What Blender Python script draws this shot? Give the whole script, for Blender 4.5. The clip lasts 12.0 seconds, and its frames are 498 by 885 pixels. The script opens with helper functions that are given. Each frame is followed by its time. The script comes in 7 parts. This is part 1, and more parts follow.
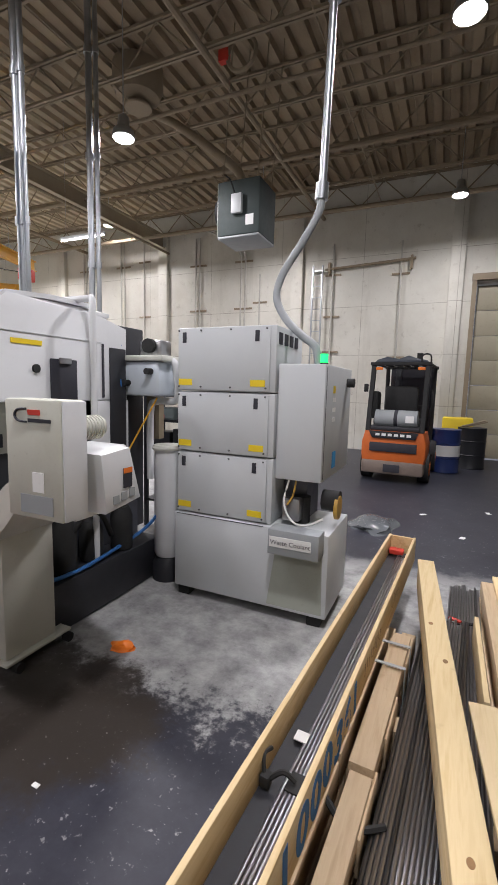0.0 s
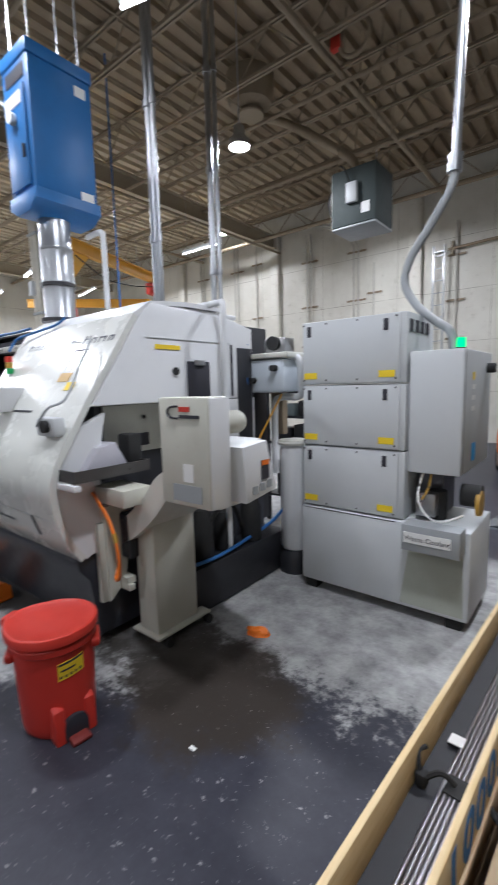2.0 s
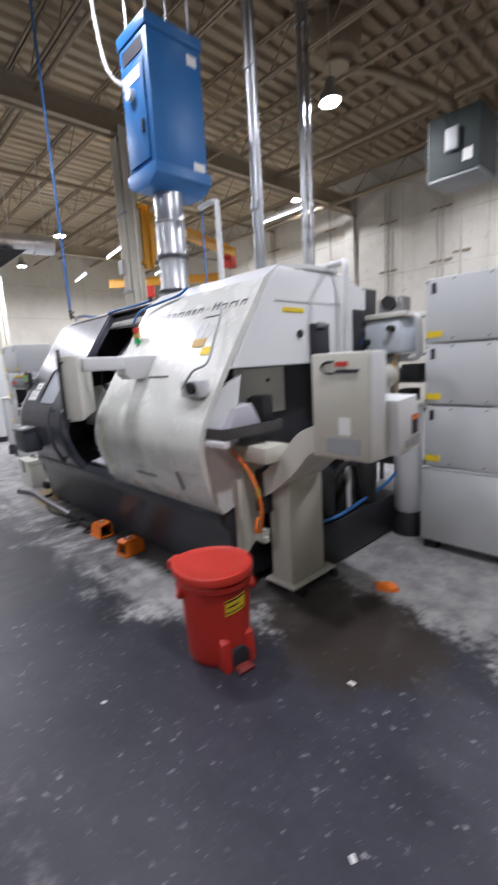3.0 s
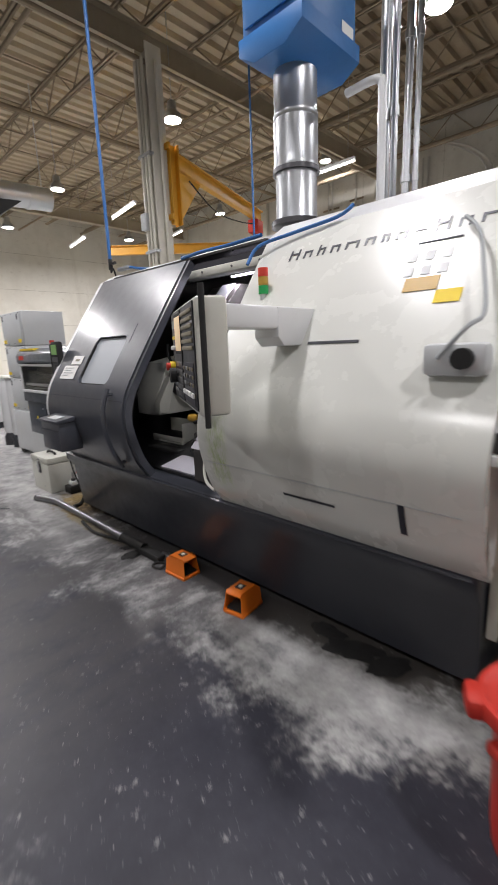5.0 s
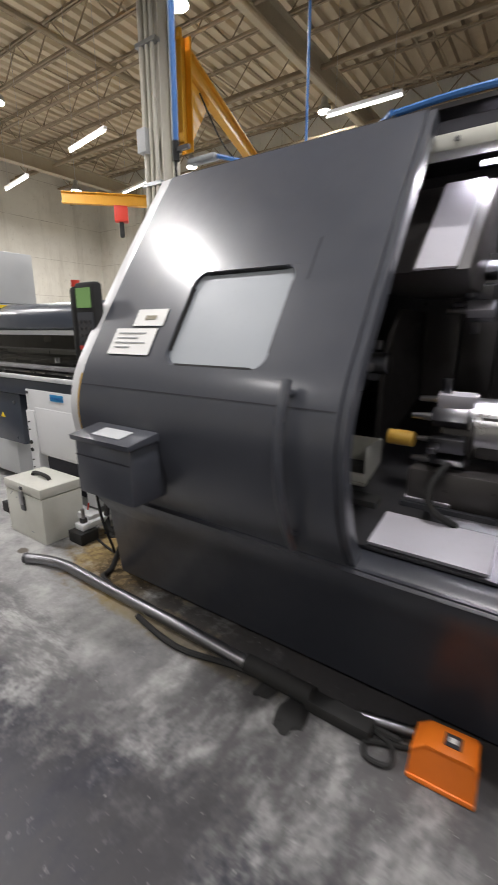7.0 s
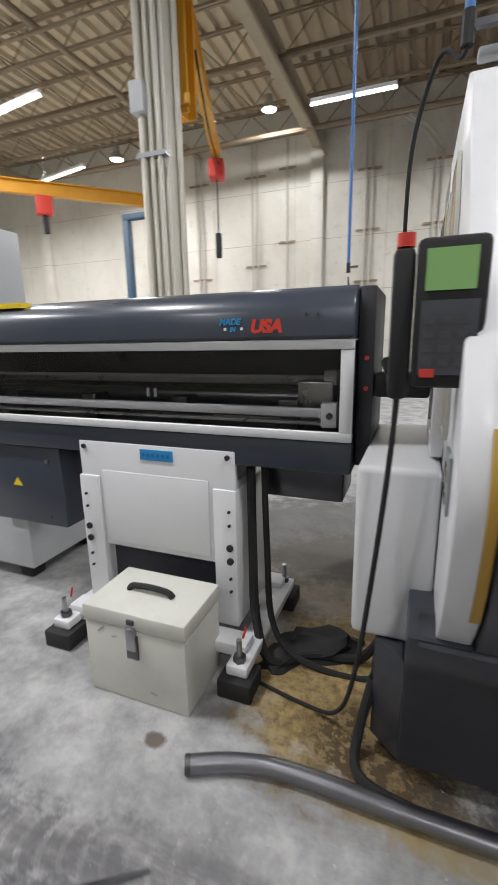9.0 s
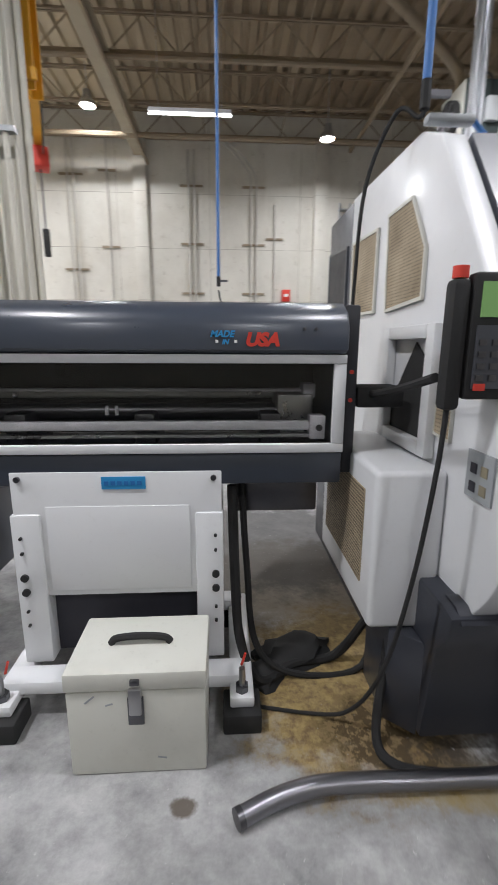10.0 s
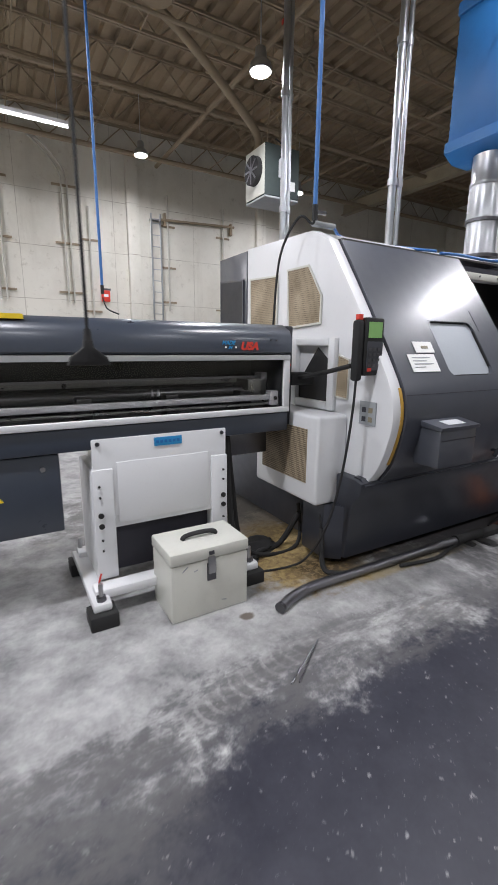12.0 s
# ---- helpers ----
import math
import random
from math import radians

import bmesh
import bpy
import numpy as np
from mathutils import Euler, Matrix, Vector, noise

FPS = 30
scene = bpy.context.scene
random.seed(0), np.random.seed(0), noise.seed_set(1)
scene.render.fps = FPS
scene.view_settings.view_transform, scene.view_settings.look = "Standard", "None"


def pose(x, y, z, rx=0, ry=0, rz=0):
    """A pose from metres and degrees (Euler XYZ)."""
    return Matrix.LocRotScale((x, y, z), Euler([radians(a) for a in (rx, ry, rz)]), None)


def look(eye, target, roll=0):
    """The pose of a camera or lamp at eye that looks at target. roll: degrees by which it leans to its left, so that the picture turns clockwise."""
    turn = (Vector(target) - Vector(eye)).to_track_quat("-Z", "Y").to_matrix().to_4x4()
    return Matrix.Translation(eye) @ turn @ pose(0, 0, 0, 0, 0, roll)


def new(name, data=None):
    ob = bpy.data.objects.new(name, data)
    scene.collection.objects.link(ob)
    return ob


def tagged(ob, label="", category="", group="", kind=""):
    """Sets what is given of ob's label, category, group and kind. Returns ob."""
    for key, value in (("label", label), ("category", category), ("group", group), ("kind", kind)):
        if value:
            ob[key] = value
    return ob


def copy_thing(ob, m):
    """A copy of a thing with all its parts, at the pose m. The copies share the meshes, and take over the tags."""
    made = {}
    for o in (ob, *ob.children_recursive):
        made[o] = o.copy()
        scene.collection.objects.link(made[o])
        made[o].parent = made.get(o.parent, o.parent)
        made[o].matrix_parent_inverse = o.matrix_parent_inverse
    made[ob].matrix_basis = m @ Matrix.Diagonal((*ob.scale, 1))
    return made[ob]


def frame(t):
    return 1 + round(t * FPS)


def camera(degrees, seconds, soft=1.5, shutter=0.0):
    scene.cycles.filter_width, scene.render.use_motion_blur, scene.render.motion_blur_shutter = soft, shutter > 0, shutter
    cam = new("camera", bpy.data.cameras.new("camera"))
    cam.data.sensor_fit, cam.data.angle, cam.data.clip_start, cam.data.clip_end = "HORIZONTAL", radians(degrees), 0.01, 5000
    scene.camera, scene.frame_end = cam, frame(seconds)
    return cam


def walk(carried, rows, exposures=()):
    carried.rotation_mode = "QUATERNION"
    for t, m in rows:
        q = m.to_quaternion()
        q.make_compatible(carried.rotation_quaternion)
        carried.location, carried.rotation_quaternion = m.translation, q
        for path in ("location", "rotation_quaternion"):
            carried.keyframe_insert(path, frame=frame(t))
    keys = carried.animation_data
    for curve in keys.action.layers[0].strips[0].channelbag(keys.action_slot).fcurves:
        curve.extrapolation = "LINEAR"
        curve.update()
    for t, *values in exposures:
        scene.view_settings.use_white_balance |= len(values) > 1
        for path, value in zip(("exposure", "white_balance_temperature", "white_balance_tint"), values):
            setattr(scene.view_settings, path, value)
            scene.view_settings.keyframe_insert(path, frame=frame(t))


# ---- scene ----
cam = camera(59.6, 12.0, shutter=0.5)
PATH = [
    (0, (-0.017, 0.288, 1.627), (-0.834, 2.096, 1.375), 1.5),
    (0.5, (-0.038, 0.28, 1.626), (-0.87, 2.083, 1.389), 1.1),
    (1, (-0.066, 0.281, 1.627), (-0.905, 2.082, 1.397), 0.5),
    (1.5, (-0.091, 0.272, 1.615), (-1.041, 2.017, 1.391), -0.3),
    (2, (-0.1, 0.202, 1.604), (-1.346, 1.744, 1.341), -1.5),
    (2.5, (-0.159, 0.059, 1.602), (-1.518, 1.501, 1.334), -0.8),
    (3, (-0.368, -0.171, 1.535), (-1.81, 1.167, 1.172), -3.4),
    (3.5, (-0.675, -0.297, 1.497), (-2.244, 0.795, 0.906), -3.6),
    (5.5, (-2.521, 0.003, 1.427), (-3.763, 1.522, 1.041), -2.1),
    (6, (-3.026, 0.149, 1.369), (-4.175, 1.737, 0.969), -2.0),
    (6.5, (-3.614, 0.2, 1.367), (-4.753, 1.781, 0.919), -0.6),
    (7, (-4.113, 0.218, 1.363), (-5.224, 1.803, 0.857), 0.0),
    (7.5, (-4.602, 0.277, 1.37), (-5.865, 1.751, 0.89), -1.8),
    (9.5, (-6.3, 0.415, 1.358), (-6.611, 2.341, 0.916), -0.4),
    (10, (-6.591, 0.369, 1.377), (-6.475, 2.319, 0.95), 0.3),
    (10.5, (-6.857, 0.196, 1.387), (-6.442, 2.104, 0.954), 0.5),
    (11, (-7.13, -0.029, 1.387), (-6.577, 1.843, 0.95), 0.4),
    (11.5, (-7.461, -0.187, 1.398), (-6.611, 1.571, 0.966), -0.4),
    (12, (-7.758, -0.343, 1.4), (-6.776, 1.346, 0.97), 0.5),
]
EXPOSURES = [(0, 0.05, 6350, 15), (1, 0.0, 6060, 13), (1.5, 0.0, 6060, 11), (2, 0.0, 5880, 11), (2.5, 0.05, 5950, 14), (3.5, 0, 6150, 15), (5.5, -0.13, 6550, 13), (6, -0.17, 6575, 13), (6.5, 0, 6600, 13), (7.5, 0.12, 6600, 10), (9.5, 0.05, 6250, 11), (10.5, -0.03, 6210, 12), (12, 0.14, 6150, 13)]
walk(cam, [(t, look(eye, target, roll)) for t, eye, target, roll in PATH], EXPOSURES)

# ---- world and lights ----
world = bpy.data.worlds.new("hall_world")
scene.world = world
world.use_nodes = True
world.node_tree.nodes["Background"].inputs[0].default_value = (0.75, 0.8, 0.9, 1)
world.node_tree.nodes["Background"].inputs[1].default_value = 0.25
scene.view_settings.exposure = 0.0


# ---- materials ----
def nodes_of(name):
    m = bpy.data.materials.new(name)
    m.use_nodes = True
    nt = m.node_tree
    return m, nt, nt.nodes["Principled BSDF"]


def ramp(nt, fac, stops):
    r = nt.nodes.new("ShaderNodeValToRGB")
    while len(r.color_ramp.elements) < len(stops):
        r.color_ramp.elements.new(0.5)
    for e, (p, c) in zip(r.color_ramp.elements, stops):
        e.position, e.color = p, (*c, 1)
    nt.links.new(fac, r.inputs[0])
    return r.outputs[0]


def noise_fac(nt, scale, detail=6, rough=0.6, stretch=(1, 1, 1), shift=(0, 0, 0)):
    tc = nt.nodes.new("ShaderNodeNewGeometry")
    mp = nt.nodes.new("ShaderNodeMapping")
    mp.inputs["Scale"].default_value = stretch
    mp.inputs["Location"].default_value = shift
    n = nt.nodes.new("ShaderNodeTexNoise")
    n.inputs["Scale"].default_value, n.inputs["Detail"].default_value, n.inputs["Roughness"].default_value = scale, detail, rough
    nt.links.new(tc.outputs["Position"], mp.inputs[0])
    nt.links.new(mp.outputs[0], n.inputs["Vector"])
    return n.outputs["Fac"]


def mix(nt, fac, a, b, mode="MIX"):
    m = nt.nodes.new("ShaderNodeMix")
    m.data_type, m.blend_type = "RGBA", mode
    for k, v in ((0, fac), (6, a), (7, b)):
        if hasattr(v, "is_linked"):
            nt.links.new(v, m.inputs[k])
        elif k == 0:
            m.inputs[0].default_value = v
        else:
            m.inputs[k].default_value = (*v, 1)
    return m.outputs[2]


def bump(nt, b, fac, strength, dist=0.01):
    n = nt.nodes.new("ShaderNodeBump")
    n.inputs["Strength"].default_value, n.inputs["Distance"].default_value = strength, dist
    nt.links.new(fac, n.inputs["Height"])
    nt.links.new(n.outputs[0], b.inputs["Normal"])


def paint(name, col, rough=0.4, metal=0.0, dirt=(0.25, 0.22, 0.18), amount=0.35, grain=0.05, coat=0.0, scale=3.0):
    """Painted or bare sheet with grime in two sizes and a fine relief."""
    m, nt, b = nodes_of(name)
    big = ramp(nt, noise_fac(nt, scale, 5, 0.65), [(0.5, (0, 0, 0)), (0.85, (amount,) * 3)])
    small = ramp(nt, noise_fac(nt, scale * 14, 4, 0.7), [(0.6, (0, 0, 0)), (0.8, (amount * 0.6,) * 3)])
    c = mix(nt, big, col, [x * 0.45 + y * 0.55 * x for x, y in zip(col, dirt)])
    c = mix(nt, small, c, [x * y + 0.1 * x for x, y in zip(col, dirt)])
    nt.links.new(c, b.inputs["Base Color"])
    rr = nt.nodes.new("ShaderNodeMapRange")
    rr.inputs[3].default_value, rr.inputs[4].default_value = max(rough - 0.1, 0.05), min(rough + 0.15, 1)
    nt.links.new(noise_fac(nt, scale * 4, 4), rr.inputs[0])
    nt.links.new(rr.outputs[0], b.inputs["Roughness"])
    b.inputs["Metallic"].default_value = metal
    b.inputs["Coat Weight"].default_value = coat
    b.inputs["Coat Roughness"].default_value = 0.2
    bump(nt, b, noise_fac(nt, 160, 2), grain, 0.002)
    return m


def glow(name, col, strength):
    m, nt, b = nodes_of(name)
    b.inputs["Base Color"].default_value = (*col, 1)
    b.inputs["Emission Color"].default_value = (*col, 1)
    b.inputs["Emission Strength"].default_value = strength
    return m


def wood(name, a, c, along="y", rough=0.75):
    m, nt, b = nodes_of(name)
    st = {"x": (1, 14, 14), "y": (14, 1, 14), "z": (14, 14, 1)}[along]
    g = noise_fac(nt, 2.2, 8, 0.6, st)
    col = ramp(nt, g, [(0.3, a), (0.5, c), (0.7, [0.5 * (x + y) for x, y in zip(a, c)])])
    rnd = nt.nodes.new("ShaderNodeObjectInfo")
    tint = ramp(nt, rnd.outputs["Random"], [(0, (0.8, 0.78, 0.75)), (1, (1.08, 1.05, 1))])
    col = mix(nt, 1.0, col, tint, "MULTIPLY")
    spots = ramp(nt, noise_fac(nt, 7, 3), [(0.62, (1, 1, 1)), (0.78, (0.55, 0.45, 0.36))])
    col = mix(nt, 0.6, col, spots, "MULTIPLY")
    nt.links.new(col, b.inputs["Base Color"])
    b.inputs["Roughness"].default_value = rough
    bump(nt, b, g, 0.25, 0.004)
    return m


M = {}
M["white"] = paint("white_enamel", (0.72, 0.73, 0.74), 0.32, amount=0.18, coat=0.25)
M["cream"] = paint("cream_enamel", (0.62, 0.62, 0.56), 0.38, amount=0.35)
M["lightgrey"] = paint("light_grey_enamel", (0.57, 0.59, 0.60), 0.4, amount=0.15)
M["beige"] = paint("beige_enamel", (0.58, 0.575, 0.50), 0.45, dirt=(0.35, 0.28, 0.18), amount=0.45)
M["charcoal"] = paint("charcoal_enamel", (0.062, 0.067, 0.082), 0.34, amount=0.2, coat=0.5)
M["slate"] = paint("slate_enamel", (0.045, 0.055, 0.075), 0.3, amount=0.25, coat=0.3)
M["black"] = paint("black_enamel", (0.022, 0.023, 0.028), 0.45, dirt=(0.6, 0.55, 0.5), amount=0.25)
M["rubber"] = paint("black_rubber", (0.018, 0.018, 0.018), 0.75, amount=0.3)
M["steel"] = paint("bare_steel", (0.45, 0.45, 0.46), 0.28, 1.0, amount=0.35)
M["darksteel"] = paint("oily_steel", (0.14, 0.14, 0.15), 0.32, 1.0, amount=0.5)
M["tubesteel"] = paint("dull_steel_tube", (0.27, 0.27, 0.29), 0.34, 1.0, amount=0.3)
M["galv"] = paint("galvanised_steel", (0.47, 0.49, 0.51), 0.33, 0.9, amount=0.3, scale=6)
M["blue"] = paint("blue_enamel", (0.022, 0.15, 0.41), 0.4, amount=0.4)
M["bluepipe"] = paint("blue_pipe_paint", (0.035, 0.15, 0.42), 0.4, amount=0.2)
M["red"] = paint("red_plastic", (0.56, 0.036, 0.022), 0.42, dirt=(0.5, 0.2, 0.2), amount=0.4)
M["darkred"] = paint("worn_red_pedal", (0.22, 0.03, 0.025), 0.55, amount=0.5)
M["orange"] = paint("orange_paint", (0.85, 0.20, 0.015), 0.4, amount=0.3)
M["crane"] = paint("crane_yellow", (0.72, 0.36, 0.02), 0.45, amount=0.4)
M["yellow"] = paint("yellow_sticker", (0.85, 0.62, 0.02), 0.5, amount=0.2)
M["label"] = paint("paper_label", (0.85, 0.85, 0.83), 0.55, amount=0.15)
M["ink"] = paint("dark_print", (0.03, 0.03, 0.04), 0.6, amount=0.0)
M["redprint"] = paint("red_print", (0.65, 0.05, 0.03), 0.5, amount=0.0)
M["blueprint"] = paint("blue_print", (0.03, 0.28, 0.58), 0.5, amount=0.0)
M["tank"] = paint("grey_green_tank", (0.20, 0.24, 0.24), 0.45, amount=0.4)
M["concretewall"] = None
M["frost"] = paint("frosted_window", (0.36, 0.39, 0.42), 0.42, amount=0.2)
M["khaki"] = paint("khaki_keys", (0.24, 0.21, 0.14), 0.5, amount=0.2)
M["cream_stained"] = paint("stained_cream", (0.42, 0.38, 0.28), 0.6, dirt=(0.3, 0.25, 0.2), amount=0.6, scale=1.2)
M["amber"] = paint("amber_stain", (0.5, 0.3, 0.05), 0.4)
M["lime"] = paint("lime_paper", (0.55, 0.75, 0.08), 0.5, amount=0.05)
M["hose"] = paint("grey_hose", (0.33, 0.35, 0.36), 0.5, amount=0.3)
M["bulb"] = glow("lamp_face", (1.0, 0.97, 0.92), 45)
M["tube"] = glow("led_tube", (1.0, 0.98, 0.95), 6)
M["columnpaint"] = paint("cream_column_paint", (0.70, 0.67, 0.58), 0.5, amount=0.45)
M["bowl"] = paint("cloudy_plastic", (0.62, 0.68, 0.74), 0.2, amount=0.25)
M["sheet"] = paint("pale_way_sheet", (0.52, 0.51, 0.56), 0.35, amount=0.3)
M["tankstain"] = paint("dried_drip_stain", (0.40, 0.42, 0.36), 0.45, amount=0.4)
M["lotblue"] = paint("lot_number_blue", (0.02, 0.16, 0.45), 0.6, amount=0.3)
M["greenlamp"] = glow("green_lamp", (0.01, 0.62, 0.14), 2.2)
M["worklamp"] = glow("work_lamp_tube", (0.86, 0.82, 1.0), 3.5)
M["screen"] = glow("panel_screen", (0.75, 0.55, 0.33), 0.45)
M["lcd"] = glow("green_lcd", (0.16, 0.30, 0.10), 0.35)
M["pine"] = wood("new_pine", (0.66, 0.48, 0.23), (0.80, 0.64, 0.38), "y")
M["plywood"] = wood("pale_plywood", (0.62, 0.47, 0.26), (0.72, 0.58, 0.36), "y", 0.8)
M["knotwood"] = wood("knot_brown", (0.22, 0.11, 0.04), (0.34, 0.19, 0.08), "z", 0.7)
M["oldpine"] = wood("weathered_pine", (0.44, 0.32, 0.20), (0.58, 0.45, 0.30), "y")
M["joist"] = paint("joist_paint", (0.29, 0.23, 0.155), 0.6, amount=0.6)
M["girder"] = paint("girder_cream_paint", (0.40, 0.345, 0.25), 0.6, amount=0.6, scale=1.4)
M["duct"] = paint("duct_sheet", (0.66, 0.68, 0.70), 0.3, 0.75, amount=0.25, scale=4)
M["basepaint"] = paint("slate_base_enamel", (0.034, 0.037, 0.047), 0.34, amount=0.35, coat=0.3)
M["innards"] = paint("oily_casing", (0.055, 0.051, 0.050), 0.30, dirt=(0.4, 0.33, 0.25), amount=0.7, scale=5)
M["cutbar"] = paint("drawn_steel_bar", (0.34, 0.335, 0.35), 0.3, 1.0, amount=0.12, grain=0.0, scale=0.5)
M["foil"] = paint("grey_plastic_sheet", (0.11, 0.12, 0.13), 0.22, amount=0.4, scale=8)


def wall_material():
    m, nt, b = nodes_of("painted_block_wall")
    c = mix(nt, ramp(nt, noise_fac(nt, 0.7, 7, 0.7), [(0.42, (0, 0, 0)), (0.75, (0.55,) * 3)]), (0.70, 0.68, 0.61), (0.46, 0.43, 0.36))
    c = mix(nt, ramp(nt, noise_fac(nt, 1.3, 5, 0.7, (1, 1, 0.12)), [(0.55, (0, 0, 0)), (0.8, (0.5,) * 3)]), c, (0.36, 0.33, 0.27))
    geo = nt.nodes.new("ShaderNodeNewGeometry")
    turn = nt.nodes.new("ShaderNodeMapping")
    turn.inputs["Rotation"].default_value = (radians(90), 0, 0)
    bricks = nt.nodes.new("ShaderNodeTexBrick")
    bricks.offset = 0.0
    bricks.inputs["Scale"].default_value = 1.0
    bricks.inputs["Brick Width"].default_value = 2.3
    bricks.inputs["Row Height"].default_value = 1.28
    bricks.inputs["Mortar Size"].default_value = 0.009
    bricks.inputs["Mortar Smooth"].default_value = 0.3
    nt.links.new(geo.outputs["Position"], turn.inputs[0])
    nt.links.new(turn.outputs[0], bricks.inputs["Vector"])
    worn = ramp(nt, noise_fac(nt, 2.0, 5, 0.7), [(0.35, (0.15,) * 3), (0.6, (0.75,) * 3)])
    joint = nt.nodes.new("ShaderNodeMath")
    joint.operation = "MULTIPLY"
    nt.links.new(bricks.outputs["Fac"], joint.inputs[0])
    nt.links.new(worn, joint.inputs[1])
    c = mix(nt, joint.outputs[0], c, (0.27, 0.24, 0.19))
    c = mix(nt, ramp(nt, noise_fac(nt, 5.5, 6, 0.75), [(0.58, (0, 0, 0)), (0.72, (0.45,) * 3)]), c, (0.30, 0.26, 0.2))
    nt.links.new(c, b.inputs["Base Color"])
    b.inputs["Roughness"].default_value = 0.7
    bump(nt, b, noise_fac(nt, 40, 3), 0.2, 0.005)
    return m


M["concretewall"] = wall_material()


def deck_material():
    m, nt, b = nodes_of("rusty_roof_deck")
    c = mix(nt, ramp(nt, noise_fac(nt, 0.45, 8, 0.7), [(0.4, (0, 0, 0)), (0.7, (0.8,) * 3)]), (0.32, 0.25, 0.165), (0.16, 0.105, 0.06))
    c = mix(nt, ramp(nt, noise_fac(nt, 2.5, 5, 0.7, (1, 0.15, 1)), [(0.55, (0, 0, 0)), (0.75, (0.6,) * 3)]), c, (0.15, 0.095, 0.05))
    geo = nt.nodes.new("ShaderNodeNewGeometry")
    sep = nt.nodes.new("ShaderNodeSeparateXYZ")
    nt.links.new(geo.outputs["Position"], sep.inputs[0])
    # colour lightened towards the west, in place of the brighter light there
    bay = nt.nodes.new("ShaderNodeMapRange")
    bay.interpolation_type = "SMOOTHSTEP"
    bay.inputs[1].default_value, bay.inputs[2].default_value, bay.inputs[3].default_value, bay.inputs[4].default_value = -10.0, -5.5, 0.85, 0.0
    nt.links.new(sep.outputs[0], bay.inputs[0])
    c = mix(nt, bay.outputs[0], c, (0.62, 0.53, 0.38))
    nt.links.new(c, b.inputs["Base Color"])
    b.inputs["Roughness"].default_value = 0.7
    return m


M["deck"] = deck_material()
M["conduitpaint"] = paint("dusty_conduit_paint", (0.52, 0.50, 0.45), 0.6, amount=0.5)


def floor_material():
    """Concrete with worn dark-grey aisle paint, pale dust, coolant stains and painted shade by the bar feeder."""
    m, nt, b = nodes_of("workshop_floor")
    geo = nt.nodes.new("ShaderNodeNewGeometry")
    sep = nt.nodes.new("ShaderNodeSeparateXYZ")
    nt.links.new(geo.outputs["Position"], sep.inputs[0])

    def calc(op, a, c=0.0, d=0.0):
        n = nt.nodes.new("ShaderNodeMath")
        n.operation = op
        for k, v in enumerate((a, c, d)):
            if hasattr(v, "is_linked"):
                nt.links.new(v, n.inputs[k])
            else:
                n.inputs[k].default_value = v
        return n.outputs[0]

    def smooth(v, lo, hi):
        n = nt.nodes.new("ShaderNodeMapRange")
        n.interpolation_type = "SMOOTHSTEP"
        n.inputs[1].default_value, n.inputs[2].default_value = lo, hi
        nt.links.new(v, n.inputs[0])
        return n.outputs[0]

    X, Y = sep.outputs[0], sep.outputs[1]
    n1 = noise_fac(nt, 1.1, 8, 0.65)
    n2 = noise_fac(nt, 4.5, 8, 0.72)
    n3 = noise_fac(nt, 22, 6, 0.7)
    n4 = noise_fac(nt, 3.0, 8, 0.75, (1, 1, 1), (7, 3, 0))
    conc = ramp(nt, n2, [(0.25, (0.13, 0.13, 0.135)), (0.5, (0.32, 0.318, 0.315)), (0.72, (0.50, 0.50, 0.49))])
    paintc = ramp(nt, n4, [(0.3, (0.026, 0.027, 0.038)), (0.7, (0.048, 0.049, 0.064))])
    # the painted aisle: its edge wanders and is worn through towards the machines
    line = calc("ADD", 0.80, calc("MULTIPLY", smooth(X, -3.0, -1.2), 1.2))
    line = calc("ADD", line, calc("MULTIPLY", calc("MULTIPLY", smooth(X, -5.0, -4.0), calc("SUBTRACT", 1.0, smooth(X, -3.0, -2.4))), 0.14))
    edge = calc("SUBTRACT", Y, line)
    edge = calc("ADD", edge, calc("MULTIPLY", calc("SUBTRACT", n1, 0.5), 0.9))
    edge = calc("ADD", edge, calc("MULTIPLY", calc("SUBTRACT", n2, 0.5), 0.8))
    edge = calc("ADD", edge, calc("MULTIPLY", calc("SUBTRACT", n3, 0.5), calc("ADD", 0.5, calc("MULTIPLY", smooth(X, -3.0, -2.0), 0.6))))
    worn = smooth(edge, -0.06, 0.26)
    # painted again in the hall behind the cabinet
    behind = smooth(calc("ADD", Y, calc("MULTIPLY", calc("SUBTRACT", n2, 0.5), 1.2)), 4.2, 4.6)
    right = smooth(X, -3.5, -2.2)
    worn = calc("MULTIPLY", worn, calc("SUBTRACT", 1.0, calc("MULTIPLY", behind, right)))
    # the aisle's other edge, worn in patches
    south = calc("ADD", calc("MULTIPLY", Y, -1.0), calc("MULTIPLY", calc("SUBTRACT", n2, 0.5), 1.6))
    south = calc("ADD", south, calc("MULTIPLY", calc("SUBTRACT", n3, 0.5), 0.6))
    south = calc("MULTIPLY", smooth(south, -0.05, 0.35), calc("MULTIPLY", smooth(X, -6.4, -5.2), 0.45))
    worn = calc("MAXIMUM", worn, south)
    chips = smooth(calc("ADD", n3, calc("MULTIPLY", n4, 0.35)), 0.80, 0.84)
    worn = calc("MAXIMUM", worn, calc("MULTIPLY", chips, 0.7))
    col = mix(nt, worn, paintc, conc)

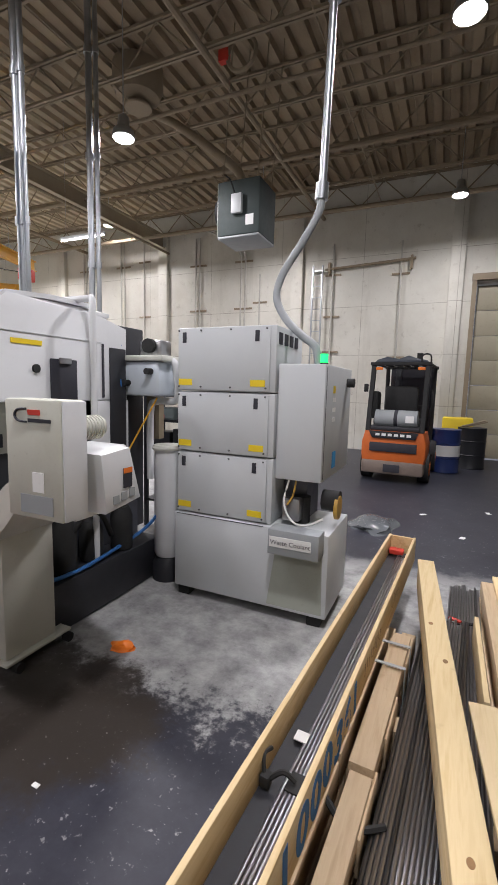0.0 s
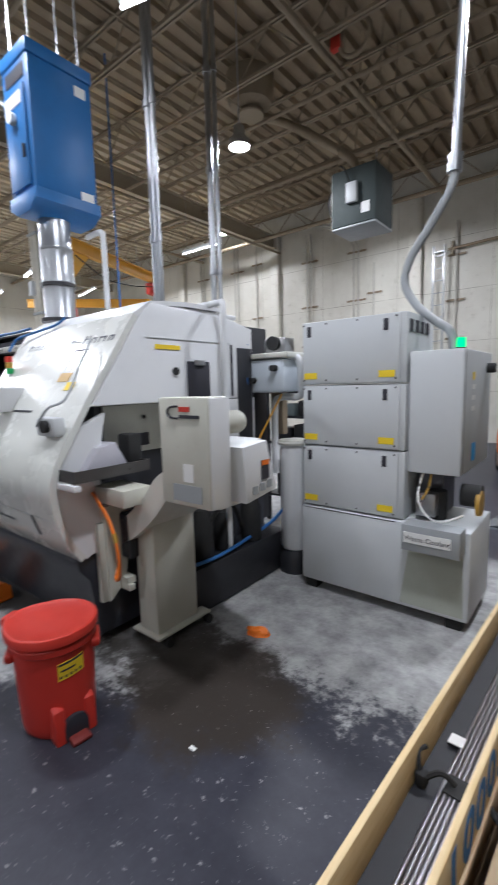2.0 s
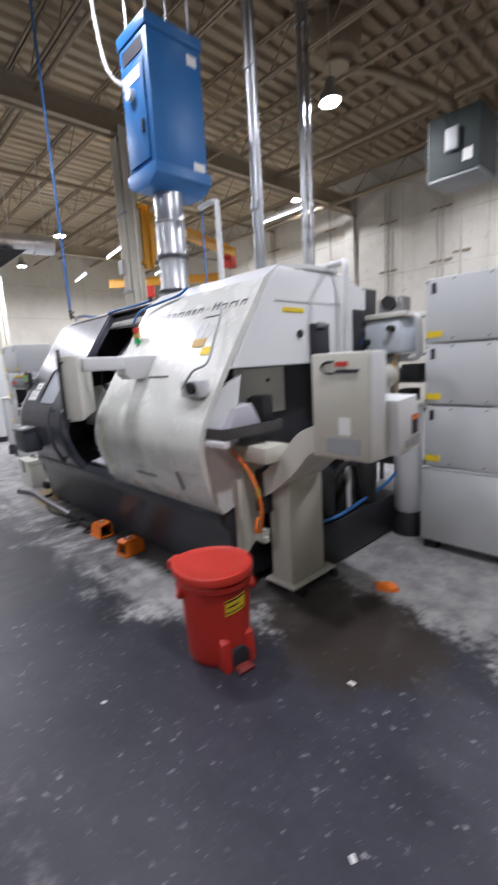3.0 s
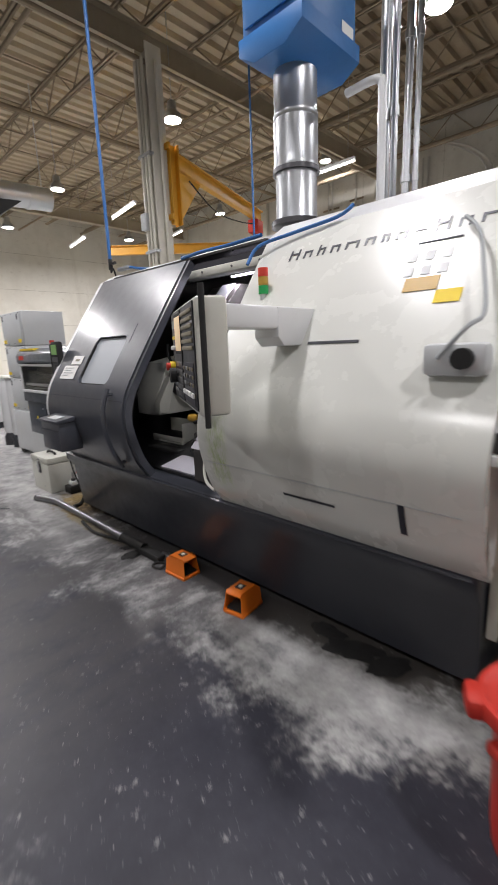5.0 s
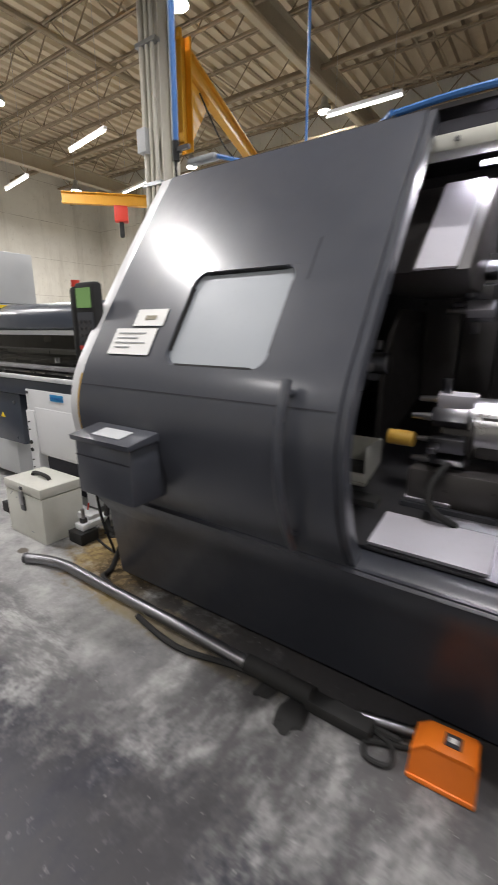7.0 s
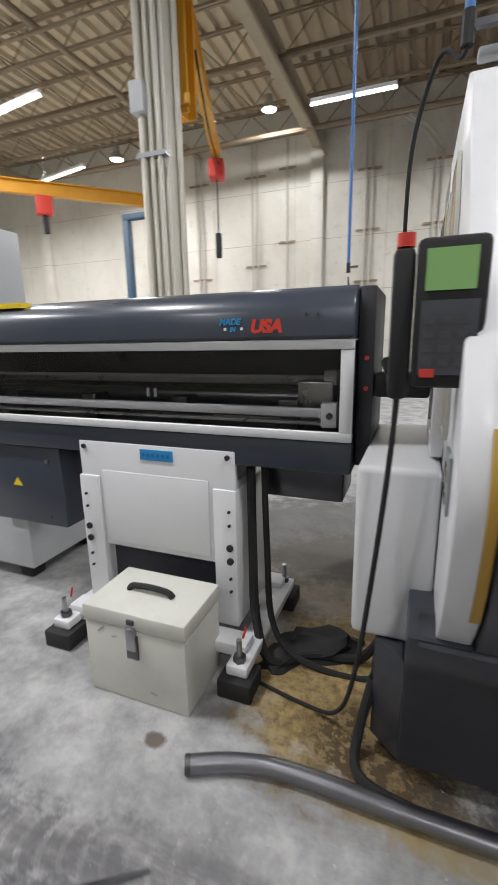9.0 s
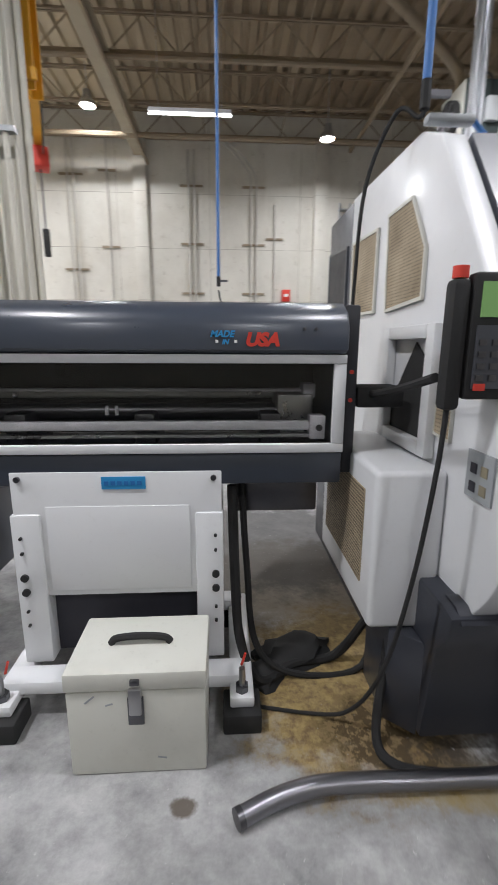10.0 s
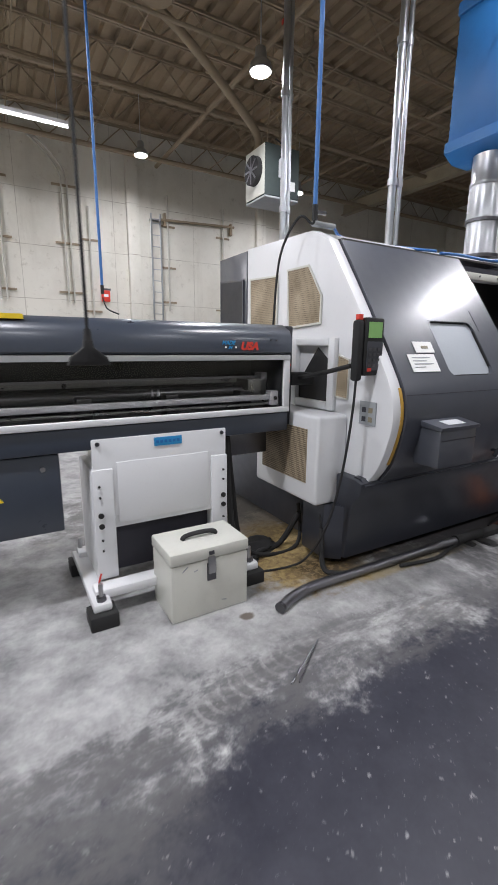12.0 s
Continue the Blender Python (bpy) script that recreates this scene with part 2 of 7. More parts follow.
    def blot(cx, cy, rx, ry, amt):
        dx = calc("DIVIDE", calc("SUBTRACT", X, cx), rx)
        dy = calc("DIVIDE", calc("SUBTRACT", Y, cy), ry)
        d = calc("SQRT", calc("ADD", calc("MULTIPLY", dx, dx), calc("MULTIPLY", dy, dy)))
        d = calc("ADD", d, calc("MULTIPLY", calc("SUBTRACT", n2, 0.5), 1.3))
        d = calc("ADD", d, calc("MULTIPLY", calc("SUBTRACT", n3, 0.5), 0.4))
        return calc("MULTIPLY", calc("SUBTRACT", 1.0, smooth(d, 0.7, 1.1)), amt)

    wet = blot(-1.68, 1.72, 0.58, 0.48, 0.94)
    col = mix(nt, wet, col, (0.035, 0.028, 0.022))
    oil = blot(-6.02, 1.95, 0.58, 0.55, 0.82)
    col = mix(nt, oil, col, ramp(nt, n3, [(0.35, (0.16, 0.085, 0.015)), (0.6, (0.48, 0.34, 0.11))]))
    # brownish shade under the bar feeder, put into the floor colour
    feeder_shade = blot(-6.2, 2.75, 0.7, 0.6, 0.6)
    col = mix(nt, feeder_shade, col, (0.20, 0.15, 0.08))
    oil2 = blot(-5.4, 1.45, 0.7, 0.10, 0.6)
    col = mix(nt, oil2, col, (0.36, 0.27, 0.10))
    oil3 = calc("MULTIPLY", blot(-5.97, 1.66, 0.3, 0.22, 0.9), smooth(n3, 0.42, 0.52))
    col = mix(nt, oil3, col, (0.06, 0.04, 0.02))
    grime = calc("MAXIMUM", blot(-3.5, 1.60, 1.35, 0.21, 0.93), calc("MULTIPLY", blot(-4.9, 1.60, 1.1, 0.2, 0.9), smooth(n2, 0.36, 0.5)))
    col = mix(nt, grime, col, (0.05, 0.045, 0.04))
    dull = calc("MULTIPLY", calc("MULTIPLY", smooth(X, -6.0, -4.9), calc("SUBTRACT", 1.0, smooth(X, -3.9, -3.1))), smooth(noise_fac(nt, 2.2, 8, 0.75, (1.6, 0.8, 1), (3, 9, 0)), 0.34, 0.56))
    dull = calc("MULTIPLY", dull, calc("MULTIPLY", calc("SUBTRACT", 1.0, smooth(Y, 1.75, 2.0)), 0.85))
    col = mix(nt, dull, col, (0.06, 0.058, 0.062))
    tracks = calc("MULTIPLY", blot(-6.95, 0.95, 0.65, 0.22, 0.8), smooth(noise_fac(nt, 9, 5, 0.7, (1.0, 2.2, 1)), 0.42, 0.6))
    col = mix(nt, tracks, col, (0.10, 0.10, 0.105))
    # tyre marks: a run of pale crescents in a dark strip
    along = calc("ADD", calc("MULTIPLY", calc("ADD", X, 7.18), 0.976), calc("MULTIPLY", calc("SUBTRACT", Y, 0.96), 0.22))
    across = calc("ADD", calc("MULTIPLY", calc("ADD", X, 7.18), -0.22), calc("MULTIPLY", calc("SUBTRACT", Y, 0.96), 0.976))
    for shift_ in (0.02,):
        v_ = calc("SUBTRACT", across, shift_)
        strip = calc("SUBTRACT", 1.0, smooth(calc("ABSOLUTE", v_), 0.05, 0.085))
        strip = calc("MULTIPLY", strip, calc("MULTIPLY", smooth(along, -0.25, 0.1), calc("SUBTRACT", 1.0, smooth(along, 0.75, 1.2))))
        col = mix(nt, calc("MULTIPLY", strip, calc("MULTIPLY", smooth(n2, 0.34, 0.56), 0.5)), col, (0.13, 0.125, 0.125))
        saw = calc("FRACT", calc("DIVIDE", calc("ADD", along, calc("ADD", calc("MULTIPLY", calc("MULTIPLY", v_, v_), -5.0), calc("MULTIPLY", n3, 0.02))), 0.062))
        col = mix(nt, calc("MULTIPLY", calc("MULTIPLY", strip, smooth(saw, 0.62, 0.78)), calc("MULTIPLY", smooth(n2, 0.42, 0.60), 0.5)), col, (0.45, 0.45, 0.44))
    rubbed = calc("MULTIPLY", blot(-6.25, 0.98, 0.95, 0.22, 0.75), smooth(noise_fac(nt, 5, 6, 0.75, (0.6, 1.8, 1), (2, 5, 0)), 0.40, 0.58))
    col = mix(nt, rubbed, col, (0.12, 0.118, 0.12))
    smear = calc("MULTIPLY", blot(-7.75, 0.82, 0.6, 0.24, 0.85), smooth(noise_fac(nt, 6, 6, 0.75, (0.7, 1.5, 1), (4, 1, 0)), 0.36, 0.56))
    col = mix(nt, smear, col, (0.11, 0.108, 0.11))
    # shadow behind feeder and stand, darkened into the floor colour
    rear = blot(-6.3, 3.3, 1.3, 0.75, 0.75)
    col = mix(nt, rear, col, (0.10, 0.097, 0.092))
    scuff = calc("MULTIPLY", blot(-8.2, 0.6, 0.9, 0.5, 0.7), smooth(n2, 0.35, 0.6))
    col = mix(nt, scuff, col, (0.12, 0.12, 0.12))
    drip = blot(-2.3, 1.9, 0.5, 0.35, 0.8)
    col = mix(nt, drip, col, (0.045, 0.04, 0.035))
    blotch = blot(-6.72, 1.44, 0.05, 0.04, 0.9)
    col = mix(nt, blotch, col, (0.10, 0.08, 0.06))
    grit = ramp(nt, noise_fac(nt, 55, 3, 0.6), [(0.675, (0, 0, 0)), (0.74, (0.6,) * 3)])
    col = mix(nt, grit, col, (0.55, 0.54, 0.52))
    nt.links.new(col, b.inputs["Base Color"])
    rough = nt.nodes.new("ShaderNodeMapRange")
    rough.inputs[3].default_value, rough.inputs[4].default_value = 0.42, 0.8
    nt.links.new(calc("SUBTRACT", calc("MAXIMUM", worn, 0.0), calc("MULTIPLY", wet, 0.9)), rough.inputs[0])
    nt.links.new(rough.outputs[0], b.inputs["Roughness"])
    b.inputs["Specular IOR Level"].default_value = 0.3
    bump(nt, b, calc("ADD", n3, calc("MULTIPLY", worn, -0.5)), 0.25, 0.004)
    return m


M["floor"] = floor_material()


# ---- building helpers ----
def box(bm, x0, x1, y0, y1, z0, z1, bevel=0.0, seg=2, m=None):
    r = bmesh.ops.create_cube(bm, size=1)
    mat = Matrix.Translation(((x0 + x1) / 2, (y0 + y1) / 2, (z0 + z1) / 2)) @ Matrix.Diagonal((abs(x1 - x0), abs(y1 - y0), abs(z1 - z0), 1))
    vs = r["verts"]
    bmesh.ops.transform(bm, matrix=(m or Matrix()) @ mat, verts=vs)
    if bevel:
        bmesh.ops.bevel(bm, geom=list({e for v in vs for e in v.link_edges}), offset=bevel, segments=seg, affect="EDGES", profile=0.5)
    return bm


def rod(bm, p, q, r, r2=None, seg=14, cap=True):
    p, q = Vector(p), Vector(q)
    d = q - p
    m = Matrix.Translation((p + q) / 2) @ d.to_track_quat("Z", "Y").to_matrix().to_4x4()
    bmesh.ops.create_cone(bm, cap_ends=cap, segments=seg, radius1=r, radius2=r if r2 is None else r2, depth=d.length, matrix=m)
    return bm


def pipe(bm, pts, r, seg=10, smooth=6):
    """A tube along a smooth line through the points."""
    pts = [Vector(p) for p in pts]
    line = []
    for i in range(len(pts) - 1):
        a, b_, c, d = pts[max(i - 1, 0)], pts[i], pts[i + 1], pts[min(i + 2, len(pts) - 1)]
        for k in range(smooth):
            t = k / smooth
            line.append(0.5 * ((2 * b_) + (c - a) * t + (2 * a - 5 * b_ + 4 * c - d) * t * t + (3 * b_ - a - 3 * c + d) * t ** 3))
    line.append(pts[-1])
    rings = []
    up = Vector((0.13, 0.21, 0.97))
    for i, p in enumerate(line):
        d = (line[min(i + 1, len(line) - 1)] - line[max(i - 1, 0)]).normalized()
        u = d.cross(up)
        if u.length < 0.05:
            u = d.cross(Vector((1, 0, 0)))
        u.normalize()
        v = d.cross(u)
        rings.append([bm.verts.new(p + r * (math.cos(2 * math.pi * k / seg) * u + math.sin(2 * math.pi * k / seg) * v)) for k in range(seg)])
    for a, b_ in zip(rings, rings[1:]):
        for k in range(seg):
            bm.faces.new((a[k], a[(k + 1) % seg], b_[(k + 1) % seg], b_[k]))
    bm.faces.new(rings[0][::-1])
    bm.faces.new(rings[-1])
    return bm


def prism(bm, outline, axis, a, b_, bevel=0.0):
    """A closed outline pushed from a to b along an axis. For x the outline is (y, z), for y (x, z), for z (x, y)."""
    def at(u, v, w):
        return {"x": (w, u, v), "y": (u, w, v), "z": (u, v, w)}[axis]
    lo = [bm.verts.new(at(u, v, a)) for u, v in outline]
    hi = [bm.verts.new(at(u, v, b_)) for u, v in outline]
    n = len(outline)
    fs = [bm.faces.new(lo), bm.faces.new(hi[::-1])]
    for i in range(n):
        fs.append(bm.faces.new((lo[i], hi[i], hi[(i + 1) % n], lo[(i + 1) % n])))
    bmesh.ops.recalc_face_normals(bm, faces=fs)
    if bevel:
        es = list({e for f in fs[:2] for e in f.edges})
        bmesh.ops.bevel(bm, geom=es, offset=bevel, segments=2, affect="EDGES", profile=0.5)
    return bm


def lathe(bm, profile, cx, cy, seg=28, squash=1.0):
    """A turned body about a vertical line; profile of (radius, z)."""
    rings = [[bm.verts.new((cx + r * math.cos(2 * math.pi * k / seg), cy + squash * r * math.sin(2 * math.pi * k / seg), z)) for k in range(seg)] for r, z in profile]
    for a, b_ in zip(rings, rings[1:]):
        for k in range(seg):
            bm.faces.new((a[k], a[(k + 1) % seg], b_[(k + 1) % seg], b_[k]))
    bm.faces.new(rings[0][::-1])
    bm.faces.new(rings[-1])
    return bm


def shell(bm, line, axis, a, b_, thick):
    """A bent sheet: an open line of (u, v) given thickness and pushed from a to b."""
    off = []
    for i, p in enumerate(line):
        q, r = Vector(line[max(i - 1, 0)]), Vector(line[min(i + 1, len(line) - 1)])
        d = (r - q).normalized()
        off.append((p[0] + d[1] * thick, p[1] - d[0] * thick))
    lo_hi = list(line) + off[::-1]
    def at(u, v, w):
        return {"x": (w, u, v), "y": (u, w, v), "z": (u, v, w)}[axis]
    n = len(line)
    A = [bm.verts.new(at(*p, a)) for p in lo_hi]
    B = [bm.verts.new(at(*p, b_)) for p in lo_hi]
    k = 2 * n
    fs = []
    for i in range(k):
        fs.append(bm.faces.new((A[i], A[(i + 1) % k], B[(i + 1) % k], B[i])))
    for i in range(n - 1):
        fs.append(bm.faces.new((A[i], A[k - 1 - i], A[k - 2 - i], A[i + 1])))
        fs.append(bm.faces.new((B[i], B[i + 1], B[k - 2 - i], B[k - 1 - i])))
    bmesh.ops.recalc_face_normals(bm, faces=fs)
    return bm


def finish(ob, bm, material, flat=38):
    me = ob.data
    bmesh.ops.recalc_face_normals(bm, faces=bm.faces)
    for f in bm.faces:
        f.smooth = True
    for e in bm.edges:
        if len(e.link_faces) == 2 and e.calc_face_angle(0) > radians(flat):
            e.smooth = False
    bm.to_mesh(me)
    bm.free()
    me.materials.append(M[material] if isinstance(material, str) else material)


def thing(name, at, label, category, group="", turn=0.0):
    ob = new(name)
    ob.empty_display_size = 0.1
    ob.matrix_basis = pose(*at, 0, 0, turn)
    return tagged(ob, label, category, group)


def root_of(ob):
    while ob.parent:
        ob = ob.parent
    return ob


def part(name, bm, material, parent, label="", local=False, flat=38):
    """Links a bmesh, drawn in world places, as one mesh under a thing or a part."""
    ob = new(name, bpy.data.meshes.new(name))
    if not local:
        r = root_of(parent)
        bmesh.ops.translate(bm, verts=bm.verts, vec=-Vector(r.matrix_basis.translation))
    finish(ob, bm, material, flat)
    ob.parent = parent
    return tagged(ob, label)


def single(name, bm, material, label, category, group="", kind="", flat=38):
    ob = new(name, bpy.data.meshes.new(name))
    finish(ob, bm, material, flat)
    return tagged(ob, label, category, group, kind)


def B():
    return bmesh.new()


def boxed(*a, **k):
    return box(bmesh.new(), *a, **k)


# ---- the hall ----
WALL_Y, WX0, WX1, BACK_Y, ROOF = 12.4, -20.0, 9.0, -7.0, 7.0
single("floor", boxed(WX0, WX1, BACK_Y, WALL_Y, -0.2, 0), "floor", "worn dark-painted concrete floor with pale dust, stains and painted shade by the bar feeder", "floor", kind="structure")
# the far wall has an opening for the roller door
wall = single("wall_north", box(box(box(B(), WX0, 0.42, WALL_Y, WALL_Y + 0.3, 0, ROOF), 4.6, WX1, WALL_Y, WALL_Y + 0.3, 0, ROOF), 0.42, 4.6, WALL_Y, WALL_Y + 0.3, 4.25, ROOF),
              "concretewall", "grimy white painted block wall", "wall", kind="structure")
single("wall_south", boxed(WX0, WX1, BACK_Y - 0.3, BACK_Y, 0, ROOF), "concretewall", "white painted block wall", "wall", kind="structure")
single("wall_west", boxed(WX0 - 0.3, WX0, BACK_Y, WALL_Y, 0, ROOF), "concretewall", "white painted block wall", "wall", kind="structure")
single("wall_east", boxed(WX1, WX1 + 0.3, BACK_Y, WALL_Y, 0, ROOF), "concretewall", "white painted block wall", "wall", kind="structure")


def ceiling():
    bm = B()
    step, x = 0.30, WX0
    prof = []
    while x < WX1:
        prof += [(x, ROOF), (x + 0.10, ROOF), (x + 0.13, ROOF - 0.085), (x + 0.27, ROOF - 0.085)]
        x += step
    lo = [bm.verts.new((u, BACK_Y, v)) for u, v in prof]
    hi = [bm.verts.new((u, WALL_Y + 0.3, v)) for u, v in prof]
    for i in range(len(prof) - 1):
        bm.faces.new((lo[i], lo[i + 1], hi[i + 1], hi[i]))
    box(bm, WX0 - 0.3, WX1 + 0.3, BACK_Y - 0.3, WALL_Y + 0.3, ROOF + 0.02, ROOF + 0.25)
    return single("ceiling", bm, "deck", "ribbed steel roof deck, rust-stained cream paint, brighter western light put into the colour", "ceiling", kind="structure")


ceiling()


def joist_mesh():
    """One open-web joist along x, with its top at z 0."""
    bm, L, D = B(), WX1 - WX0, 0.62
    for z in (-0.03, -D):
        box(bm, 0, L, -0.05, -0.012, z - 0.022, z + 0.022)
        box(bm, 0, L, 0.012, 0.05, z - 0.022, z + 0.022)
    n = int(L / 0.6)
    for i in range(n):
        x = i * L / n
        a, c = ((x, 0, -D), (x + L / n, 0, -0.04)) if i % 2 else ((x, 0, -0.04), (x + L / n, 0, -D))
        rod(bm, a, c, 0.014, seg=6)
    me = bpy.data.meshes.new("roof_joist")
    tmp = new("roof_joist", me)
    finish(tmp, bm, "joist")
    return tmp


first = tagged(joist_mesh(), "open-web steel roof joist, brownish paint", "roof joist", "roof joists", "structure")
first.location = (WX0, BACK_Y + 0.7, ROOF - 0.07)
y = BACK_Y + 0.7 + 1.55
while y < WALL_Y:
    copy_thing(first, Matrix.Translation((WX0, y, ROOF - 0.07)))
    y += 1.55

for x, nm in ((-8.6, "girder"), (-17.5, "girder"), (3.4, "girder")):
    bm = B()
    box(bm, x - 0.11, x + 0.11, BACK_Y, WALL_Y, 5.90, 5.93)
    box(bm, x - 0.11, x + 0.11, BACK_Y, WALL_Y, 6.27, 6.3)
    box(bm, x - 0.012, x + 0.012, BACK_Y, WALL_Y, 5.93, 6.27)
    single(nm, bm, "girder", "steel roof girder in dirty cream paint", "girder", "girders", "structure")


# ---- lamps of the hall ----
def high_bay(x, y, z, power=1.0):
    t = thing("high_bay_lamp", (x, y, z), "round high-bay lamp, lit white, hung from the roof", "lamp", "high-bay lamps")
    part("housing", lathe(B(), [(0.145, z), (0.152, z + 0.03), (0.14, z + 0.09), (0.085, z + 0.14), (0.07, z + 0.27), (0.03, z + 0.30)], x, y), "galv", t)
    part("lens", lathe(B(), [(0.09, z - 0.02), (0.132, z - 0.012), (0.14, z - 0.002)], x, y), "bulb", t, "glowing white lens")
    part("hanger", rod(B(), (x, y, z + 0.32), (x, y, ROOF - 0.05), 0.008, seg=6), "galv", t)
    d = bpy.data.lights.new("high_bay_light", "AREA")
    d.shape, d.size, d.energy, d.color, d.spread = "DISK", 0.30, LAMP_W * power, (1.0, 0.985, 0.99), radians(170)
    ob = new("high_bay_light", d)
    ob.matrix_basis = pose(x, y, z - 0.03)


LAMP_W = 104
# the y -3.2 row is unseen, added to light the cabinet fronts
for x, y, z in ((-4.31, 5.37, 4.95), (-8.57, 5.04, 5.2), (-0.1, 5.1, 5.05), (-12.6, 4.8, 5.1), (-0.1, 10.3, 5.5), (-4.4, 10.4, 5.6), (-9.29, 10.59, 6.14), (-13.0, 10.2, 5.6),
                (-8.6, 0.9, 5.2), (-4.2, 1.15, 5.2), (-0.3, 1.06, 5.2), (-8.6, -3.2, 5.2), (-4.3, -3.2, 5.2), (-0.2, -3.2, 5.2), (-12.8, 0.9, 5.2), (-16.5, 5.0, 5.1), (-16.8, 0.9, 5.1), (-16.5, 9.0, 5.3)):
    high_bay(x, y, z, 1.4 if x < -12 else 0.8 if y > 10 else 0.6 if y < -2 else 0.75 if x == -4.2 else 1.0)


def strip_light(x0, y0, x1, y1, z):
    t = thing("strip_light", ((x0 + x1) / 2, (y0 + y1) / 2, z), "long white strip light hung on thin wires, lit", "lamp", "strip lights")
    d = Vector((x1 - x0, y1 - y0, 0))
    n = Vector((-d.y, d.x, 0)).normalized() * 0.032
    part("tube", rod(B(), (x0, y0, z - 0.02), (x1, y1, z - 0.02), 0.014, seg=8), "tube", t, "glowing tube")
    bm = B()
    prism(bm, [(x0 + n.x, y0 + n.y), (x1 + n.x, y1 + n.y), (x1 - n.x, y1 - n.y), (x0 - n.x, y0 - n.y)], "z", z + 0.004, z + 0.05)
    part("tray", bm, "white", t)
    for k in (0.12, 0.88):
        part("wire", rod(B(), (x0 + d.x * k, y0 + d.y * k, z + 0.05), (x0 + d.x * k, y0 + d.y * k, ROOF - 0.05), 0.004, seg=5), "steel", t)


for a in ((-7.6, 7.3, -6.45, 7.3, 4.56), (-13.5, 8.2, -12.1, 7.9, 4.6), (-4.75, 2.1, -3.7, 2.35, 5.05), (-3.4, 2.75, -2.9, 2.9, 4.75),
          (-14.5, 3.2, -13.3, 2.9, 4.4), (-12.2, 5.9, -10.9, 5.7, 4.6), (-15.2, 6.2, -13.9, 6.0, 4.5), (-11.5, 2.9, -10.3, 2.7, 4.9), (-17.2, 4.0, -16.0, 3.8, 4.4), (-7.3, 0.75, -6.6, 0.3, 4.6)):
    strip_light(*a)


# ---- the far wall's fittings ----
def pilaster(x, w, d=0.16):
    single("pilaster", boxed(x - w / 2, x + w / 2, WALL_Y - d, WALL_Y - 0.003, 0, ROOF - 0.7, 0.01), "concretewall", "white painted wall pilaster", "pilaster", "pilasters", "structure")


for x in (-17.5, -13.0, -8.6, -4.1, -0.05):
    pilaster(x, 0.32)


def wall_conduit(x, z0, z1, n=2):
    t = thing("wall_conduit", (x, WALL_Y - 0.05, z0), "vertical grey conduits strapped to the white wall", "conduit", "wall conduits")
    for k in range(n):
        u, w = x + 0.14 * k, WALL_Y - 0.06
        if n == 1 or x < -7:
            part("tube", rod(B(), (u, w, z0), (u, w, z1 + 0.5), 0.024, seg=8), "conduitpaint", t)
            continue
        part("tube", pipe(B(), [(u, w, z0), (u, w, z0 + 0.5), (u, w, z1 - 0.35), (u - 0.03, w - 0.03, z1 - 0.1), (u - 0.14, w - 0.12, z1 + 0.08), (u - 0.40, w - 0.35, z1 + 0.28), (u - 0.75, w - 0.65, z1 + 0.42)], 0.024, 8, 4), "conduitpaint", t)
    for z in (z0 + 0.25, (z0 + z1) / 2 - 0.1, z1 - 0.3):
        part("strut", boxed(x - 0.22, x + 0.14 * (n - 1) + 0.22, WALL_Y - 0.035, WALL_Y - 0.004, z - 0.025, z + 0.025), "joist", t, "dark steel strut")


for x, z0, z1, n in ((-7.42, 2.5, 5.6, 2), (-5.86, 2.5, 5.6, 2), (-10.35, 1.0, 5.8, 2), (-5.25, 0.4, 4.4, 1), (-3.1, 2.4, 5.0, 1), (-12.0, 0.5, 5.8, 2), (-1.35, 0.3, 4.9, 1), (-9.4, 2.0, 5.9, 1)):
    wall_conduit(x, z0, z1, n)


def wall_ladder():
    t = thing("wall_ladder", (-3.5, WALL_Y - 0.15, 2.2), "narrow galvanised wall ladder", "ladder")
    for x in (-3.62, -3.36):
        part("rail", boxed(x - 0.02, x + 0.02, WALL_Y - 0.2, WALL_Y - 0.16, 1.2, 4.95, 0.004), "galv", t)
    for k in range(12):
        part("rung", rod(B(), (-3.62, WALL_Y - 0.18, 1.4 + 0.3 * k), (-3.36, WALL_Y - 0.18, 1.4 + 0.3 * k), 0.012, seg=6), "galv", t)
    for z in (1.5, 4.8):
        part("bracket", boxed(-3.62, -3.36, WALL_Y - 0.16, WALL_Y - 0.003, z, z + 0.03), "galv", t)


wall_ladder()
t = thing("wall_rail", (-2.3, WALL_Y - 0.1, 4.86), "dark pipe run along the white wall", "pipe")
part("tube", rod(B(), (-3.3, WALL_Y - 0.09, 4.84), (-1.0, WALL_Y - 0.09, 4.94), 0.035, seg=8), "joist", t)
for x in (-3.2, -1.1):
    part("bracket", boxed(x - 0.03, x + 0.03, WALL_Y - 0.12, WALL_Y - 0.003, 4.7, 5.02), "joist", t)


def wall_sign(x, z):
    t = thing("alarm_box", (x, WALL_Y - 0.05, z), "small red fire alarm box on the white wall", "alarm box")
    part("case", boxed(x - 0.11, x + 0.11, WALL_Y - 0.08, WALL_Y - 0.004, z - 0.15, z + 0.15, 0.012), "redprint", t)
    part("plate", boxed(x - 0.06, x + 0.06, WALL_Y - 0.09, WALL_Y - 0.081, z - 0.03, z + 0.04), "label", t, "pale plate")


wall_sign(-4.92, 2.72)


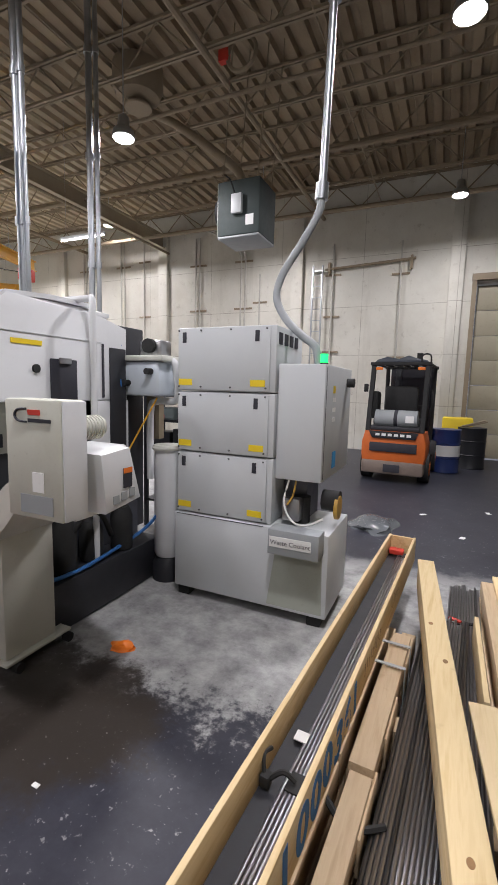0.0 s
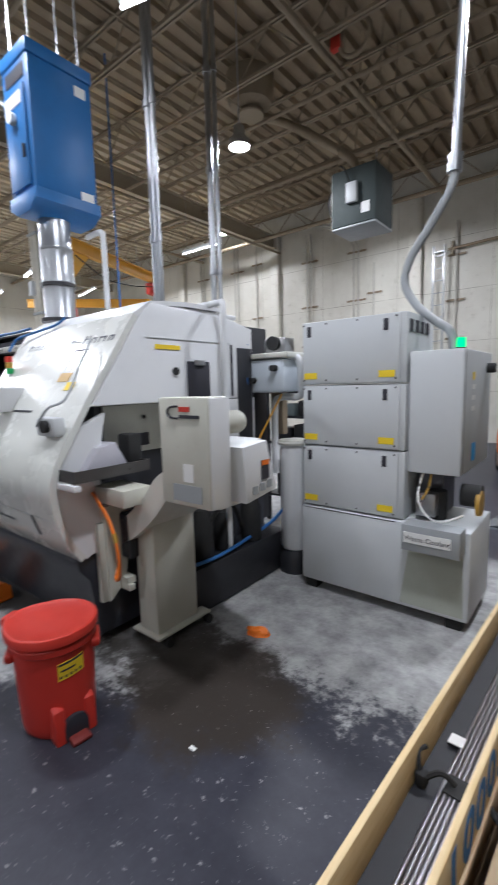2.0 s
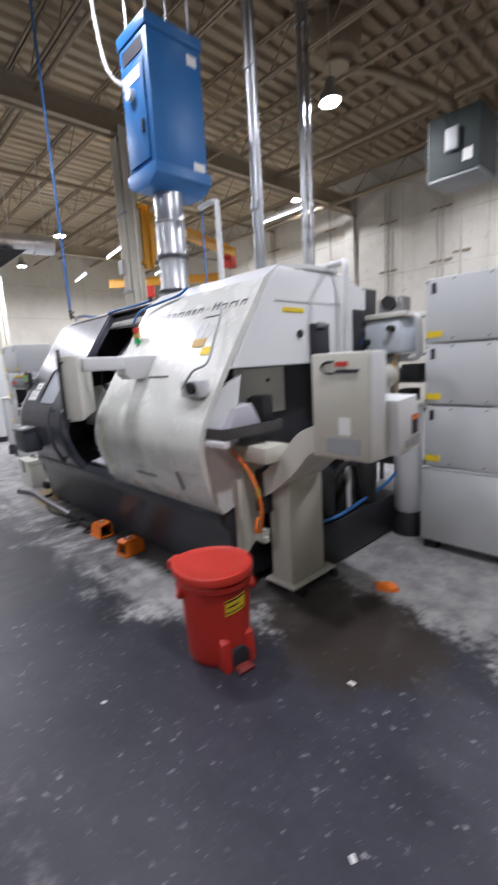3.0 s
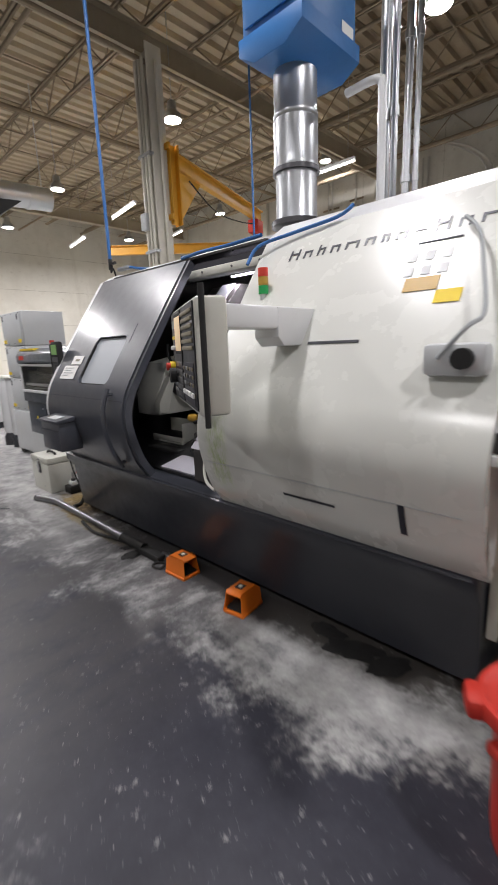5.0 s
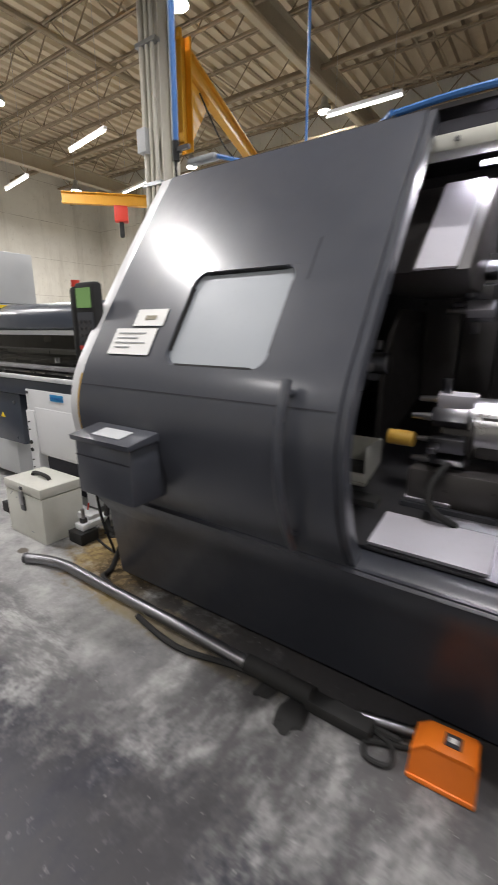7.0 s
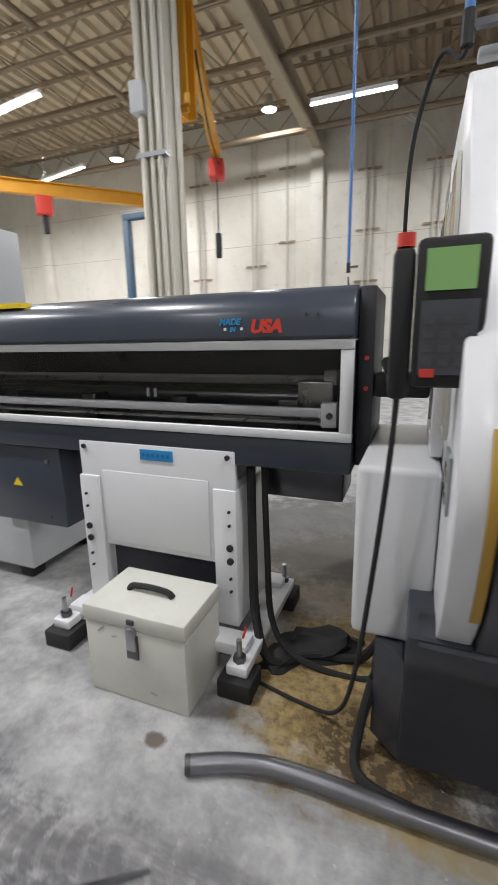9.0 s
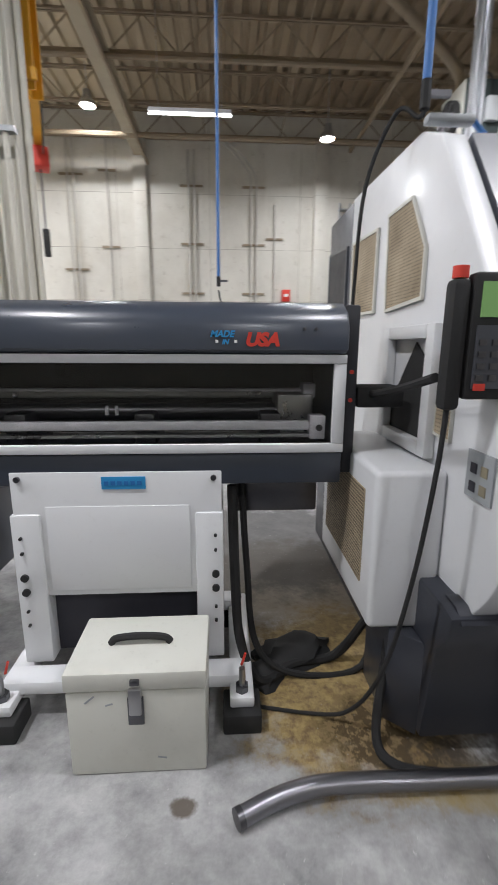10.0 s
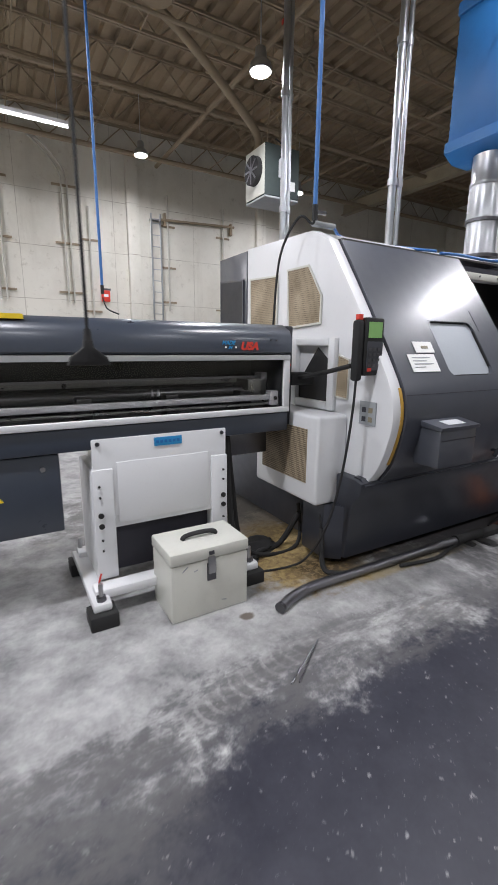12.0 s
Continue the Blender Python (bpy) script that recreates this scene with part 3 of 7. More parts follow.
def roller_door():
    t = thing("roller_door", (2.5, WALL_Y + 0.1, 0), "stained cream sectional door, closed", "door")
    tagged(t, kind="structure")
    for k in range(7):
        part("panel", boxed(0.44, 4.58, WALL_Y + 0.12, WALL_Y + 0.17, 0.02 + 0.6 * k, 0.61 + 0.6 * k, 0.012), "cream_stained", t)
    for x in (0.36, 4.62):
        part("track", boxed(x - 0.05, x + 0.05, WALL_Y - 0.1, WALL_Y - 0.004, 0, 4.3), "joist", t, "dark steel track")
    part("header", boxed(0.3, 4.7, WALL_Y - 0.12, WALL_Y - 0.004, 4.3, 4.45), "joist", t)


roller_door()

for k, x in enumerate((-18.2, -15.6, -13.2, -10.6, -7.0, -5.2, -1.9, 1.6, 4.6)):
    bm = rod(rod(B(), (x, BACK_Y, ROOF - 0.70), (x, WALL_Y, ROOF - 0.70), 0.014, seg=6), (x, BACK_Y, ROOF - 0.11), (x, WALL_Y, ROOF - 0.11), 0.014, seg=6)
    single("joist_bridging", bm, "joist", "thin steel rods bridging the roof joists", "bridging", "bridging rods", "structure")
# pipes under the roof
for x0, y0, x1, y1, z, r, m in ((-26, 9.0, 9, 9.0, 6.15, 0.05, "joist"), (-26, 3.1, 9, 3.1, 6.2, 0.04, "joist"), (-8.4, -7, -8.4, 12.3, 5.75, 0.035, "joist"), (-11.8, -7, -11.8, 12.3, 6.1, 0.05, "joist"),
                                (-3.4, -7, -3.4, 12.3, 6.15, 0.05, "joist"), (-26, 11.2, 9, 11.2, 5.9, 0.06, "joist"), (-26, 6.6, 9, 6.6, 5.95, 0.03, "joist"), (0.8, -7, 0.8, 12.3, 6.2, 0.04, "joist")):
    single("roof_pipe", rod(B(), (x0, y0, z), (x1, y1, z), r, seg=8), m, "painted service pipe run under the roof joists", "pipe", "roof pipes", "structure")


def standing_conduit(name, x, y, z0, tubes, label):
    t = thing(name, (x, y, z0), label, "conduit", "hanging conduits")
    for dx, dy, r in tubes:
        part("tube", rod(B(), (x + dx, y + dy, z0), (x + dx, y + dy, 6.95), r, seg=12), "galv", t)
        for z in (3.1, 4.4, 5.6):
            part("coupling", rod(B(), (x + dx, y + dy, z), (x + dx, y + dy, z + 0.07), r * 1.35, seg=12), "galv", t)
    return t


t = standing_conduit("steel_conduit", -3.85, 3.36, 2.19, ((0, 0, 0.042), (0.09, -0.02, 0.026)), "tall galvanised conduits dropping from the roof to the lathe")
t = standing_conduit("steel_conduit", -4.32, 4.75, 0.0, ((0, 0, 0.04), (0.09, 0.03, 0.03)), "tall galvanised conduits standing behind the lathe")


# ---- steel column with the jib crane ----
def column(x, y):
    t = thing("steel_column", (x, y, 0), "cream-painted steel column with conduits strapped to it", "column", "columns")
    tagged(t, kind="structure")
    bm = B()
    for d in (-0.14, 0.14):
        box(bm, x + d - 0.01, x + d + 0.01, y - 0.14, y + 0.14, 0, 5.9)
    box(bm, x - 0.13, x + 0.13, y - 0.01, y + 0.01, 0, 5.9)
    part("post", bm, "columnpaint", t)
    for k, (dx, dy, r) in enumerate(((-0.09, -0.17, 0.03), (0.0, -0.17, 0.022), (0.08, -0.165, 0.026), (0.18, 0.02, 0.03))):
        part("conduit", rod(B(), (x + dx, y + dy, 0.4), (x + dx, y + dy, 5.7), r, seg=8), "columnpaint", t)
    for z in (1.6, 3.0, 4.4):
        part("strap", boxed(x - 0.16, x + 0.16, y - 0.205, y - 0.125, z, z + 0.04), "galv", t)
    part("junction_box", boxed(x - 0.16, x - 0.02, y - 0.25, y - 0.13, 3.35, 3.6, 0.008), "lightgrey", t)
    return t


column(-8.35, 4.46)
column(-17.5, 4.4)


def jib_crane():
    t = thing("jib_crane", (-8.2, 4.72, 3.5), "yellow jib crane on a steel column with a red hoist", "crane")
    bm = B()
    box(bm, -8.30, -8.12, 4.59, 4.61, 3.45, 4.62)
    box(bm, -8.30, -8.12, 4.75, 4.77, 3.45, 4.62)
    box(bm, -8.215, -8.205, 4.61, 4.75, 3.45, 4.62)
    part("mast", bm, "crane", t)
    for z in (3.5, 4.52):
        part("hinge", boxed(-8.33, -8.09, 4.545, 4.587, z, z + 0.09, 0.008), "crane", t)
    m = Matrix.Translation((-8.2, 4.76, 0)) @ pose(0, 0, 0, 0, 0, 20)
    bm = B()
    box(bm, -0.06, 0.06, 0.0, 3.6, 4.28, 4.30, m=m)
    box(bm, -0.06, 0.06, 0.0, 3.6, 4.50, 4.52, m=m)
    box(bm, -0.006, 0.006, 0.0, 3.6, 4.30, 4.50, m=m)
    part("arm", bm, "crane", t)
    bm = B()
    prism(bm, [(0.02, 3.5), (0.02, 4.27), (0.75, 4.27)], "x", -0.01, 0.01)
    bmesh.ops.transform(bm, matrix=m, verts=bm.verts)
    part("gusset", bm, "crane", t)
    h = part("hoist", box(B(), -0.13, 0.13, 3.1, 3.42, 3.98, 4.26, 0.03, m=m), "redprint", t, "red chain hoist")
    p = m @ Vector((0, 3.25, 0))
    part("chain", rod(B(), (p.x, p.y, 2.9), (p.x, p.y, 3.98), 0.012, seg=6), "darksteel", h)
    part("pendant", box(B(), -0.05, 0.05, 3.2, 3.3, 2.75, 3.15, 0.02, m=m), "rubber", h, "black hand control")
    part("cable", pipe(B(), [m @ Vector((0.05, 0.3, 4.2)), m @ Vector((0.06, 1.2, 3.95)), m @ Vector((0.06, 2.2, 4.0)), m @ Vector((0.05, 3.1, 4.15))], 0.012, 6), "rubber", t)


jib_crane()


def far_jib():
    t = thing("jib_crane", (-11.2, 9.1, 0), "small yellow jib crane standing on its own post far back", "crane")
    part("mast", rod(B(), (-11.2, 9.1, 0), (-11.2, 9.1, 4.3), 0.11, seg=12), "crane", t)
    m = Matrix.Translation((-11.2, 9.1, 0)) @ pose(0, 0, 0, 0, 0, 136)
    bm = B()
    box(bm, -0.07, 0.07, -0.1, 3.5, 4.06, 4.08, m=m)
    box(bm, -0.07, 0.07, -0.1, 3.5, 4.28, 4.30, m=m)
    box(bm, -0.008, 0.008, -0.1, 3.5, 4.08, 4.28, m=m)
    part("arm", bm, "crane", t)
    h = part("hoist", box(B(), -0.12, 0.12, 2.1, 2.4, 3.72, 4.055, 0.03, m=m), "redprint", t, "red hoist")
    part("hook", box(B(), -0.05, 0.05, 2.2, 2.3, 3.4, 3.72, 0.02, m=m), "rubber", h)


far_jib()


# ---- the lathe ----
def spline(pts, n):
    out = []
    for i in range(len(pts) - 1):
        a, b_, c, d = (Vector(pts[max(i - 1, 0)]), Vector(pts[i]), Vector(pts[i + 1]), Vector(pts[min(i + 2, len(pts) - 1)]))
        for k in range(n):
            s = k / n
            out.append(tuple(0.5 * ((2 * b_) + (c - a) * s + (2 * a - 5 * b_ + 4 * c - d) * s * s + (3 * b_ - a - 3 * c + d) * s ** 3)))
    return out + [tuple(pts[-1])]


FRONT = spline([(1.50, 0.60), (1.42, 0.72), (1.36, 0.90), (1.345, 1.04), (1.38, 1.18), (1.46, 1.32), (1.63, 1.58), (1.80, 1.83), (1.97, 2.07)], 4)


def y_at(z):
    return float(np.interp(z, [p[1] for p in FRONT], [p[0] for p in FRONT]))


def curved(bm, xs, prof, skip=None, thick=0.03, back=0.0):
    """A sheet bent to a profile (y, z), cut across at each x; skip(x, z) leaves a hole."""
    g = [[bm.verts.new((x, p[0] + back, p[1])) for p in prof] for x in xs]
    fs = []
    for i in range(len(xs) - 1):
        for j in range(len(prof) - 1):
            if skip and skip((xs[i] + xs[i + 1]) / 2, (prof[j][1] + prof[j + 1][1]) / 2):
                continue
            fs.append(bm.faces.new((g[i][j], g[i + 1][j], g[i + 1][j + 1], g[i][j + 1])))
    bmesh.ops.recalc_face_normals(bm, faces=fs)
    if fs[0].normal.y > 0:
        bmesh.ops.reverse_faces(bm, faces=fs)
    bmesh.ops.solidify(bm, geom=fs, thickness=thick)
    loose = [v for v in bm.verts if not v.link_faces]
    bmesh.ops.delete(bm, geom=loose, context="VERTS")
    return bm


def patch(x0, x1, z0, z1, out=0.004, n=4, prof=None):
    """A thin sticker that follows the curved front."""
    bm = B()
    zs = [z0 + (z1 - z0) * k / n for k in range(n + 1)]
    return curved(bm, [x0, x1], [(y_at(z) - out, z) for z in zs], thick=0.002)


def lathe_x(x0, x1, y, z, r, seg=32):
    """A turned body about a line along x, with chamfered rims."""
    c = min(0.008, r * 0.15)
    bm = B()
    rings = [[bm.verts.new((x, y + q * math.cos(2 * math.pi * k / seg), z + q * math.sin(2 * math.pi * k / seg))) for k in range(seg)] for q, x in ((r - c, x0), (r, x0 + c), (r, x1 - c), (r - c, x1))]
    for a, b_ in zip(rings, rings[1:]):
        for k in range(seg):
            bm.faces.new((a[k], a[(k + 1) % seg], b_[(k + 1) % seg], b_[k]))
    bm.faces.new(rings[0][::-1])
    bm.faces.new(rings[-1])
    return bm


def lathe_machine():
    t = thing("cnc_lathe", (-4.2, 2.2, 0), "large white and charcoal turning centre with its door open", "machine tool")
    # bed and sump
    part("base", prism(B(), [(1.58, 0.07), (1.53, 0.45), (1.47, 0.53), (1.465, 0.60), (1.52, 0.615), (3.3, 0.615), (3.3, 0.07)], "x", -5.93, -2.44, 0.012), "basepaint", t, "dark slate base with a folded lip")
    part("base_lip", prism(B(), [(1.455, 0.585), (1.50, 0.622), (1.56, 0.625), (1.56, 0.616), (1.463, 0.58)], "x", -5.90, -2.46), "basepaint", t)
    for x in (-5.6, -4.6, -3.6, -2.7):
        part("levelling_foot", rod(B(), (x, 1.8, 0), (x, 1.8, 0.07), 0.06, seg=12), "darksteel", t)
    part("end_step", prism(B(), [(-5.93, 1.60), (-5.93, 1.95), (-6.02, 1.9), (-6.02, 1.68)], "z", 0.05, 0.42, 0.01), "basepaint", t)
    part("sump", boxed(-2.44, -2.19, 2.12, 3.28, 0.01, 0.34, 0.012), "black", t, "black coolant sump with a blue hose on it")
    part("rear_body", boxed(-5.74, -2.65, 2.75, 3.5, 0.62, 2.12, 0.02), "charcoal", t)
    part("roof", boxed(-5.74, -2.42, 2.15, 2.95, 2.12, 2.155, 0.008), "white", t)
    # end cover towards the bar feeder
    ins = [(y - 0.018, z) for y, z in FRONT]
    part("end_panel", prism(B(), ins + [(2.12, 2.15), (2.97, 2.18), (2.97, 0.36), (2.42, 0.36), (2.0, 0.36), (1.62, 0.40)], "x", -5.86, -5.776, 0.008), "white", t)
    part("rear_end_panel", boxed(-5.86, -5.80, 2.975, 3.48, 0.40, 2.17, 0.008), "charcoal", t)
    part("edge_trim", shell(B(), [(y - 0.022, z) for y, z in FRONT[4:17]], "x", -5.80, -5.778, 0.006), "amber", t, "thin yellow warning edge")

    def window(outline, mat, frame_mat, name, x=-5.868):
        cy, cz = sum(p[0] for p in outline) / len(outline), sum(p[1] for p in outline) / len(outline)
        inner = [(cy + (y - cy) * 0.93, cz + (z - cz) * 0.93) for y, z in outline]
        bm = B()
        n = len(outline)
        o = [bm.verts.new((x - 0.006, *p)) for p in outline]
        i1 = [bm.verts.new((x - 0.006, *p)) for p in inner]
        i2 = [bm.verts.new((x + 0.02, *p)) for p in inner]
        o2 = [bm.verts.new((x + 0.006, *p)) for p in outline]
        for k in range(n):
            j = (k + 1) % n
            bm.faces.new((o[k], o[j], i1[j], i1[k]))
            bm.faces.new((i1[k], i1[j], i2[j], i2[k]))
            bm.faces.new((o2[k], o2[j], o[j], o[k]))
        w = part(name, bm, frame_mat, t)
        part("pane", prism(B(), inner, "x", x - 0.003, x + 0.004), mat, w)
        return w

    window([(2.38, 1.94), (2.13, 1.94), (1.98, 1.73), (1.98, 1.55), (2.35, 1.53)], MESHPANE, "cream", "vent_window")
    window([(2.91, 1.94), (2.50, 1.92), (2.50, 1.54), (2.90, 1.55)], MESHPANE, "cream", "vent_window")
    window([(3.45, 1.98), (3.02, 1.95), (3.02, 1.56), (3.45, 1.58)], "black", "charcoal", "rear_window")
    window([(1.79, 1.36), (1.69, 1.33), (1.69, 1.08), (1.80, 1.09)], MESHPANE, "cream", "vent_window")
    # framed hatch where the bar comes in
    h = part("hatch_frame", box(box(box(box(B(), -5.90, -5.862, 2.20, 2.26, 1.00, 1.46, 0.006), -5.90, -5.862, 1.80, 1.86, 1.00, 1.46, 0.006), -5.90, -5.862, 1.86, 2.20, 1.41, 1.46, 0.006), -5.90, -5.862, 1.86, 2.20, 1.00, 1.05, 0.006), "white", t)
    part("hatch_inside", prism(B(), [(2.20, 1.05), (1.86, 1.05), (1.86, 1.30), (2.00, 1.40), (2.20, 1.16)], "x", -5.868, -5.862), "rubber", h)
    part("end_box", boxed(-6.1, -5.862, 1.68, 2.40, 0.42, 0.99, 0.022, 3), "white", t)
    part("end_box_mesh", boxed(-6.106, -6.101, 1.78, 2.3, 0.55, 0.9), MESHPANE, t, "brown perforated mesh")
    part("rating_plate", boxed(-5.868, -5.862, 1.45, 1.58, 0.95, 1.09), "hose", t, "grey printed plate")
    for k in range(4):
        part("plate_print", boxed(-5.871, -5.8685, 1.475 + 0.052 * (k % 2), 1.505 + 0.052 * (k % 2), 0.97 + 0.055 * (k // 2), 1.0 + 0.055 * (k // 2)), "ink" if k % 2 else "khaki", t)
    # sliding door
    zs = [p[1] for p in FRONT]
    wx0, wx1, wz0, wz1 = -5.32, -4.87, 1.235, 1.575
    xs = [-5.77, -5.74, wx0 - 0.005, wx0, wx1, wx1 + 0.005, -4.64, -4.59]
    rows = sorted({*zs, wz0, wz1})
    hole = lambda x, z: wx0 < x < wx1 and wz0 < z < wz1
    d = part("sliding_door", curved(B(), xs, [(y_at(z) - 0.035, z) for z in rows], hole, 0.035), "charcoal", t, "charcoal sliding door with a frosted window")
    part("door_lip", curved(B(), [-4.588, -4.562], [(y_at(z) - 0.022, z) for z in zs], None, 0.05), "charcoal", d, "folded door edge")
    part("window_pane", curved(B(), [wx0 - 0.02, wx1 + 0.02], [(y_at(z) - 0.012, z) for z in np.linspace(1.21, 1.60, 6)], thick=0.006), "frost", d, "dusty frosted pane")
    for cx, sx in ((wx0, 1), (wx1, -1)):
        for cz, sz in ((wz0, 1), (wz1, -1)):
            r = 0.055
            ring = [(cx, cz)] + [(cx + sx * r * (1 - math.sin(radians(a))), cz + sz * r * (1 - math.cos(radians(a)))) for a in range(0, 91, 15)]
            bm = B()
            f = [bm.verts.new((u, y_at(v) - 0.034, v)) for u, v in ring]
            g = [bm.verts.new((u, y_at(v) - 0.004, v)) for u, v in ring]
            n = len(ring)
            bm.faces.new(f)
            bm.faces.new(g[::-1])
            for k in range(n):
                bm.faces.new((f[k], f[(k + 1) % n], g[(k + 1) % n], g[k]))
            part("window_corner", bm, "charcoal", d)
    bm = B()
    for x0, x1 in ((wx0 - 0.003, wx0 + 0.006), (wx1 - 0.006, wx1 + 0.003)):
        curved(bm, [x0, x1], [(y_at(z) - 0.030, z) for z in np.linspace(wz0 + 0.055, wz1 - 0.055, 5)], thick=0.015)
    for z in (wz0 + 0.003, wz1 - 0.003):
        curved(bm, [wx0 + 0.055, wx1 - 0.055], [(y_at(z + k) - 0.027, z + k) for k in (-0.003, 0.003)], thick=0.012)
    part("window_seal", bm, "rubber", d)
    part("panel_crease", patch(wx1 + 0.05, wx1 + 0.054, 1.52, 1.66, 0.0375, 6), "ink", d)
    part("handle", pipe(B(), [(-4.745, y_at(z) - 0.085, z) for z in (0.66, 0.8, 0.95, 1.1, 1.22)], 0.016, 8), "charcoal", d)
    for z in (0.7, 1.18):
        part("handle_bracket", rod(B(), (-4.745, y_at(z) - 0.085, z), (-4.745, y_at(z) - 0.03, z), 0.012, seg=8), "charcoal", d)
    part("door_seam", curved(B(), [-5.76, -4.60], [(y_at(z) - 0.0365, z) for z in (1.137, 1.140)], thick=0.004), "ink", d)
    part("warning_label", patch(-5.56, -5.39, 1.375, 1.44, 0.041), "label", d, "white warning label")
    part("warning_label", patch(-5.65, -5.41, 1.265, 1.365, 0.041), "label", d, "white warning label")
    for k in range(4):
        part("label_print", patch(-5.62, -5.62 + (0.16, 0.12, 0.17, 0.09)[k], 1.345 - 0.018 * k, 1.349 - 0.018 * k, 0.0445, 1), "hose", d)
    part("label_print", patch(-5.50, -5.44, 1.40, 1.415, 0.0445, 2), "khaki", d)
    b = part("door_box", box(B(), -5.63, -5.30, 1.18, 1.36, 0.725, 0.955, 0.015), "charcoal", d, "charcoal box with a sloped lid")
    part("lid", prism(B(), [(1.17, 0.945), (1.165, 0.965), (1.34, 0.995), (1.36, 0.96)], "x", -5.64, -5.29, 0.004), "charcoal", b)
    part("lid_label", prism(B(), [(1.20, 0.9725), (1.20, 0.9745), (1.27, 0.9865), (1.27, 0.9845)], "x", -5.54, -5.38), "lightgrey", b)
    part("lid_gap", boxed(-5.62, -5.31, 1.177, 1.181, 0.885, 0.89), "ink", b)
    # fixed cover with the maker's marks
    c = part("front_cover", curved(B(), [-3.82, -3.79, -3.2, -2.5, -2.405], [(y - 0.03, z) for y, z in FRONT], None, 0.04), STAIN, t, "glossy white curved cover with a green coolant stain")
    part("top_cover", curved(B(), [-3.82, -2.405], [(1.94, 2.07), (2.0, 2.11), (2.08, 2.16), (2.4, 2.19), (2.75, 2.19)], None, 0.03), "white", t)
    part("cover_side", prism(B(), [(y + 0.012, z) for y, z in FRONT[:22]] + [(1.70, 1.46), (1.64, 1.2), (1.64, 0.9), (1.74, 0.62), (1.55, 0.62)], "x", -2.46, -2.42), "white", t)
    part("cover_edge", prism(B(), [(y + 0.012, z) for y, z in FRONT[:22]] + [(1.75, 1.45), (1.75, 0.62), (1.55, 0.62)], "x", -3.815, -3.78), "cream", t)
    # plain strokes stand for the maker's name
    x = -3.58
    for k in range(13):
        w = (0.062, 0.05, 0.045, 0.05, 0.07, 0.05, 0.035, 0.05, 0.05, 0.06, 0.05, 0.075, 0.05)[k]
        top = 1.955 if k in (0, 2, 9) else 1.938
        if k == 8:
            part("name_mark", patch(x, x + w, 1.918, 1.924, 0.034, 1), "hose", c)
        else:
            part("name_mark", patch(x, x + 0.011, 1.90, top, 0.034, 2), "charcoal", c)
            part("name_mark", patch(x + w - 0.011, x + w, 1.90, top if k in (0, 9) else 1.938, 0.034, 2), "charcoal", c)
            part("name_mark", patch(x + 0.012, x + w - 0.012, 1.928, 1.937, 0.034, 1), "charcoal", c)
        x += w + 0.0345
    part("name_line", patch(-2.86, -2.68, 1.855, 1.862, 0.034, 1), "ink", c)
    for k in range(6):
        part("model_mark", patch(-2.88 + 0.07 * (k % 3), -2.84 + 0.07 * (k % 3), 1.78 - 0.06 * (k // 3), 1.82 - 0.06 * (k // 3), 0.034, 1), "lightgrey", c)
    for x0, x1, z in ((-3.24, -2.98, 1.464), (-3.267, -2.99, 0.78)):
        part("finger_slot", patch(x0, x1, z, z + 0.011, 0.0345, 1), "ink", c, "dark recessed finger slot")
    part("lower_seam", patch(-3.80, -2.47, 0.868, 0.871, 0.034, 1), "lightgrey", c)
    part("finger_slot", patch(-2.70, -2.675, 0.74, 0.87, 0.036, 3), "ink", c)
    part("warning_label", patch(-2.72, -2.62, 1.60, 1.65, 0.035, 2), "yellow", c, "yellow warning label")
    part("warning_label", patch(-2.86, -2.72, 1.655, 1.71, 0.035, 2), "amber", c)
    # upper side block above the conveyor
    part("side_block", prism(B(), [(1.56, 1.50), (1.62, 1.52), (1.98, 2.06), (2.08, 2.15), (2.84, 2.12), (3.12, 2.06), (3.12, 1.50)], "x", -2.60, -2.40, 0.01), "white", t, "white side cover with a yellow label")
    part("side_seam", boxed(-2.398, -2.394, 2.02, 2.84, 1.925, 1.929), "lightgrey", t)
    part("warning_label", boxed(-2.398, -2.395, 2.09, 2.31, 1.855, 1.885), "yellow", t)
    part("lock", rod(B(), (-2.40, 2.26, 1.71), (-2.385, 2.26, 1.71), 0.027), "rubber", t)
    part("side_vent", boxed(-2.398, -2.392, 2.84, 2.86, 1.52, 1.92), "ink", t)
    part("rear_side", boxed(-2.9, -2.50, 3.14, 3.46, 0.35, 2.1, 0.01), "black", t, "black rear cabinet")
    part("rear_panel", boxed(-2.46, -2.402, 2.78, 3.14, 0.85, 1.497, 0.006), "white", t)
    part("rear_door", boxed(-2.401, -2.390, 2.92, 3.10, 1.0, 1.90, 0.004), "black", t, "dark rear door with rounded corners")
    part("side_wall", boxed(-2.72, -2.62, 1.75, 3.12, 0.62, 1.495), "black", t)
    part("chute_back", boxed(-2.618, -2.60, 1.80, 2.30, 1.16, 1.49, 0.004), "cream", t, "cream sheet behind the parts tray")
    part("chute_bolt", rod(B(), (-2.60, 2.12, 1.40), (-2.59, 2.12, 1.40), 0.014, seg=12), "rubber", t)
    part("chute_slot", boxed(-2.605, -2.597, 1.90, 2.16, 1.20, 1.29, 0.004), "ink", t)
    bm = pipe(B(), [(-2.6, 2.62, 2.2), (-2.33, 2.62, 2.2), (-2.25, 2.60, 2.19), (-2.23, 2.58, 2.08), (-2.23, 2.58, 1.6), (-2.25, 2.6, 0.36)], 0.023, 10)
    part("drain_pipe", bm, "white", t, "white plastic drain pipe")
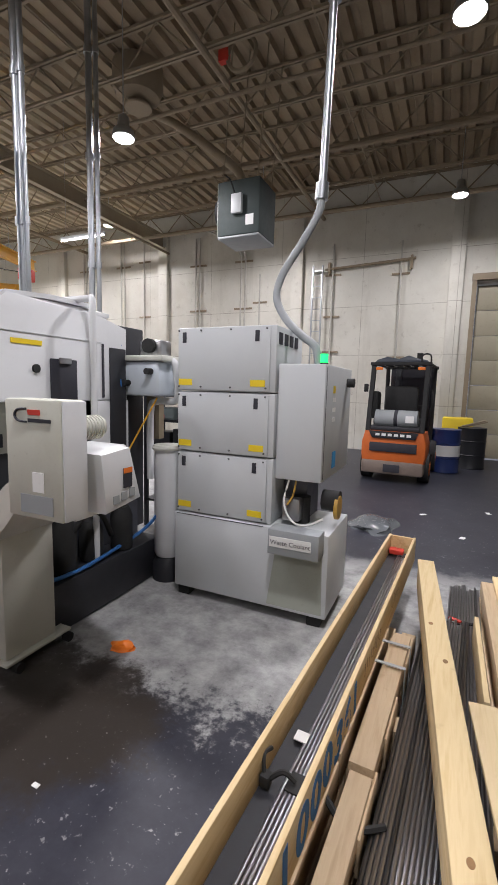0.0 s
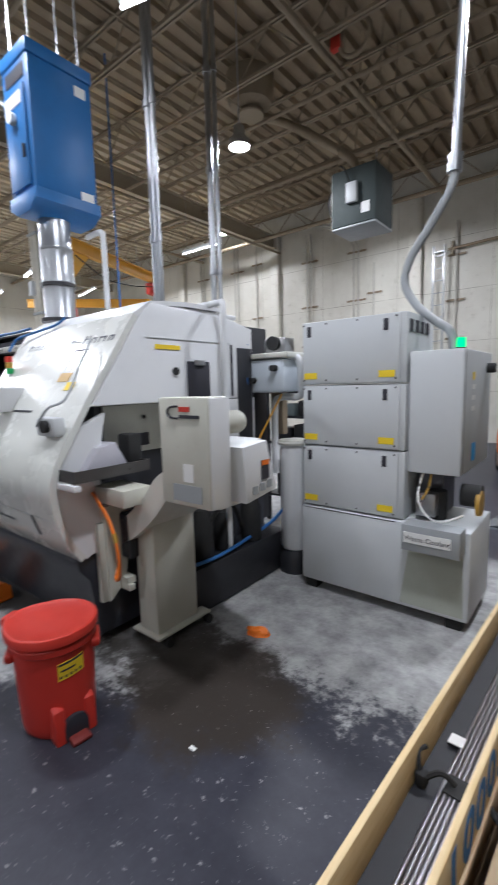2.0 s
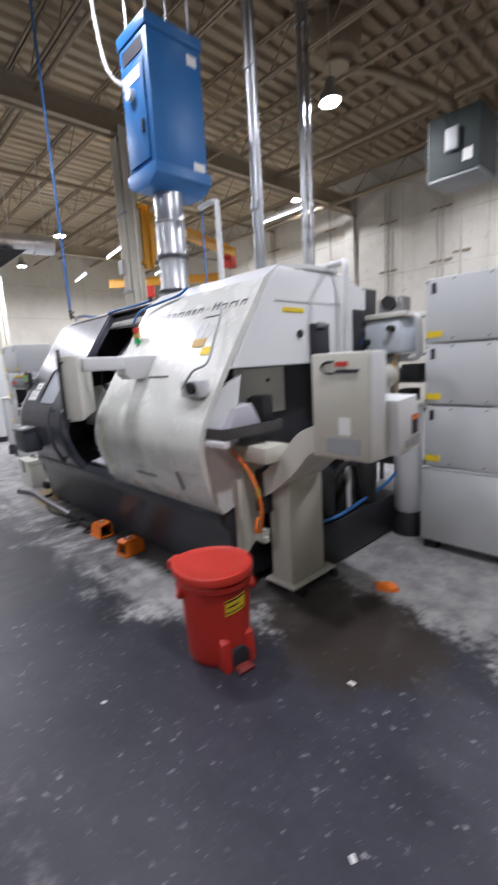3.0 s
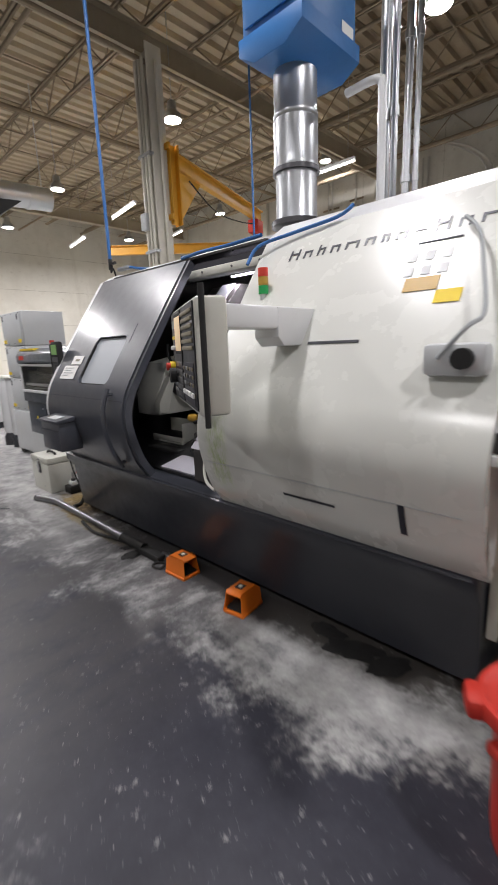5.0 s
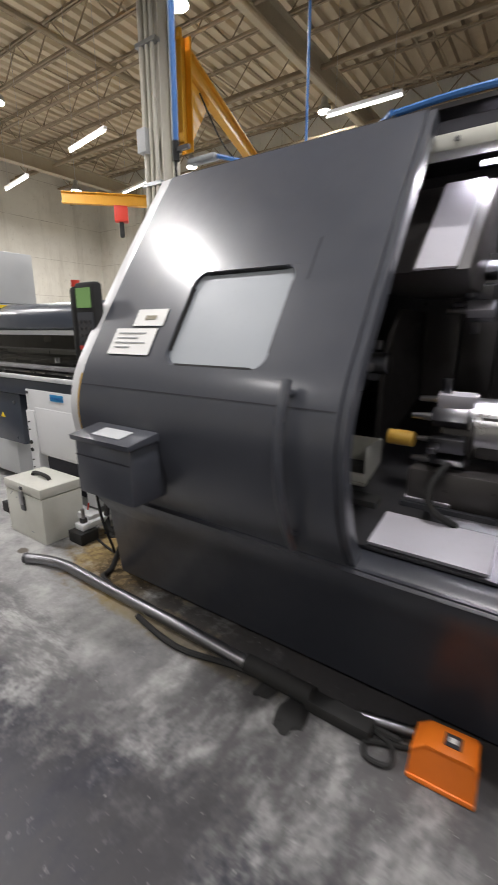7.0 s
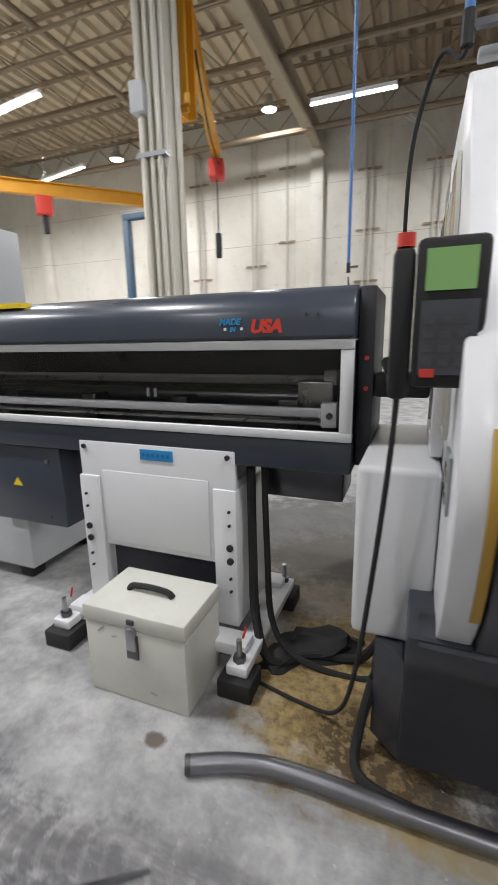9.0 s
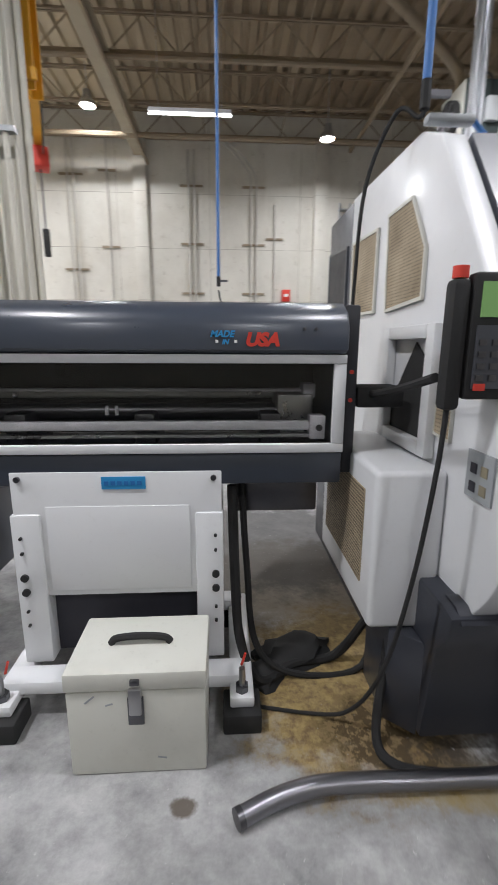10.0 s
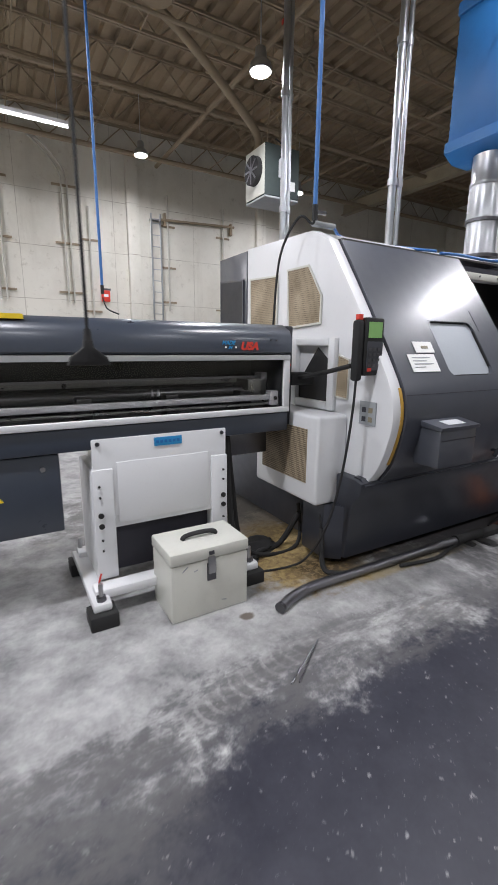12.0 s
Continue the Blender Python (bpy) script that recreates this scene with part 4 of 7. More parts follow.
    part("drain_pipe", pipe(B(), [(-3.37, 2.41, 2.19), (-3.37, 2.41, 2.8), (-3.385, 2.41, 2.87), (-3.44, 2.41, 2.89), (-3.6, 2.41, 2.885)], 0.024, 10), "white", t)
    # opening: header beam, lamp, inner casing
    part("header_beam", boxed(-4.72, -3.82, 2.0, 2.10, 1.955, 2.01, 0.006), "cream", t)
    part("header_slot", boxed(-4.72, -3.82, 2.01, 2.10, 2.012, 2.05), "ink", t)
    for x in (-4.5, -4.2, -3.95):
        part("header_bolt", rod(B(), (x, 1.994, 1.985), (x, 2.001, 1.985), 0.008, seg=8), "darksteel", t)
    part("work_lamp", boxed(-4.46, -4.11, 2.24, 2.265, 1.965, 1.978), "worklamp", t, "glowing work lamp")
    d = bpy.data.lights.new("work_light", "AREA")
    d.shape, d.size, d.size_y, d.energy, d.color = "RECTANGLE", 0.36, 0.03, 4.0, (0.93, 0.92, 1.0)
    new("work_light", d).matrix_basis = pose(-4.28, 2.252, 1.958, -12, 0, 0)
    part("inner_back", boxed(-5.7, -2.6, 2.72, 2.745, 0.62, 2.1), "innards", t)
    part("inner_roof", boxed(-5.7, -3.9, 2.0, 2.72, 2.085, 2.10), "innards", t)
    part("inner_floor", prism(B(), [(1.56, 0.64), (2.72, 1.0), (2.72, 0.97), (1.56, 0.63)], "x", -5.7, -3.9), "darksteel", t)
    part("inner_end", prism(B(), [(y + 0.04, z) for y, z in FRONT] + [(2.72, 2.07), (2.72, 0.62)], "x", -5.72, -5.70), "innards", t)
    part("way_cover", prism(B(), [(1.60, 0.82), (1.53, 0.85), (1.93, 1.28), (2.08, 1.26)], "x", -4.165, -3.80, 0.004), "sheet", t, "brushed steel way cover")
    for k in range(4):
        part("cover_screw", rod(B(), (-4.15, 1.565 + 0.11 * k, 0.895 + 0.118 * k), (-4.15, 1.555 + 0.11 * k, 0.905 + 0.118 * k), 0.006, seg=8), "darksteel", t)
    part("way_cover_side", prism(B(), [(1.54, 0.64), (1.54, 0.83), (1.95, 1.26), (2.3, 1.26), (2.3, 0.7)], "x", -4.15, -3.78), "innards", t)
    part("drip_hose", pipe(B(), [(-3.98, 1.50, 0.86), (-3.97, 1.47, 0.76), (-3.93, 1.45, 0.69), (-3.84, 1.43, 0.665)], 0.009, 8), "cream", t, "clear coolant hose")
    part("chip_guard", prism(B(), [(1.57, 0.645), (1.56, 0.66), (1.80, 0.71), (1.81, 0.69)], "x", -4.56, -4.19, 0.003), "sheet", t, "pale steel chip guard")
    part("chip_guard", prism(B(), [(1.84, 0.73), (1.83, 0.745), (2.10, 0.80), (2.11, 0.785)], "x", -4.52, -4.36, 0.003), "sheet", t)
    part("guard_step", boxed(-4.53, -4.20, 1.805, 1.83, 0.66, 0.735, 0.003), "black", t)
    part("headstock_cover", prism(B(), [(1.84, 0.95), (1.84, 1.12), (1.95, 1.36), (2.3, 1.42), (2.3, 0.95)], "x", -5.25, -4.93, 0.02), "cream", t, "cream headstock casting")
    part("casting_web", prism(B(), [(1.80, 0.98), (1.80, 1.06), (1.92, 1.25), (1.97, 1.25), (1.88, 0.98)], "x", -4.93, -4.86, 0.006), "cream", t)
    k0 = part("coolant_tray", boxed(-5.08, -4.69, 1.86, 2.06, 0.735, 0.75, 0.004), "cream", t, "cream tray with dried coolant")
    part("tray_back", boxed(-5.08, -4.69, 2.045, 2.06, 0.752, 0.90, 0.004), "beige", k0)
    part("tray_front", boxed(-5.08, -4.69, 1.86, 1.872, 0.752, 0.79, 0.004), "cream", k0)
    part("tray_end", boxed(-4.70, -4.69, 1.873, 2.044, 0.752, 0.90, 0.004), "cream", k0)
    part("slide_rail", boxed(-5.0, -4.6, 1.75, 1.85, 0.67, 0.725, 0.01), "rubber", t)
    part("side_shield", prism(B(), [(2.1, 0.66), (2.1, 1.25), (2.3, 1.45), (2.7, 1.45), (2.7, 0.66)], "x", -4.74, -4.72), "innards", t)
    part("chuck_back", lathe_x(-4.96, -4.90, 2.1, 1.22, 0.15), "darksteel", t, "oily chuck backplate")
    part("chuck", lathe_x(-4.90, -4.80, 2.1, 1.22, 0.125), "darksteel", t, "steel chuck")
    part("chuck_nose", lathe_x(-4.80, -4.70, 2.1, 1.22, 0.045), "steel", t, "bright bar in the chuck")
    for k in range(3):
        a = radians(70 + 120 * k)
        part("chuck_jaw", boxed(-4.81, -4.745, 2.1 + 0.08 * math.cos(a) - 0.02, 2.1 + 0.08 * math.cos(a) + 0.02, 1.22 + 0.08 * math.sin(a) - 0.02, 1.22 + 0.08 * math.sin(a) + 0.02, 0.005), "steel", t)
    part("coolant_line", pipe(B(), [(-4.86, 1.92, 1.5), (-4.84, 1.90, 1.42), (-4.82, 1.94, 1.33), (-4.78, 1.98, 1.28)], 0.012, 8), "rubber", t)
    for k in range(4):
        part("way_wiper", boxed(-4.70 + 0.17 * k, -4.54 + 0.17 * k, 2.68 - 0.012 * k, 2.715 - 0.012 * k, 1.0, 1.95, 0.003), "innards", t, "sliding steel way cover plate")
    part("spindle_cover", prism(B(), [(2.0, 1.5), (1.92, 1.56), (2.28, 1.92), (2.5, 1.92), (2.5, 1.5)], "x", -4.72, -4.40, 0.01), "innards", t)
    part("spindle_plate", prism(B(), [(1.915, 1.563), (1.908, 1.57), (2.262, 1.925), (2.27, 1.918)], "x", -4.58, -4.44), "sheet", t)

    def turret(x, y, z, r, w, n, seed):
        u = part("turret", lathe_x(x, x + w, y, z, r), "innards", t, "oily steel tool turret with holders")
        part("turret_hub", lathe_x(x - 0.012, x, y, z, r * 0.55), "steel", u)
        part("turret_housing", boxed(x + w, x + w + 0.16, y - r * 0.75, y + r * 0.9, z - r * 0.8, z + r * 0.8, 0.02), "innards", u)
        rng = random.Random(seed)
        for k in range(n):
            g = Matrix.Translation((x, y, z)) @ pose(0, 0, 0, 360 * k / n + 11, 0, 0)
            h = rng.uniform(0.045, 0.07)
            b = part("tool_holder", box(B(), -0.03, w * 0.85, -0.028, 0.028, r * 0.92, r + h, 0.005, m=g), ("steel", "sheet", "darksteel")[rng.randrange(3)], u)
            part("clamp_screw", rod(B(), g @ Vector((-0.038, 0.012, r + h * 0.4)), g @ Vector((-0.03, 0.012, r + h * 0.4)), 0.007, seg=8), "ink", b)
            if k % 2:
                part("tool", rod(B(), g @ Vector((-0.10 - 0.03 * rng.random(), -0.004, r + h * 0.5)), g @ Vector((-0.028, -0.004, r + h * 0.5)), 0.011, 0.016, 10), "steel", b)
            else:
                part("tool", box(B(), -0.02, 0.012, -0.01, 0.01, r + h, r + h + 0.055, 0.002, m=g), "darksteel", b)
        return u

    turret(-4.43, 2.38, 1.53, 0.085, 0.09, 8, 3)
    turret(-4.43, 1.99, 0.985, 0.10, 0.11, 8, 8)
    part("sub_spindle", lathe_x(-4.36, -4.17, 2.02, 1.0, 0.115), "steel", t, "bright sub-spindle nose")
    part("sub_nose", lathe_x(-4.62, -4.52, 1.90, 0.955, 0.03), "amber", t, "brass collet")
    part("tool_hose", pipe(B(), [(-4.38, 1.84, 0.9), (-4.42, 1.77, 0.82), (-4.40, 1.74, 0.75), (-4.32, 1.76, 0.70)], 0.013, 8), "rubber", t)
    part("slide_base", boxed(-4.52, -4.18, 1.84, 2.12, 0.72, 0.86, 0.015), "innards", t)
    # swinging control panel
    a, e = Vector((-3.87, 1.24, 0)), Vector((-3.255, 0.88, 0))
    ang = math.degrees(math.atan2(e.y - a.y, e.x - a.x))
    m = Matrix.Translation((a + e) / 2 + Vector((0, 0, -0.02))) @ pose(0, 0, 0, 0, 0, ang)
    w = (e - a).length / 2
    p = part("control_panel", box(B(), -w, w, 0, 0.12, 1.235, 1.665, 0.016, m=m), "cream", t, "operator panel with screen and keys on a swing arm")
    part("face", box(B(), -w + 0.018, w - 0.018, -0.006, 0.002, 1.255, 1.65, m=m), "black", p)
    part("screen", box(B(), -w + 0.16, -w + 0.35, -0.011, -0.0065, 1.475, 1.625, 0.003, m=m), "screen", p, "glowing screen with a tan image")
    part("screen_frame", box(B(), -w + 0.148, -w + 0.362, -0.0095, -0.0062, 1.463, 1.637, m=m), "rubber", p)
    for k in range(6):
        part("key_strip", box(B(), -w + 0.39, w - 0.04, -0.012, -0.0065, 1.478 + 0.027 * k, 1.494 + 0.027 * k, 0.003, m=m), "khaki", p)
    for k in range(5):
        part("key_strip", box(B(), -w + 0.16, -w + 0.36, -0.012, -0.0065, 1.27 + 0.034 * k, 1.292 + 0.034 * k, 0.003, m=m), "darksteel", p)
    part("switch_plate", box(B(), -w + 0.385, w - 0.045, -0.009, -0.0065, 1.27, 1.43, m=m), "ink", p)
    for k in range(4):
        part("switch", box(B(), -w + 0.41 + 0.075 * k, -w + 0.45 + 0.075 * k, -0.02, -0.0095, 1.30, 1.32, 0.004, m=m), "label", p)
    part("dial", rod(B(), m @ Vector((-w + 0.105, -0.04, 1.36)), m @ Vector((-w + 0.105, -0.005, 1.36)), 0.036), "rubber", p)
    g = part("stop_collar", rod(B(), m @ Vector((-w + 0.05, -0.03, 1.40)), m @ Vector((-w + 0.05, -0.005, 1.40)), 0.026), "yellow", p)
    part("stop_button", rod(B(), m @ Vector((-w + 0.05, -0.05, 1.40)), m @ Vector((-w + 0.05, -0.03, 1.40)), 0.019), "redprint", g, "red stop button")
    for k in range(4):
        part("button", rod(B(), m @ Vector((-w + 0.035 + 0.03 * k, -0.018, 1.49)), m @ Vector((-w + 0.035 + 0.03 * k, -0.005, 1.49)), 0.010, seg=10), "label", p)
    for k in range(5):
        part("model_mark", box(B(), -w + 0.04 + 0.02 * k, -w + 0.054 + 0.02 * k, -0.0085, -0.0065, 1.58, 1.615, m=m), "hose", p)
    g = part("guard_bar", rod(B(), m @ Vector((w + 0.04, 0.02, 1.20)), m @ Vector((w + 0.04, 0.02, 1.70)), 0.011, seg=10), "rubber", p, "black grab bar")
    for z in (1.25, 1.62):
        part("bar_bracket", rod(B(), m @ Vector((w - 0.005, 0.03, z)), m @ Vector((w + 0.045, 0.02, z)), 0.009, seg=8), "rubber", g)
    rng = random.Random(5)
    for r in range(3):
        for k in range(9):
            part("button", box(B(), -w + 0.392 + 0.031 * k, -w + 0.412 + 0.031 * k, -0.014, -0.0092, 1.34 + 0.03 * r, 1.355 + 0.03 * r, 0.003, m=m), rng.choice(("darksteel", "khaki", "hose", "rubber", "rubber")), p)
    for k in range(5):
        for r in range(2):
            part("button", box(B(), -w + 0.035 + 0.022 * k, -w + 0.049 + 0.022 * k, -0.012, -0.0062, 1.285 + 0.028 * r, 1.30 + 0.028 * r, 0.002, m=m), rng.choice(("hose", "khaki", "rubber")), p)
    part("key_label", box(B(), -w + 0.03, -w + 0.14, -0.009, -0.0062, 1.53, 1.545, m=m), "yellow", p)
    part("face_rib", box(B(), -w + 0.368, -w + 0.378, -0.012, -0.0062, 1.262, 1.645, m=m), "rubber", p)
    part("arm", boxed(-3.42, -3.28, 1.06, 1.60, 1.535, 1.63, 0.015), "white", t, "white swing arm")
    part("arm_root", prism(B(), [(1.40, 1.46), (1.36, 1.50), (1.36, 1.627), (1.66, 1.627), (1.60, 1.46)], "x", -3.424, -3.276, 0.012), "white", t)
    # stack light
    sx, sy = -3.66, 1.70
    s = part("stack_light", rod(B(), (sx, sy, 1.60), (sx, sy, 1.735), 0.018, seg=10), "white", t, "signal lamp with red, amber and green lenses")
    for k, mt in enumerate((GREENLENS, "amber", "redprint")):
        part("lens", rod(B(), (sx, sy, 1.735 + 0.045 * k), (sx, sy, 1.777 + 0.045 * k), 0.027, seg=16), mt, s)
    # grey hand pendant hung on the cover
    q = part("hand_pendant", boxed(-2.66, -2.45, 1.39, 1.47, 1.34, 1.45, 0.02), "lightgrey", t, "grey handwheel unit with a coiled cable")
    part("handwheel", rod(B(), (-2.52, 1.36, 1.40), (-2.52, 1.389, 1.40), 0.035), "rubber", q)
    part("cable", pipe(B(), [(-2.6, 1.37, 1.40), (-2.52, 1.40, 1.50), (-2.50, 1.50, 1.55), (-2.55, 1.62, 1.72), (-2.6, 1.72, 1.85), (-2.68, 1.80, 1.93)], 0.008, 6), "hose", q)
    part("air_pipe", pipe(B(), [(-4.72, 2.0, 2.11), (-4.5, 2.0, 2.12), (-4.2, 2.01, 2.12), (-3.95, 2.02, 2.13)], 0.012, 8), "bluepipe", t, "blue air line")
    part("air_pipe", pipe(B(), [(-3.86, 1.79, 1.92), (-3.82, 1.85, 2.02), (-3.6, 1.9, 2.06), (-3.35, 1.93, 2.09), (-3.28, 1.97, 2.14)], 0.010, 8), "bluepipe", t)
    part("air_valve", boxed(-5.84, -5.66, 2.12, 2.17, 2.185, 2.215, 0.008), "hose", t, "grey air valve block")
    part("air_pipe", pipe(B(), [(-5.66, 2.145, 2.20), (-5.5, 2.24, 2.172), (-5.2, 2.28, 2.17), (-4.9, 2.22, 2.168), (-4.74, 2.02, 2.125)], 0.011, 8), "bluepipe", t, "blue air line")


def special_materials():
    m, nt, b = nodes_of("brown_perforated_mesh")
    c = ramp(nt, noise_fac(nt, 6, 5), [(0.3, (0.24, 0.19, 0.12)), (0.7, (0.44, 0.36, 0.25))])
    v = nt.nodes.new("ShaderNodeTexVoronoi")
    v.inputs["Scale"].default_value = 75
    v.inputs["Randomness"].default_value = 0.0
    geo = nt.nodes.new("ShaderNodeNewGeometry")
    nt.links.new(geo.outputs["Position"], v.inputs["Vector"])
    holes = ramp(nt, v.outputs["Distance"], [(0.34, (0.22, 0.2, 0.18)), (0.42, (1, 1, 1))])
    nt.links.new(mix(nt, 1.0, c, holes, "MULTIPLY"), b.inputs["Base Color"])
    b.inputs["Roughness"].default_value = 0.7
    # white enamel with a green trickle of dried coolant near its edge
    m2 = paint("white_enamel_stained", (0.69, 0.70, 0.66), 0.24, amount=0.0, coat=0.5, scale=1.2)
    nt2 = m2.node_tree
    base = next(n for n in nt2.nodes if n.type == "BSDF_PRINCIPLED")
    old = base.inputs["Base Color"].links[0].from_socket
    gradient = nt2.nodes.new("ShaderNodeNewGeometry")
    sep = nt2.nodes.new("ShaderNodeSeparateXYZ")
    nt2.links.new(gradient.outputs["Position"], sep.inputs[0])

    def bell(sock, c, w):
        n = nt2.nodes.new("ShaderNodeMath")
        n.operation = "COMPARE"
        sm = nt2.nodes.new("ShaderNodeMapRange")
        sm.interpolation_type = "SMOOTHSTEP"
        d = nt2.nodes.new("ShaderNodeMath")
        d.operation = "SUBTRACT"
        d.inputs[1].default_value = c
        a = nt2.nodes.new("ShaderNodeMath")
        a.operation = "ABSOLUTE"
        nt2.links.new(sock, d.inputs[0])
        nt2.links.new(d.outputs[0], a.inputs[0])
        sm.inputs[1].default_value, sm.inputs[2].default_value, sm.inputs[3].default_value, sm.inputs[4].default_value = w * 0.3, w, 1, 0
        nt2.links.new(a.outputs[0], sm.inputs[0])
        nt2.nodes.remove(n)
        return sm.outputs[0]

    def times(a, c):
        n = nt2.nodes.new("ShaderNodeMath")
        n.operation = "MULTIPLY"
        nt2.links.new(a, n.inputs[0])
        nt2.links.new(c, n.inputs[1])
        return n.outputs[0]

    spots = ramp(nt2, noise_fac(nt2, 22, 6, 0.75, (1.6, 1, 0.6)), [(0.40, (0, 0, 0)), (0.62, (0.9,) * 3)])
    area = times(times(bell(sep.outputs[0], -3.68, 0.10), bell(sep.outputs[2], 0.92, 0.28)), spots)
    nt2.links.new(mix(nt2, area, old, (0.40, 0.50, 0.22)), base.inputs["Base Color"])
    return m, m2


MESHPANE, STAIN = special_materials()
GREENLENS = paint("green_lens", (0.03, 0.42, 0.12), 0.25, amount=0.1)
lathe_machine()


# ---- chip conveyor at the lathe's end ----
def chip_conveyor():
    t = thing("chip_conveyor", (-1.9, 1.9, 0), "beige chip conveyor with its discharge head on a stand", "conveyor")
    part("head", boxed(-1.745, -1.42, 1.555, 1.69, 1.045, 1.555, 0.010), "beige", t, "grey-beige discharge head with a printed mark")
    part("head_side", boxed(-1.418, -1.408, 1.56, 1.685, 1.05, 1.55, 0.004), "white", t)
    part("plate", boxed(-1.66, -1.47, 1.55, 1.553, 1.07, 1.15), "hose", t, "grey rating plate")
    part("paper_tag", boxed(-1.585, -1.52, 1.55, 1.553, 1.165, 1.25), "label", t)
    part("red_mark", boxed(-1.60, -1.53, 1.55, 1.553, 1.49, 1.512), "redprint", t)
    part("name_mark", boxed(-1.60, -1.47, 1.55, 1.553, 1.46, 1.475), "ink", t)
    part("ring_mark", pipe(B(), [(-1.61, 1.551, 1.515), (-1.66, 1.551, 1.51), (-1.68, 1.551, 1.487), (-1.66, 1.551, 1.465), (-1.61, 1.551, 1.46)], 0.005, 6), "ink", t)
    part("gear_motor", rod(B(), (-1.47, 1.70, 1.43), (-1.47, 1.82, 1.43), 0.05, seg=24), "cream", t, "cream finned motor")
    for k in range(6):
        part("fin", rod(B(), (-1.47, 1.71 + 0.018 * k, 1.43), (-1.47, 1.716 + 0.018 * k, 1.43), 0.056, seg=24), "cream", t)
    part("gear_box", boxed(-1.75, -1.50, 1.70, 2.05, 1.0, 1.32, 0.012), "white", t)
    c = part("switch_box", prism(B(), [(1.73, 1.315), (1.92, 1.33), (2.0, 1.07), (1.76, 1.04)], "x", -1.60, -1.375, 0.008), "white", t, "white switch box with warning stickers")
    part("sticker", boxed(-1.374, -1.371, 1.87, 1.93, 1.14, 1.235), "ink", c, "dark warning sticker")
    part("sticker", boxed(-1.3705, -1.3690, 1.87, 1.93, 1.21, 1.235), "orange", c)
    for k in range(3):
        part("sticker", boxed(-1.374, -1.371, 1.80 + 0.055 * k, 1.84 + 0.055 * k, 1.075 + 0.008 * k, 1.115 + 0.008 * k), "hose", c)
    part("chute", shell(B(), spline([(-2.75, 0.70), (-2.4, 0.78), (-2.15, 0.95), (-1.98, 1.12), (-1.76, 1.2)], 5), "y", 1.72, 2.12, 0.14), "cream", t, "curved conveyor trough")
    part("leg", boxed(-2.31, -2.13, 1.78, 2.12, 0.082, 0.98, 0.012), "beige", t, "wide folded-sheet leg")
    part("foot_plate", boxed(-2.36, -2.10, 1.76, 2.21, 0.06, 0.078, 0.004), "beige", t, "rusty foot plate")
    for dx, dy in ((-0.08, 0.05), (0.2, 0.05), (-0.08, 0.4), (0.2, 0.4)):
        part("caster", rod(B(), (-2.3 + dx - 0.02, 1.78 + dy, 0.03), (-2.3 + dx + 0.02, 1.78 + dy, 0.03), 0.03, seg=14), "rubber", t)
    part("brace", boxed(-2.44, -2.30, 1.70, 1.76, 0.40, 0.44), "beige", t)
    part("gusset", prism(B(), [(1.62, 0.3), (1.62, 0.9), (1.82, 0.9), (1.74, 0.4)], "x", -2.42, -2.37), "beige", t)
    part("coil_box", boxed(-2.41, -2.28, 1.72, 1.90, 0.56, 0.84, 0.01), "black", t)
    part("frame_post", boxed(-2.43, -2.39, 1.58, 1.63, 0.30, 0.80, 0.004), "beige", t)
    part("frame_head", boxed(-2.44, -2.14, 1.60, 1.80, 0.93, 1.03, 0.006), "beige", t)
    part("frame_stay", boxed(-2.42, -2.28, 1.70, 1.74, 0.36, 0.40, 0.004), "beige", t)
    part("orange_cable", pipe(B(), [(-2.42, 1.58, 0.99), (-2.32, 1.55, 0.96), (-2.20, 1.54, 0.86), (-2.14, 1.54, 0.70), (-2.17, 1.56, 0.54), (-2.24, 1.58, 0.50), (-2.28, 1.64, 0.56)], 0.010, 8), "orange", t, "orange cable loop")
    part("cable_wrap", rod(B(), (-2.165, 1.54, 0.80), (-2.15, 1.54, 0.75), 0.014, seg=10), "amber", t)
    r = part("catch_tray", boxed(-2.62, -2.25, 1.38, 1.88, 1.10, 1.11), "innards", t, "shallow grey parts tray")
    for x0, x1, y0, y1 in ((-2.62, -2.25, 1.38, 1.392), (-2.62, -2.25, 1.868, 1.88), (-2.62, -2.608, 1.392, 1.868), (-2.262, -2.25, 1.392, 1.868)):
        part("tray_side", boxed(x0, x1, y0, y1, 1.11, 1.165), "innards", r)
    part("tray_bar", boxed(-2.66, -2.22, 1.36, 1.40, 1.06, 1.095, 0.004), "white", t)
    part("slide", prism(B(), [(1.50, 1.12), (1.60, 1.26), (1.72, 1.28), (1.80, 1.14)], "x", -2.56, -2.36, 0.006), "sheet", t, "bright steel slide")
    part("slide_block", boxed(-2.46, -2.34, 1.80, 1.9, 1.14, 1.32, 0.015), "rubber", t)


chip_conveyor()


def clipboard():
    t = thing("clipboard", (-2.39, 2.47, 1.62), "dark clipboard hanging on the white cover", "clipboard")
    m = pose(-2.39, 2.47, 1.62)
    part("board", box(B(), 0.0, 0.012, -0.11, 0.11, -0.14, 0.16, 0.003, m=m), "ink", t)
    part("sheet", box(B(), 0.0125, 0.015, -0.1, 0.1, -0.14, -0.11, m=m), "lime", t, "lime paper edge")
    part("clip", box(B(), 0.012, 0.03, -0.05, 0.05, 0.13, 0.17, 0.006, m=m), "steel", t, "steel clip")


clipboard()


